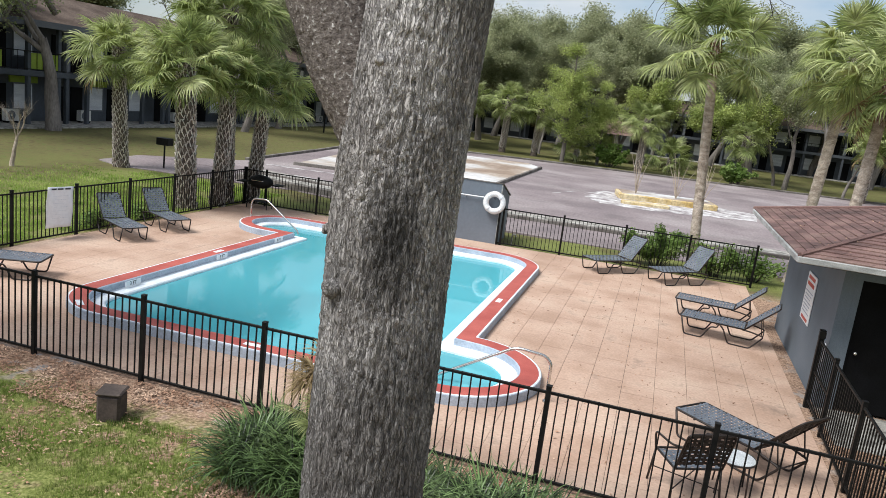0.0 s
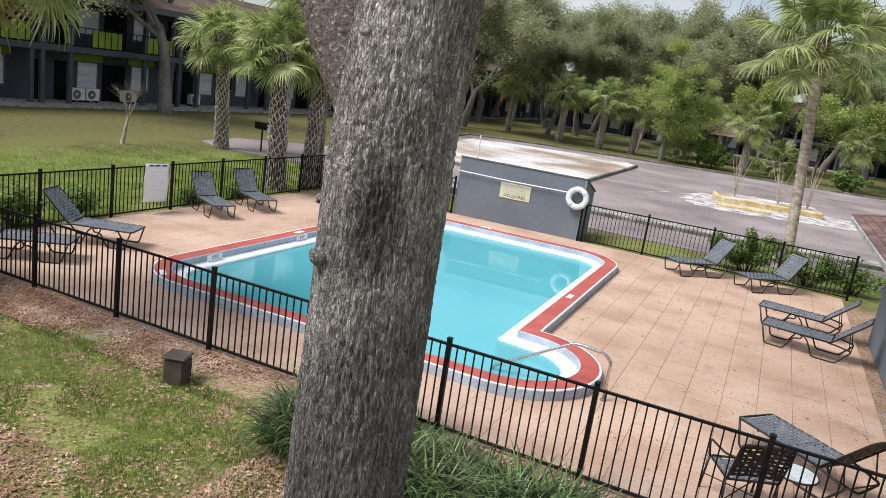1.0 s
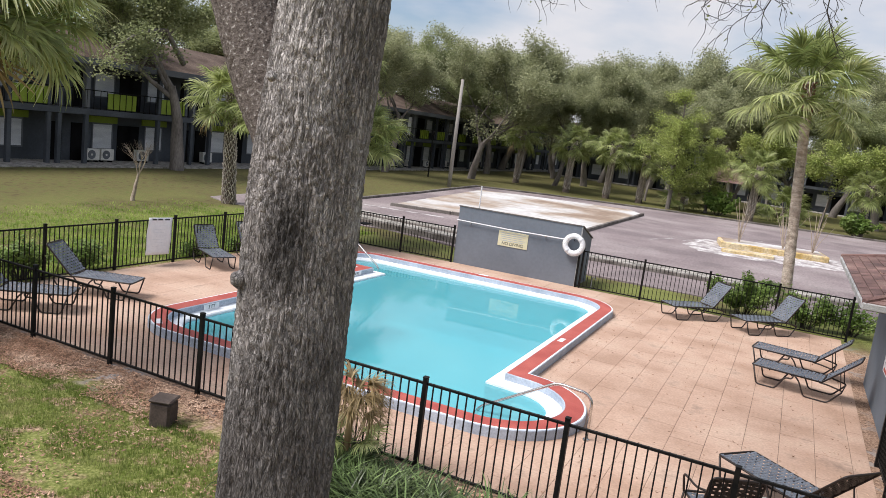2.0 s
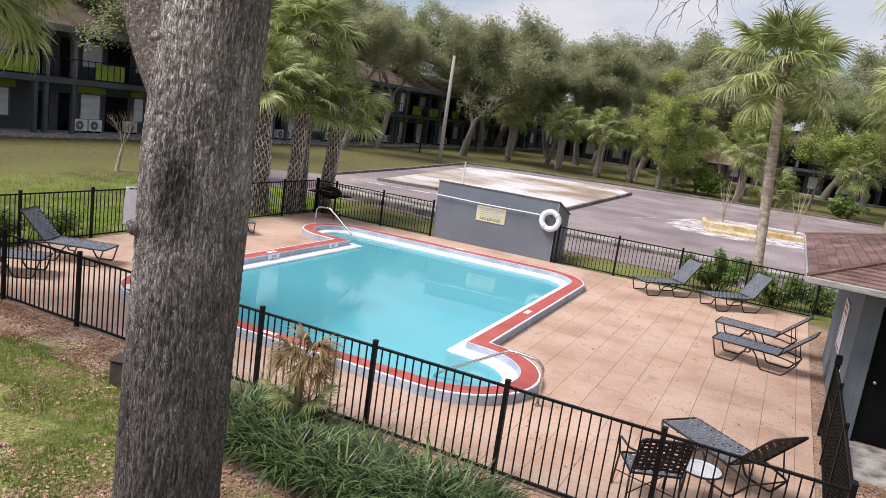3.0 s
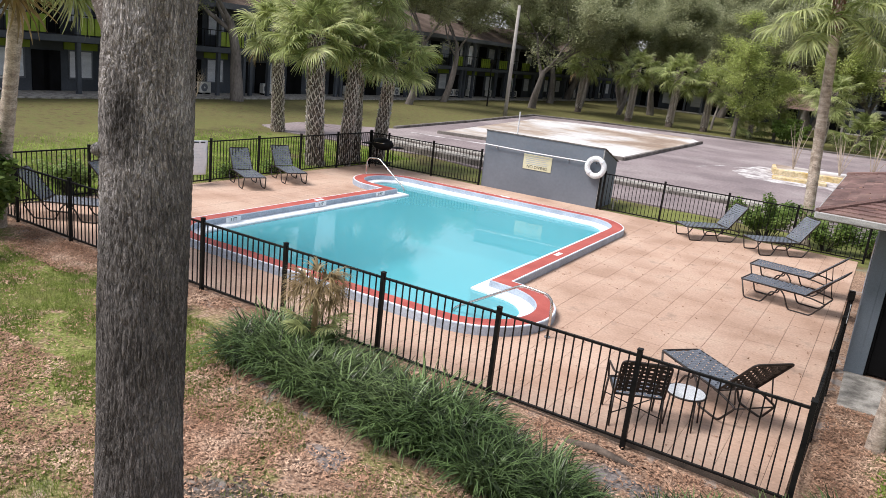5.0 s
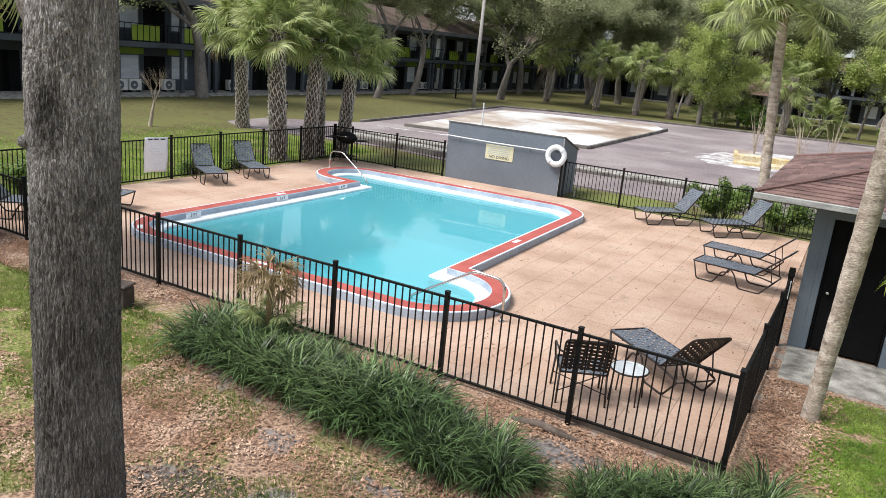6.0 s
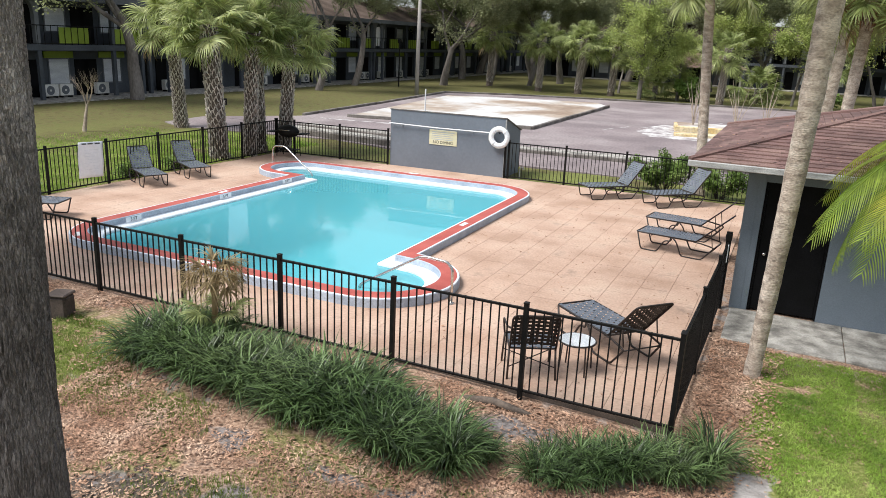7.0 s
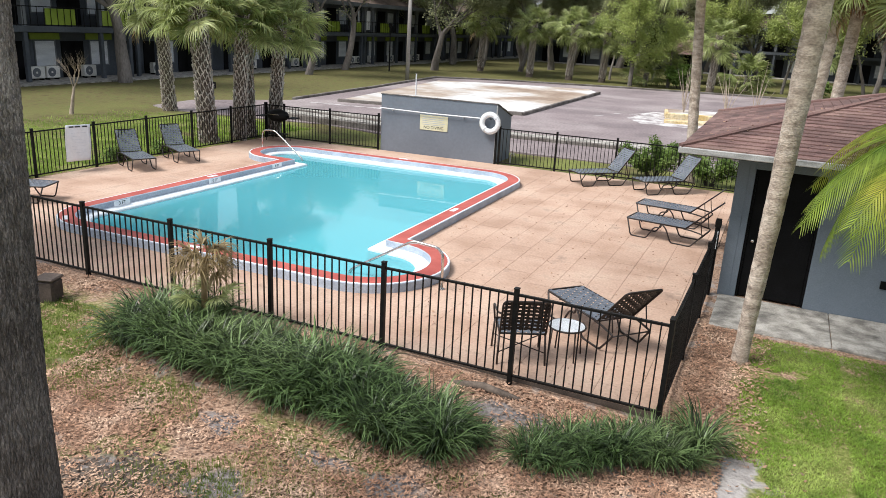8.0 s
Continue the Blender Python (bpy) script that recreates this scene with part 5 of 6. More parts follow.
def palm(base, top, r0, r1, fronds, size, seed, boots=0.0, rusty=False, bend=(0, 0, 0), label="", droop=0.0, spread=(80, -55)):
    """A cabbage palm: base and top of its trunk, share of the trunk that is clad in old leaf bases."""
    rng = random.Random(seed)
    ob = thing("palm_tree", label or "cabbage palm with a ringed trunk and fan fronds", "palm tree", pose(*base), group="palms")
    rel = Vector(top) - Vector(base)
    pts = curve_points((0, 0, -0.15), rel, bend, 66)
    H = rel.length
    rad = [(r0 + (r1 - r0) * i / 66) * (1 + rng.uniform(-0.045, 0.045) + 0.2 * max(0, 1 - i / 5)) for i in range(67)]
    clad = boots >= 0.5
    part("trunk", raw_mesh("trunk", *tube_data(pts, rad, 16), M_BOOTGAP if clad else M_PALMBARK, True), None, ob)
    verts, faces = [], []
    if boots:
        z0 = 1.0 - boots
        turns = int(H * boots / 0.06)
        for i in range(turns * 4):
            u = z0 + boots * (i + rng.uniform(-0.3, 0.3)) / (turns * 4)
            u = min(0.999, max(0.01, u))
            q = u * 66
            j = min(65, int(q))
            c = pts[j].lerp(pts[j + 1], q - j)
            ax = (pts[j + 1] - pts[j]).normalized()
            r = rad[j] + (rad[j + 1] - rad[j]) * (q - j)
            a = i * 2.39996
            o = Vector((math.cos(a), math.sin(a), 0))
            s = ax.cross(o).normalized()
            w, h, out_ = r * rng.uniform(0.30, 0.42), rng.uniform(0.14, 0.21), rng.uniform(0.035, 0.07)
            leg = w * rng.uniform(0.30, 0.42)
            for sg in (-1, 1):
                k = len(verts)
                foot = c + o * r * 0.97 - ax * h * 0.5
                tip = c + o * (r + out_) + ax * h * 0.55
                verts += [foot + s * sg * w, foot + s * sg * (w - leg), tip, tip + s * sg * leg * 0.9, tip - o * out_ * 0.9 + s * sg * leg * 0.4]
                faces += [(k, k + 1, k + 2, k + 3), (k + 3, k + 2, k + 4), (k, k + 3, k + 4), (k + 1, k + 4, k + 2)]
        tagged(part("cladding", raw_mesh("cladding", verts, faces, M_BOOTRED if rusty else M_BOOT), None, ob), kind="stuff")
    for i in range(fronds):
        u = (i + 0.5) / fronds
        el = spread[0] + (spread[1] - spread[0]) * u ** 0.85 + rng.uniform(-9, 9)
        az = i * 137.5 + rng.uniform(-15, 15)
        sc = size * rng.uniform(0.82, 1.12) * (0.8 + 0.3 * min(1, 2 * u))
        m = Matrix.Translation(rel + Vector((0, 0, -0.35 * u * size))) @ pose(0, 0, 0, 0, 0, az) @ pose(0, 0, 0, rng.uniform(-45, 45), -el, 0) @ Matrix.Scale(sc, 4)
        mesh = FANS_DRY[0] if (el < -45 and rng.random() < 0.35) else FANS[i % 3]
        part("frond", mesh, None, ob, at=m)
    return ob


# palms in the far left deck corner
palm((-16.5, 11.15, 0), (-16.55, 10.9, 4.35), 0.29, 0.25, 46, 1.0, 1, boots=0.97, label="stout cabbage palm clad in old leaf bases by the fence", spread=(88, -28))
palm((-16.2, 12.3, 0), (-16.0, 12.4, 4.1), 0.22, 0.20, 36, 0.92, 2, boots=0.97, label="stout cabbage palm clad in old leaf bases by the fence", spread=(88, -25))
palm((-16.35, 13.0, 0), (-16.8, 13.4, 6.2), 0.25, 0.21, 44, 1.12, 3, boots=0.97, label="taller cabbage palm clad in old leaf bases", spread=(88, -30))
palm((-15.85, 13.75, 0), (-15.65, 14.0, 3.9), 0.22, 0.19, 36, 0.95, 4, boots=0.97, label="low cabbage palm clad in old leaf bases", spread=(85, -25))
palm((-23.5, 16.6, 0), (-23.7, 16.5, 4.6), 0.27, 0.21, 42, 1.0, 5, boots=0.97, label="cabbage palm standing apart on the lawn", spread=(88, -45))
# tall one behind the back fence, two behind the pool house
palm((-1.52, 15.3, 0), (-2.05, 15.1, 6.75), 0.152, 0.132, 30, 1.15, 6, boots=0.14, rusty=True, label="tall smooth cabbage palm behind the back fence", spread=(88, -38))
palm((1.7, 12.6, 0), (1.95, 12.3, 6.1), 0.15, 0.13, 36, 1.05, 7, boots=0.2, rusty=True, label="cabbage palm with rusty leaf bases behind the pool house")
palm((1.35, 16.2, 0), (1.75, 15.9, 6.9), 0.17, 0.14, 36, 1.1, 8, boots=0.06, label="tall cabbage palm behind the pool house")
# beside the apron
palm((0.73, 2.2, -0.04), (0.95, 1.72, 7.2), 0.098, 0.165, 26, 1.2, 9, bend=(0.02, 0, 0), label="leaning cabbage palm beside the concrete apron", spread=(70, -35))
# left foreground pair
palm((-12.3, -1.95, -0.04), (-12.7, -1.5, 5.7), 0.19, 0.15, 34, 1.0, 10, bend=(-1.1, 0.05, 0), label="leaning cabbage palm at the lawn edge")
palm((-14.45, -0.45, 0), (-13.15, -0.4, 5.8), 0.14, 0.12, 34, 1.0, 12, label="slender pale cabbage palm beside the fence corner")
# far row
for i, (x, y, h, s) in enumerate(((-20.6, 57.2, 4.6, 1.3), (-17.0, 57.4, 4.7, 1.35), (-14.2, 58.0, 4.2, 1.2), (-5.0, 56.5, 4.4, 1.3), (3.0, 58.0, 4.0, 1.2), (-26.5, 60, 5.0, 1.4), (12.0, 56, 4.8, 1.3))):
    palm((x, y, 0), (x + 0.15, y, h), 0.30, 0.24, 28, s, 40 + i, boots=0.9, label="far cabbage palm beyond the parking area")


palm((-2.6, 61.5, 0), (-2.5, 61.5, 1.2), 0.22, 0.2, 20, 1.5, 61, boots=0.6, label="low young cabbage palm under the far trees", spread=(85, -25))
palm((-10.6, 59.0, 0), (-10.6, 59.0, 1.0), 0.2, 0.18, 18, 1.3, 62, boots=0.6, label="low young cabbage palm under the far trees", spread=(85, -25))


def feather_palm(m, fronds, seed, label):
    rng = random.Random(seed)
    ob = thing("feather_palm", label, "palm tree", m)
    part("trunk", raw_mesh("trunk", *tube_data([(0, 0, -0.1), (0.02, 0, 1.6), (0, 0, 3.25)], [0.09, 0.075, 0.07], 12), M_PALMBARK, True), None, ob)
    for i in range(fronds):
        verts, faces = [], []
        L = rng.uniform(1.45, 1.9)
        rib = []
        for k in range(15):
            t = k / 14
            rib.append(Vector((L * (t - 0.18 * t * t), 0, L * (0.48 * t - 1.12 * t * t))))
        v, f = tube_data(rib, [0.016 * (1 - 0.8 * k / 14) for k in range(15)], 4)
        verts += v
        faces += f
        for k in range(62):
            t = 0.1 + 0.89 * k / 61
            q = t * 14
            j = min(13, int(q))
            c = rib[j].lerp(rib[j + 1], q - j)
            ax = (rib[j + 1] - rib[j]).normalized()
            ln = 0.50 * math.sin(math.pi * min(1, 0.12 + t * 0.86)) ** 0.6 * rng.uniform(0.85, 1.1)
            for s in (-1, 1):
                d = (Vector((0, s, 0)) * 0.8 + ax * 0.75 + Vector((0, 0, -0.15))).normalized()
                b = len(verts)
                for u, w in ((0, 0.008), (0.5, 0.013), (1.0, 0.002)):
                    e = c + d * ln * u + Vector((0, 0, -0.45 * ln * u * u))
                    verts += [e - ax * w, e + ax * w]
                faces += [(b, b + 1, b + 3, b + 2), (b + 2, b + 3, b + 5, b + 4)]
        part("frond", raw_mesh("frond", verts, faces, M_FEATHER), None, ob, at=pose(0, 0, 3.2, 0, 0, i * 360 / fronds + rng.uniform(-14, 14)) @ pose(0, 0, 0, rng.uniform(-15, 15), rng.uniform(-30, 12), 0))
    return ob


feather_palm(pose(2.55, 1.45, -0.04), 26, 5, "yellow green feather palm with arching fronds by the lawn")


def branch_tree(seed, height, spread, r0, levels=4, lean=0.0, conical=False, clear=0.3):
    """Limbs as tapered tubes, and the places where foliage sits."""
    rng = random.Random(seed)
    verts, faces, tips = [], [], []

    def grow(p, d, length, r, level):
        pts, q, dd = [p], p.copy(), d.copy()
        n = 5
        for i in range(n):
            dd = (dd + Vector((rng.uniform(-1, 1), rng.uniform(-1, 1), rng.uniform(-0.3, 0.6))) * 0.16).normalized()
            q = q + dd * length / n
            pts.append(q.copy())
        rads = [r * (1 - 0.5 * i / n) for i in range(n + 1)]
        v, f = tube_data(pts, rads, 8 if level == 0 else 5 if level < 3 else 3, False)
        k = len(verts)
        verts.extend(v)
        faces.extend(tuple(a + k for a in ff) for ff in f)
        if level >= 1:
            tips.extend(pts[2:] if level == 1 else pts[1:])
        if level < levels:
            kids = rng.randint(3, 4) if level == 0 else rng.randint(2, 4)
            for c in range(kids):
                t = rng.uniform(0.55, 1.0) if level else rng.uniform(0.75, 1.0)
                j = min(n - 1, int(t * n))
                a = rng.uniform(0, 2 * math.pi)
                flat = spread * rng.uniform(0.5, 1.1)
                nd = (dd + Vector((math.cos(a) * flat, math.sin(a) * flat, rng.uniform(-0.1, 0.35)))).normalized()
                grow(pts[j].lerp(pts[j + 1], t * n - j), nd, (length if level else height * 0.27) * rng.uniform(0.62, 0.9), rads[j] * rng.uniform(0.5, 0.7), level + 1)

    grow(Vector((0, 0, -0.15)), Vector((lean, 0, 1)).normalized(), height * clear, r0, 0)
    return verts, faces, tips


def foliage(tips, per_tip, radius, size, seed, squash=0.7, gaps=None):
    """Many small bent leaves round the twig ends; gaps leaves whole masses of twigs bare."""
    rng = random.Random(seed)
    verts, faces = [], []
    for t in tips:
        if gaps is not None and noise.noise(t * 0.42 + Vector((seed, 0, 0))) < gaps:
            continue
        for _ in range(per_tip):
            q = Vector((rng.uniform(-1, 1), rng.uniform(-1, 1), rng.uniform(-1, 1)))
            if q.length > 1:
                q = q.normalized() * rng.random()
            c = t + Vector((q.x, q.y, q.z * squash)) * radius * 1.45
            a, b = rng.uniform(0, 2 * math.pi), rng.uniform(-0.9, 0.9)
            d = Vector((math.cos(a) * math.cos(b), math.sin(a) * math.cos(b), math.sin(b)))
            s = d.cross(Vector((rng.uniform(-1, 1), rng.uniform(-1, 1), 1))).normalized()
            ln, w = size * rng.uniform(0.7, 1.4), size * rng.uniform(0.25, 0.5)
            k = len(verts)
            verts += [c, c + d * ln * 0.5 + s * w, c + d * ln, c + d * ln * 0.5 - s * w]
            faces.append((k, k + 1, k + 2, k + 3))
    return verts, faces


def tree_kind(name, label, seed, height, spread, r0, mat, per_tip, radius, size, levels=4, clear=0.3, lean=0.0, boughs=()):
    v, f, tips = branch_tree(seed, height, spread, r0, levels, lean, clear=clear)
    rng = random.Random(seed + 5)
    for bough in boughs:
        pts = [Vector(q) for q in bough]
        vv, ff = tube_data(pts, [0.16 - 0.13 * i / (len(pts) - 1) for i in range(len(pts))], 6, False)
        k = len(v)
        v += vv
        f += [tuple(q + k for q in g) for g in ff]
        for a, b in zip(pts[1:], pts[2:]):
            tips += [a.lerp(b, rng.random()) + Vector((rng.uniform(-1.2, 1.2), rng.uniform(-0.7, 0.7), rng.uniform(-1.2, 0.9))) for _ in range(15)]
    ob = thing(name, label, "tree", pose(0, 0, 0))
    part("trunk", raw_mesh("trunk", v, f, M_BARK_FAR, True), None, ob)
    part("crown", raw_mesh("crown", *foliage(tips, per_tip, radius, size, seed + 1, gaps=-0.08), mat), None, ob)
    return ob


OAK_A = tree_kind("oak_tree", "spreading live oak with dark green crown near the apartments", 21, 17, 1.15, 0.42, M_LEAF, 120, 0.66, 0.15, clear=0.29,
                  boughs=(((0, 0, 6.0), (0.6, -2.0, 7.6), (1.2, -4.2, 7.2), (1.5, -6.2, 6.0)),))
OAK_A.matrix_basis = pose(-34.3, 24.2, 0)
OAK_B = tree_kind("oak_tree", "tall grey green oak beyond the parking area", 22, 20, 0.85, 0.42, M_LEAF_GREY, 150, 0.85, 0.165, clear=0.19)
OAK_B.matrix_basis = pose(-29.5, 56.0, 0)
OAK_C = tree_kind("oak_tree", "slim forked oak with a loose crown", 23, 16, 0.8, 0.3, M_LEAF_GREY, 110, 0.62, 0.145, clear=0.34, lean=0.15)
OAK_C.matrix_basis = pose(-32.5, 40.0, 0)
rng = random.Random(77)
for src, spots in ((OAK_A, ((-41, 61, 1.1), (-44, 5, 1.0), (-52, 40, 1.2), (12, 74, 1.1), (30, 66, 1.1), (20, 52, 0.9), (5, 70, 1.0), (-33, 68, 1.0))),
                   (OAK_B, ((-23, 72, 1.0), (-15, 78, 1.05), (-8, 76, 1.1), (-36, 80, 1.2), (2, 84, 1.1), (-2, 74, 1.0), (-12, 100, 1.4), (-28, 100, 1.4), (8, 104, 1.4), (34, 84, 1.2), (-46, 70, 1.25), (-48, 95, 1.4), (-52, 58, 1.2), (-56, 80, 1.3), (-19, 88, 1.25), (-9, 92, 1.3), (14, 92, 1.3), (24, 98, 1.3), (18, 80, 1.1), (-28.7, 79, 0.95), (-33.5, 93, 1.2), (-24.5, 86, 1.1))),
                   (OAK_C, ((-27.5, 62.5, 1.0), (-24.0, 64.5, 0.95), (-34.0, 47.5, 1.05), (7, 60, 0.8), (17, 62, 0.9), (25, 54, 0.9)))):
    for x, y, s in spots:
        copy_thing(src, pose(x, y, 0, 0, 0, rng.uniform(0, 360))).scale = (s, s, s * rng.uniform(0.9, 1.1))


def cypress(m, h, seed):
    rng = random.Random(seed)
    ob = thing("cypress_tree", "bright yellow green bald cypress with loose feathery boughs", "tree", m)
    v, f = tube_data([(0, 0, -0.1), (0.05, 0, h * 0.5), (0, 0.05, h)], [0.2, 0.12, 0.02], 8)
    tips = []
    for i in range(70):
        u = 0.16 + 0.82 * i / 69
        a = i * 2.4 + rng.uniform(-0.3, 0.3)
        L = h * 0.34 * (1.06 - u) ** 0.55 * rng.uniform(0.4, 1.25)
        pts = [Vector((0, 0, u * h)) + Vector((math.cos(a), math.sin(a), 0)) * L * t + Vector((0, 0, 0.75 * L * t - 0.35 * L * t * t)) for t in (0, 0.33, 0.66, 1)]
        vv, ff = tube_data(pts, [0.03, 0.022, 0.015, 0.006], 3, False)
        k = len(v)
        v += vv
        f += [tuple(q + k for q in g) for g in ff]
        for t in (0.3, 0.5, 0.7, 0.85, 1.0):
            j = min(2, int(t * 3))
            tips.append(pts[j].lerp(pts[j + 1], t * 3 - j))
    part("trunk", raw_mesh("trunk", v, f, M_BARK_FAR), None, ob)
    part("crown", raw_mesh("crown", *foliage(tips, 90, 0.46, 0.12, seed, squash=0.85, gaps=-0.22), M_LEAF_BRIGHT), None, ob)
    return ob


cyp = cypress(pose(-11.4, 56.3, 0), 9.5, 3)
copy_thing(cyp, pose(-8.6, 58.5, 0, 0, 0, 100)).scale = (0.75, 0.75, 0.72)


AIRY = tree_kind("airy_tree", "slender tree with a loose bright green crown beyond the kerb", 26, 9.5, 0.75, 0.14, M_LEAF_BRIGHT, 42, 0.55, 0.14, clear=0.36)
AIRY.matrix_basis = pose(0.3, 61.5, 0)
for x, y, sc in ((6.5, 63.0, 1.1), (-4.0, 66.5, 1.15), (11.0, 57.5, 0.95), (-14.5, 62.5, 0.9)):
    copy_thing(AIRY, pose(x, y, 0, 0, 0, 40 * x)).scale = (sc, sc, sc)


def bare_tree(name, m, seed, h, r, mat, label, levels=4, spread=0.6, category="shrub"):
    v, f, _ = branch_tree(seed, h, spread, r, levels, clear=0.35)
    ob = thing(name, label, category, m)
    part("crown", raw_mesh("crown", v, f, mat), None, ob)
    return ob


bare_tree("bare_tree", pose(-25.2, 13.0, 0), 5, 3.4, 0.09, M_TWIG, "small bare crape myrtle on the lawn", category="tree")
for i, (x, y) in enumerate(((-4.1, 33.5), (-2.0, 34.0), (-0.6, 34.2))):
    ob = thing("dry_shrub", "tall dry bare shoots on the traffic island", "shrub", pose(x, y, 0.30))
    rg = random.Random(60 + i)
    bm = bmesh.new()
    for k in range(9):
        a = rg.uniform(0, 6.28)
        L, o = rg.uniform(1.2, 2.9), rg.uniform(0.1, 0.9)
        tube(bm, [(0, 0, 0), (math.cos(a) * o * 0.4, math.sin(a) * o * 0.4, L * 0.5), (math.cos(a) * o, math.sin(a) * o, L)], [0.03, 0.02, 0.006], 4)
    part("growth", bm, M_TWIG, ob)


def shrub(m, sx, sy, sz, count, size, mat, seed, label):
    rng = random.Random(seed)
    ob = thing("shrub", label, "shrub", m, group="shrubs by the fence")
    stems = bmesh.new()
    tips = []
    for i in range(26):
        a, rr = rng.uniform(0, 6.28), math.sqrt(rng.random())
        top = Vector((math.cos(a) * rr * sx, math.sin(a) * rr * sy, sz * rng.uniform(0.45, 1.0) * (1.05 - 0.35 * rr)))
        mid = Vector((top.x * 0.45, top.y * 0.45, top.z * 0.5))
        tube(stems, [(top.x * 0.15, top.y * 0.15, -0.05), mid, top], [0.014, 0.010, 0.004], 4)
        tips += [mid.lerp(top, t) for t in (0.0, 0.35, 0.6, 0.8, 1.0)]
    part("woody_base", stems, M_TWIG_DARK, ob)
    part("leaves", raw_mesh("leaves", *foliage(tips, count // len(tips), 0.13, size, seed), mat), None, ob)
    return ob


shrub(pose(-2.55, 15.1, 0), 1.15, 0.6, 1.42, 9000, 0.075, M_SHRUB, 1, "bushy green shrub behind the back fence")
shrub(pose(-0.95, 14.95, 0), 0.7, 0.45, 1.15, 3200, 0.08, M_SHRUB, 2, "loose green shrub behind the back fence")
shrub(pose(0.2, 15.2, 0), 0.8, 0.5, 1.0, 1500, 0.09, M_SHRUB, 3, "loose green shrub behind the back fence")
shrub(pose(-16.3, 2.2, 0), 0.45, 0.8, 1.05, 1900, 0.08, M_SHRUB, 4, "green shrub growing through the lawn fence")
shrub(pose(-16.35, 3.7, 0), 0.4, 0.6, 0.9, 1300, 0.08, M_SHRUB, 5, "green shrub growing through the lawn fence")
shrub(pose(-16.2, 7.2, 0), 0.25, 0.7, 0.42, 800, 0.07, M_SHRUB, 6, "low green weeds along the lawn fence")
shrub(pose(-16.2, 8.9, 0), 0.25, 0.6, 0.42, 700, 0.07, M_SHRUB, 7, "low green weeds along the lawn fence")
shrub(pose(-14.25, -0.95, 0), 0.85, 0.6, 2.2, 5200, 0.15, M_SHRUB, 8, "tall bushy shrub outside the fence corner")
shrub(pose(-16.4, -0.7, 0), 0.9, 0.8, 2.0, 3200, 0.15, M_SHRUB, 9, "tall bushy shrub outside the fence corner")
shrub(pose(2.6, 56.5, 0), 1.6, 1.2, 2.0, 2600, 0.25, M_SHRUB, 10, "far green shrub by the parking kerb")
shrub(pose(-7.5, 57.5, 0), 1.5, 1.2, 2.2, 2600, 0.25, M_SHRUB, 11, "far green shrub by the parking kerb")


# ---- planted bed ----
def liriope_mesh(seed, blades=170, h=0.64):
    """Grooved strap leaves that rise from the crown and arch over to the ground."""
    rng = random.Random(seed)
    verts, faces = [], []
    for _ in range(blades):
        a, rr = rng.uniform(0, 6.283), 0.17 * math.sqrt(rng.random())
        o = Vector((math.cos(a) * rr, math.sin(a) * rr, -0.03))
        b = a + rng.uniform(-0.7, 0.7)
        d = Vector((math.cos(b), math.sin(b), 0))
        s = Vector((-math.sin(b), math.cos(b), 0))
        L, lean_, curl = h * rng.uniform(0.7, 1.2), rng.uniform(0.06, 0.5), rng.uniform(1.1, 2.3)
        k, c = len(verts), o.copy()
        wide = rng.uniform(0.75, 1.2)
        for t, w in ((0, 0.005), (0.2, 0.008), (0.4, 0.009), (0.6, 0.0085), (0.8, 0.006), (1.0, 0.0012)):
            if t:
                ang = lean_ + curl * (t - 0.1) ** 1.4
                c = c + (d * math.sin(ang) + Vector((0, 0, math.cos(ang)))) * L * 0.2
            verts += [c - s * w * wide + Vector((0, 0, w * 0.35)), c, c + s * w * wide + Vector((0, 0, w * 0.35))]
        for q in range(5):
            e = k + 3 * q
            faces += [(e, e + 1, e + 4, e + 3), (e + 1, e + 2, e + 5, e + 4)]
    return raw_mesh("foliage", verts, faces, M_LIRIOPE, True)


CLUMPS = [liriope_mesh(90 + i) for i in range(5)]
rng = random.Random(15)


def clump(x, y, s):
    ob = thing("liriope_clump", "arching dark green liriope clump in the planted bed", "ornamental grass", pose(x, y, -0.04, 0, 0, rng.uniform(0, 360)), group="liriope clumps in the bed")
    part("foliage", CLUMPS[rng.randrange(5)], None, ob, at=Matrix.Diagonal((s, s, s * rng.uniform(0.9, 1.1), 1)))


for i in range(13):
    x = -6.75 + 0.395 * i
    end = max(0.0, (i - 8) / 4)
    y0, y1 = -1.50 - 0.042 * i, -0.56 - 0.055 * i - 0.15 * end
    for j in range(5):
        clump(x + rng.uniform(-0.14, 0.14), y0 + (y1 - y0) * (j + 0.5) / 5 + rng.uniform(-0.08, 0.08), rng.uniform(0.85, 1.15) * (1 - 0.28 * end))
for i in range(2):
    clump(-1.82 + 0.16 * i, -1.58 + rng.uniform(-0.06, 0.06), 0.55)
for i in range(8):
    for j in range(2):
        clump(-1.02 + 0.205 * i + rng.uniform(-0.07, 0.07), -1.62 + 0.125 * i + 0.28 * j + rng.uniform(-0.07, 0.07), rng.uniform(0.52, 0.72))
clump(0.50, -0.36, 0.8)

wither = thing("withered_palm", "small palm with withered tan and green fronds", "palm", pose(-6.12, -0.62, -0.05))
part("stem", tubed([(0, 0, 0), (0, 0.02, 0.6), (0.03, 0, 1.04)], [0.05, 0.04, 0.035], 8), M_FROND_DRY, wither)


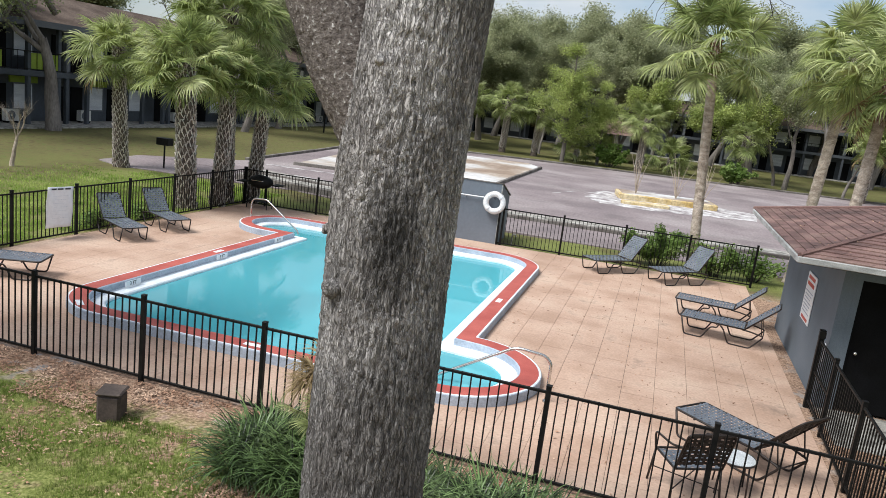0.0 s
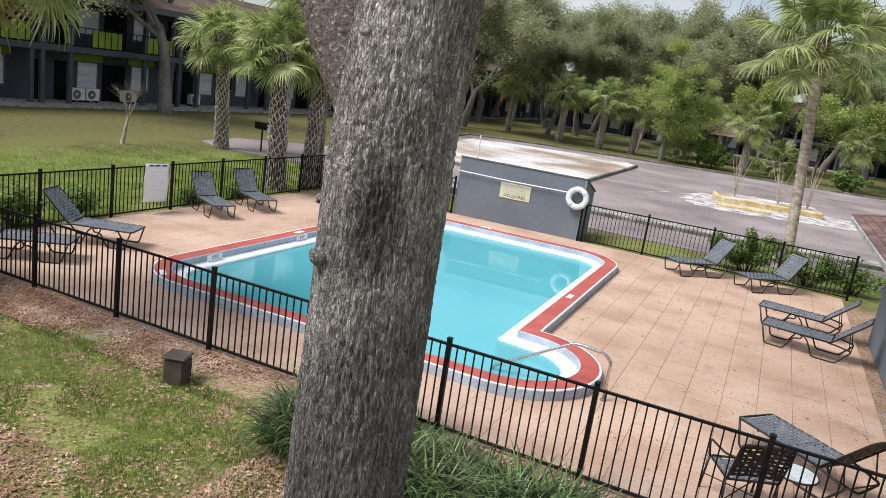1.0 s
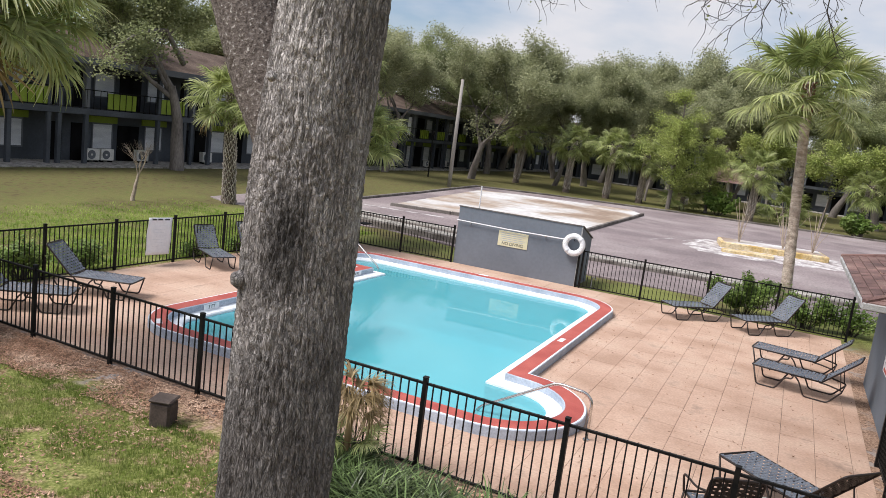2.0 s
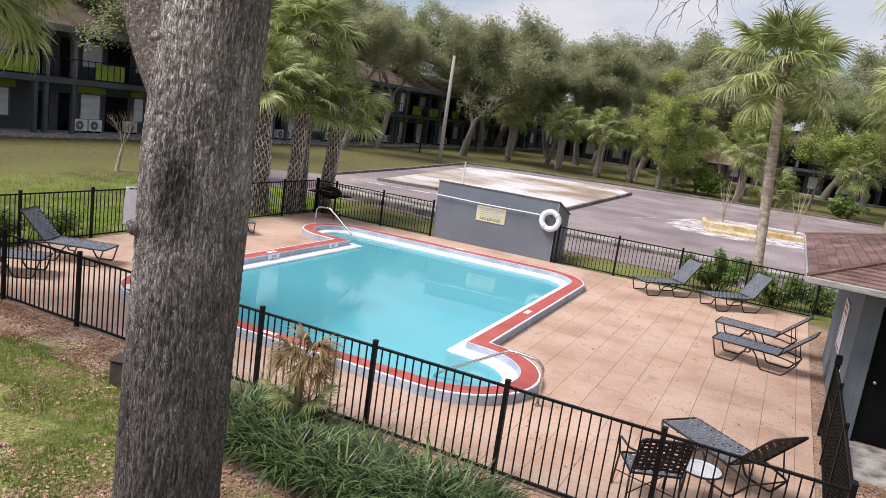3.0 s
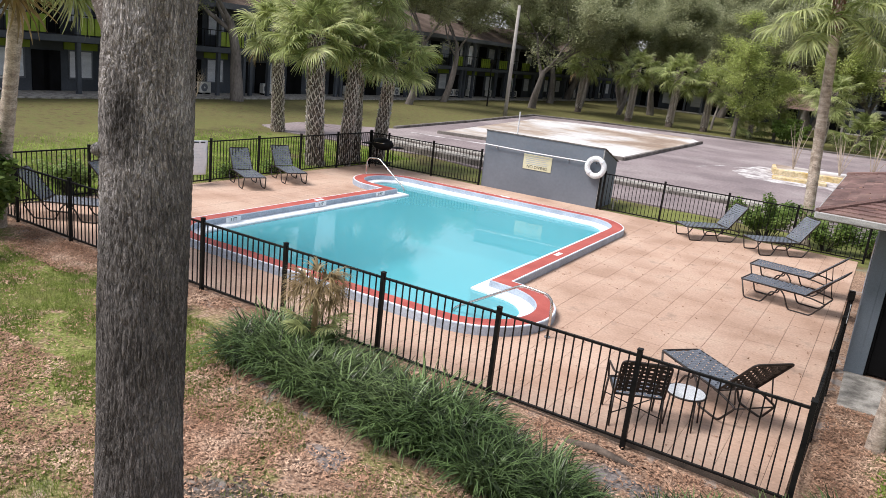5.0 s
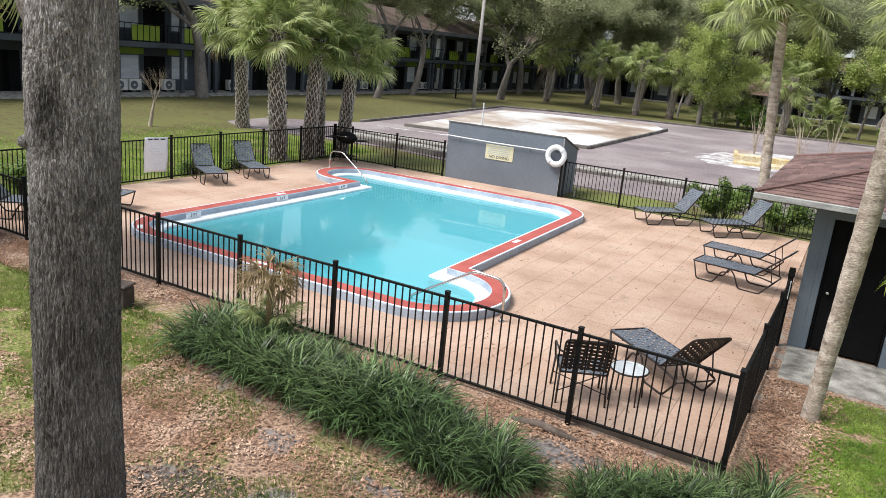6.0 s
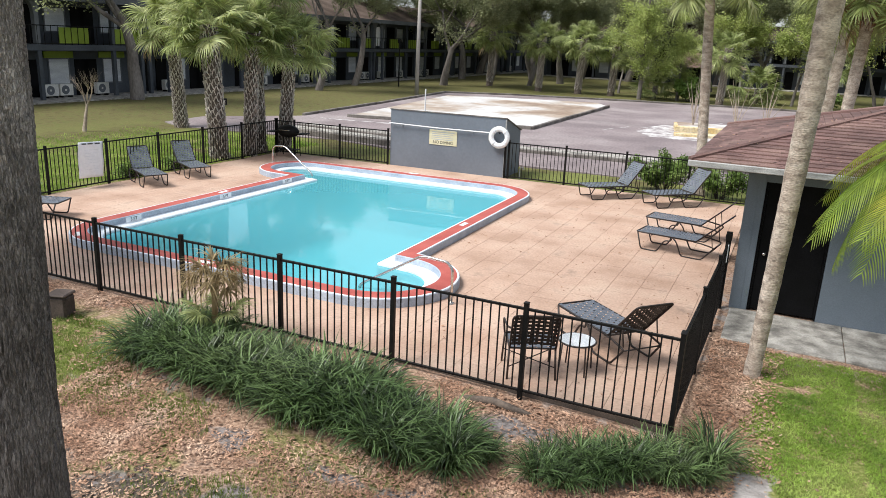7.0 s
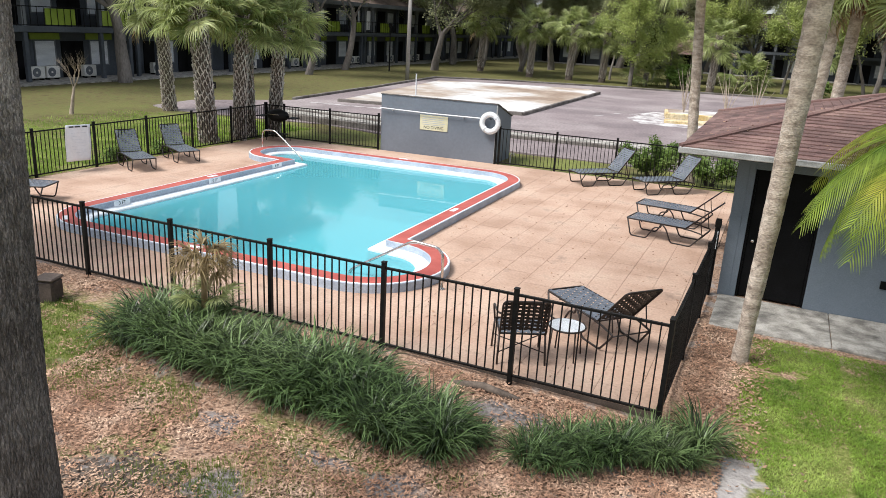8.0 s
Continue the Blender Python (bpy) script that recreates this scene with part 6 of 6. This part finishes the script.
def limp_frond(seed, mat):
    """A closed, wilted fan: leaflets fall together from the end of a short stalk."""
    rg = random.Random(seed)
    verts, faces = tube_data([(0, 0, 0), (0.12, 0, 0.16), (0.2, 0, 0.2)], [0.010, 0.008, 0.006], 4)
    for _ in range(46):
        b, k = rg.uniform(-1.1, 1.1), len(verts)
        d, q = Vector((math.cos(b), math.sin(b), 0)), Vector((-math.sin(b), math.cos(b), 0))
        L, w, c = rg.uniform(0.28, 0.48), rg.uniform(0.008, 0.015), Vector((0.2, 0, 0.2))
        ang, curl = rg.uniform(0.2, 1.3), rg.uniform(1.0, 2.2)
        for t in range(5):
            if t:
                e = ang + curl * t / 4
                c = c + (d * math.sin(e) + Vector((0, 0, math.cos(e)))) * L / 4
            verts += [c - q * w * (1.15 - t / 4), c + q * w * (1.15 - t / 4)]
        faces += [(k + 2 * i, k + 2 * i + 1, k + 2 * i + 3, k + 2 * i + 2) for i in range(4)]
    return raw_mesh("frond", verts, faces, mat)


WILTED = [limp_frond(70 + i, M_FROND_DRY) for i in range(3)]
for i in range(15):
    part("frond", WILTED[i % 3], None, wither, at=pose(0.03, 0, 1.02 - 0.02 * i, 0, 0, i * 137.5) @ pose(0, 0, 0, 0, 1.5 * i, 0) @ Matrix.Scale(0.92, 4))
for i in range(5):
    part("frond", FANS[i % 3], None, wither, at=pose(0.02, 0, 0.42, 0, 0, i * 76 + 190) @ pose(0, 0, 0, rng.uniform(-30, 30), -20, 0) @ Matrix.Scale(0.36, 4))


# ---- the near oak ----
def near_oak():
    """Trunk with ridged bark, one fork limb, and limbs overhead."""
    ob = thing("oak_tree", "grey oak trunk with furrowed bark and a fork limb", "tree", pose(-3.93, -5.0, 0))

    def barked(name, pts, rads, rows, cols, seed, amp):
        """Refined tube, pushed out into furrowed plates."""
        base_pts = [Vector(q) for q in pts]
        verts, faces = [], []
        up = Vector((1, 0, 0))
        seg = len(base_pts) - 1
        length = sum((b - a).length for a, b in zip(base_pts, base_pts[1:]))
        for i in range(rows + 1):
            q = i / rows * seg
            j = min(seg - 1, int(q))
            t = q - j
            p0, p1 = base_pts[max(0, j - 1)], base_pts[j]
            p2, p3 = base_pts[j + 1], base_pts[min(seg, j + 2)]
            c = 0.5 * ((2 * p1) + (p2 - p0) * t + (2 * p0 - 5 * p1 + 4 * p2 - p3) * t * t + (3 * p1 - p0 - 3 * p2 + p3) * t ** 3)
            ax = (p2 - p0).lerp(p3 - p1, t).normalized()
            s = (up - ax * up.dot(ax)).normalized()
            w = ax.cross(s)
            r = rads[j] + (rads[j + 1] - rads[j]) * t
            for k in range(cols):
                a = 2 * math.pi * k / cols
                o = s * math.cos(a) + w * math.sin(a)
                z = length * i / rows
                bend = 0.5 * noise.noise(Vector((a * 3, z * 5, seed)))
                n1 = noise.noise(Vector((math.cos(a) * r * 50 + seed + bend, math.sin(a) * r * 50 + bend, z * 5.5)))
                n2 = noise.noise(Vector((math.cos(a) * r * 75 + seed, math.sin(a) * r * 75, z * 30)))
                n3 = noise.noise(Vector((math.cos(a) * 1.2 + seed, math.sin(a) * 1.2, z * 0.9)))
                furrow = -max(0.0, 0.5 - abs(n1) * 2.4)
                verts.append(c + o * (r * (1 + 0.045 * n3) + amp * (furrow + 0.25 * n2)))
        for i in range(rows):
            for k in range(cols):
                b = i * cols + k
                e = i * cols + (k + 1) % cols
                faces.append((b, e, e + cols, b + cols))
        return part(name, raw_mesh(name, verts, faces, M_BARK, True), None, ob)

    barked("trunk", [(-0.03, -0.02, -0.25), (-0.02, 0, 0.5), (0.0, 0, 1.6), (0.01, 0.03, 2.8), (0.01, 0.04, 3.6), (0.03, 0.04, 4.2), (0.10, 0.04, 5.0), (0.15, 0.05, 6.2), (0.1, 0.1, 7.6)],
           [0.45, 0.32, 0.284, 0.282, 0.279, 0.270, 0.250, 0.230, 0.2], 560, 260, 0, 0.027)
    limb_ob = barked("fork_limb", [(0.04, 0.04, 3.60), (-0.05, 0.05, 3.98), (-0.28, 0.07, 4.36), (-0.52, 0.1, 4.8), (-1.1, 0.2, 5.9), (-1.7, 0.3, 7.3)], [0.14, 0.185, 0.185, 0.175, 0.15, 0.11], 240, 130, 9, 0.014)
    limb_ob.data.materials.clear()
    limb_ob.data.materials.append(M_LIMB)
    for x, y, z, r in ((-0.146, -0.198, 3.42, 0.042), (-0.254, -0.06, 3.64, 0.027), (0.0, -0.27, 4.37, 0.022)):
        bm = bmesh.new()
        bmesh.ops.create_icosphere(bm, subdivisions=3, radius=r, matrix=pose(x, y, z))
        for v in bm.verts:
            v.co += v.normal * 0.014 * noise.noise(v.co * 40)
        part("burl", bm, M_BARK, ob, smooth=True)
    # limbs overhead with hanging twigs
    rg = random.Random(8)
    v, f = [], []
    leaves = []

    def add(pts, rads, sides=6):
        vv, ff = tube_data(pts, rads, sides, False)
        k = len(v)
        v.extend(vv)
        f.extend(tuple(q + k for q in g) for g in ff)
    limb = [Vector(q) for q in ((0.12, 0.05, 6.4), (0.3, 3.0, 7.6), (0.1, 6.5, 7.6), (0.8, 8.8, 7.2), (2.2, 9.6, 6.9))]
    add(limb, [0.14, 0.11, 0.085, 0.06, 0.03], 8)
    limb2 = [Vector(q) for q in ((0.15, 0.05, 7.0), (-0.5, 3.2, 7.9), (-1.4, 6.5, 7.7), (-2.9, 9.2, 7.1))]
    add(limb2, [0.12, 0.09, 0.06, 0.03], 8)
    for lb in (limb, limb2):
        for i in range(46):
            u = rg.uniform(0.35, 1.0) * (len(lb) - 1)
            j = min(len(lb) - 2, int(u))
            p = lb[j].lerp(lb[j + 1], u - j)
            d = Vector((rg.uniform(-1, 1), rg.uniform(-0.7, 0.7), rg.uniform(-0.7, 0.1))).normalized()
            pts = [p]
            for k in range(9):
                d = (d + Vector((rg.uniform(-0.8, 0.8), rg.uniform(-0.7, 0.7), rg.uniform(-0.5, 0.38)))).normalized()
                pts.append(pts[-1] + d * rg.uniform(0.10, 0.22))
                if k:
                    e = (d + Vector((rg.uniform(-1, 1), rg.uniform(-1, 1), rg.uniform(-0.8, 0.3)))).normalized()
                    side = [pts[-1]]
                    for _ in range(4):
                        e = (e + Vector((rg.uniform(-0.6, 0.6), rg.uniform(-0.6, 0.6), rg.uniform(-0.5, 0.4)))).normalized()
                        side.append(side[-1] + e * rg.uniform(0.06, 0.14))
                    add(side, [0.006, 0.005, 0.004, 0.003, 0.0015], 3)
                    leaves.append(side[-1])
            add(pts, [0.013, 0.011, 0.010, 0.009, 0.008, 0.007, 0.006, 0.005, 0.003, 0.0015], 4)
    part("overhead_limb", raw_mesh("overhead_limb", v, f, M_TWIG_DARK), None, ob)
    part("leaves", raw_mesh("leaves", *foliage(leaves[::4], 2, 0.10, 0.07, 3), M_LEAF), None, ob)


near_oak()


# ---- lawn blades and fallen leaves ----
def scatter(name, label, category, spots, mat, maker):
    verts, faces = [], []
    for x, y in spots:
        maker(verts, faces, x, y, ground_height(x, y))
    tagged(new(name, raw_mesh(name, verts, faces, mat)), label, category, kind="stuff")


rng = random.Random(33)


def leaf_piece(verts, faces, x, y, z):
    a, b, ln = rng.uniform(0, 6.28), rng.uniform(-0.5, 0.5), rng.uniform(0.024, 0.068)
    d = Vector((math.cos(a), math.sin(a), b * 0.5)) * ln
    s = Vector((-math.sin(a), math.cos(a), rng.uniform(-0.6, 0.6))) * ln * rng.uniform(0.12, 0.26)
    c = Vector((x, y, z + 0.016 + rng.random() * 0.02))
    k = len(verts)
    verts += [c - d * 0.5, c + s, c + d * 0.5 + Vector((0, 0, 0.012)), c - s]
    faces.append((k, k + 1, k + 2, k + 3))


def in_bed(x, y):
    return -6.9 < x < -1.9 and -1.7 < y < -0.6


def turned_soil(x, y):
    return any(math.hypot((x - cx) / rx, (y - cy) / ry) < 1 for cx, cy, rx, ry in BARE_SOIL)


def wooded(x, y):
    return noise.noise(Vector((x * 0.8, y * 0.8, 3.0)))


spots = []
while len(spots) < 100000:
    x, y = rng.uniform(-15, 1.6), rng.uniform(-5.2, -0.03)
    west_lawn = x < -6.8 and y < -1.1
    keep = (0.10 if y > -3.0 else 0.5) if west_lawn else 1.0
    if x > 0.75:
        keep = 0.03
    if rng.random() < keep * (0.40 + 1.25 * wooded(x, y)) and not (in_bed(x, y) and rng.random() < 0.6) and not (turned_soil(x, y) and rng.random() < 0.35):
        spots.append((x, y))
for _ in range(5200):
    spots.append((rng.triangular(0.08, 1.2, 0.2), rng.uniform(-0.3, 3.3)))
scatter("fallen_leaves", "dry tan leaves scattered over soil and lawn", "fallen leaves", spots, M_LITTER, leaf_piece)


def blade(verts, faces, x, y, z):
    for _ in range(3):
        a, h, o = rng.uniform(0, 6.28), rng.uniform(0.03, 0.075), rng.uniform(0.01, 0.04)
        d = Vector((math.cos(a), math.sin(a), 0))
        s = Vector((-d.y, d.x, 0)) * 0.004
        c = Vector((x + rng.uniform(-0.03, 0.03), y + rng.uniform(-0.03, 0.03), z - 0.005))
        k = len(verts)
        verts += [c - s, c + s, c + d * o + Vector((0, 0, h))]
        faces.append((k, k + 1, k + 2))


spots = []
while len(spots) < 36000:
    if rng.random() < 0.7:
        x, y = rng.uniform(-14.5, -6.3), rng.uniform(-5.2, -0.9)
        ok = noise.noise(Vector((x * 0.9, y * 0.9, 8.0))) > (-0.25 if y > -3.0 else -0.02)
    else:
        x, y = rng.uniform(-7, -1), rng.uniform(-5, -2)
        ok = noise.noise(Vector((x * 1.1, y * 1.1, 8.0))) > 0.0
    if ok:
        spots.append((x, y))
scatter("lawn_grass", "short green lawn grass with thin patches", "grass", spots, M_GRASS, blade)


spots = []
while len(spots) < 30000:
    x, y = rng.uniform(0.5, 4.2), rng.uniform(-2.2, 3.2)
    edge = 0.8 + 0.2 * noise.noise(Vector((y * 2, 0, 0))) + (0.35 if y < -0.3 else 0.0)
    bare = 0.85 - 0.72 * math.hypot(x - 1.0, y - 2.4)
    if x > edge and noise.noise(Vector((x * 1.3, y * 1.3, 8.0))) > -0.6 + max(0.0, bare):
        spots.append((x, y))


def short_blade(verts, faces, x, y, z):
    for _ in range(4):
        a, h, o = rng.uniform(0, 6.28), rng.uniform(0.012, 0.035), rng.uniform(0.015, 0.045)
        d = Vector((math.cos(a), math.sin(a), 0))
        s = Vector((-d.y, d.x, 0)) * 0.006
        c = Vector((x + rng.uniform(-0.03, 0.03), y + rng.uniform(-0.03, 0.03), z - 0.002))
        k = len(verts)
        verts += [c - s, c + s, c + d * o + Vector((0, 0, h))]
        faces.append((k, k + 1, k + 2))


scatter("lawn_grass", "lush green lawn grass beside the pool house", "grass", spots, M_LUSH, short_blade)


spots = []
while len(spots) < 26000:
    x, y = rng.uniform(-25, -16.0), rng.uniform(-2, 16.5)
    if rng.random() < (x + 25.5) / 8 and noise.noise(Vector((x * 0.7, y * 0.7, 2.0))) > -0.45 and not (x < -22 and y > 15.5):
        spots.append((x, y))


def tuft(verts, faces, x, y, z):
    for _ in range(3):
        a, h, o = rng.uniform(0, 6.28), rng.uniform(0.05, 0.11), rng.uniform(0.02, 0.07)
        d = Vector((math.cos(a), math.sin(a), 0))
        q = Vector((-d.y, d.x, 0)) * 0.007
        c = Vector((x + rng.uniform(-0.06, 0.06), y + rng.uniform(-0.06, 0.06), z - 0.005))
        k = len(verts)
        verts += [c - q, c + q, c + d * o + Vector((0, 0, h))]
        faces.append((k, k + 1, k + 2))


scatter("lawn_grass", "rougher green lawn grass beyond the picket fence", "grass", spots, M_LUSH, tuft)


def deck_spot():
    while True:
        x, y = rng.uniform(-5.46, -0.1), rng.uniform(0.1, 13.4)
        near_curb = abs(x + 5.3) < 0.3 and 4.3 < y < 11.5
        if not (-6.9 < x < -3.95 and y < 4.5) and x > -5.45 and (near_curb or rng.random() < 0.35):
            return x, y


verts, faces = [], []
for _ in range(800):
    x, y = deck_spot()
    leaf_piece(verts, faces, x, y, -0.014)
tagged(new("deck_leaves", raw_mesh("deck_leaves", verts, faces, M_LITTER)), "small dry leaves blown over the deck", "fallen leaves", kind="stuff")
verts, faces = [], []
for _ in range(130):
    x, y = rng.uniform(-0.4, 3.6), rng.uniform(4.4, 7.2)
    d = min(x + 0.66, y - 4.12, 3.3)
    leaf_piece(verts, faces, x, y, 2.45 + 0.09 + 0.27 * d + 0.03)
tagged(new("roof_leaves", raw_mesh("roof_leaves", verts, faces, M_LITTER)), "pale dry leaves lying on the shingles", "fallen leaves", kind="stuff")

# dark fibre tone on the root stands for the shadow over it
root = thing("tree_root", "exposed root humped out of the soil, coloured dark for shadow", "root", pose(-2.15, -0.38, -0.05))
part("hump", tubed([(-0.45, -0.05, -0.02), (-0.2, 0.0, 0.03), (0.1, 0.05, 0.05), (0.4, 0.02, 0.03), (0.65, 0.06, -0.02)], [0.03, 0.045, 0.055, 0.045, 0.025], 8), M_BOOTGAP, root, smooth=True)
verts, faces = [], []
for cx, cy, n in ((-4.62, -3.82, 330), (-4.27, -3.5, 200), (-4.0, -3.75, 160), (-4.7, -4.1, 160)):
    for _ in range(n):
        x, y, r = cx + rng.gauss(0, 0.22), cy + rng.gauss(0, 0.12), rng.uniform(0.015, 0.075)
        z = ground_height(x, y)
        k = len(verts)
        verts += [Vector((x + r * math.cos(a) * rng.uniform(0.7, 1.2), y + r * math.sin(a) * rng.uniform(0.7, 1.2), z - 0.01)) for a in (0, 1.26, 2.5, 3.8, 5.0)]
        verts.append(Vector((x + rng.uniform(-0.3, 0.3) * r, y, z + r * rng.uniform(0.25, 0.5))))
        faces += [(k + i, k + (i + 1) % 5, k + 5) for i in range(5)]
tagged(new("soil_clods", raw_mesh("soil_clods", verts, faces, M_BOOTGAP)), "dark turned soil clods between dry leaves", "soil", kind="stuff")


# ---- deck tiles ----
TW, TL = 0.515, 1.03
X0 = -0.31 - TW * 40
sheet = deck_sheet(0.0)
for i in range(80):
    x = X0 + TW * i
    if DX0 < x < DX1:
        bmesh.ops.bisect_plane(sheet, geom=sheet.verts[:] + sheet.edges[:] + sheet.faces[:], plane_co=(x, 0, 0), plane_no=(1, 0, 0))
cells = {}
tops = []
for f in sheet.faces:
    tops.append([(v.co.x, v.co.y) for v in f.verts])
sheet.free()


def clip(poly, axis, lim, keep_above):
    res = []
    for a, b in zip(poly, poly[1:] + poly[:1]):
        ia, ib = (a[axis] >= lim) == keep_above, (b[axis] >= lim) == keep_above
        if ia:
            res.append(a)
        if ia != ib:
            t = (lim - a[axis]) / (b[axis] - a[axis])
            res.append((a[0] + (b[0] - a[0]) * t, a[1] + (b[1] - a[1]) * t))
    return res


for poly in tops:
    cx = sum(p[0] for p in poly) / len(poly)
    col = math.floor((cx - X0) / TW)
    shift = TL * 0.5 * (col % 2)
    ylo, yhi = min(p[1] for p in poly), max(p[1] for p in poly)
    for row in range(math.floor((ylo - shift) / TL), math.floor((yhi - shift) / TL) + 1):
        piece = clip(clip(poly, 1, shift + row * TL, True), 1, shift + (row + 1) * TL, False)
        if len(piece) >= 3:
            cells.setdefault((col, row), []).append(piece)
GAP = 0.003
for (col, row), polys in sorted(cells.items()):
    xa, xb = X0 + col * TW, X0 + (col + 1) * TW
    ya = TL * 0.5 * (col % 2) + row * TL
    yb = ya + TL
    bm = bmesh.new()
    for poly in polys:
        vs = [bm.verts.new((min(xb - GAP, max(xa + GAP, x)), min(yb - GAP, max(ya + GAP, y)), 0)) for x, y in poly]
        try:
            bm.faces.new(vs)
        except ValueError:
            pass
    bmesh.ops.remove_doubles(bm, verts=bm.verts, dist=0.0006)
    bmesh.ops.dissolve_limit(bm, angle_limit=0.02, verts=bm.verts, edges=bm.edges)
    if not bm.faces or sum(f.calc_area() for f in bm.faces) < 0.004:
        bm.free()
        continue
    rim = [e for e in bm.edges if e.is_boundary]
    ext = bmesh.ops.extrude_edge_only(bm, edges=rim)
    bmesh.ops.translate(bm, vec=(0, 0, -0.011), verts=[v for v in ext["geom"] if isinstance(v, bmesh.types.BMVert)])
    ob = part("tile", bm, M_DECK, deck)
    h = noise.noise(Vector((col * 1.7, row * 2.3, 5)))
    ob.location.z = 0.0015 * h
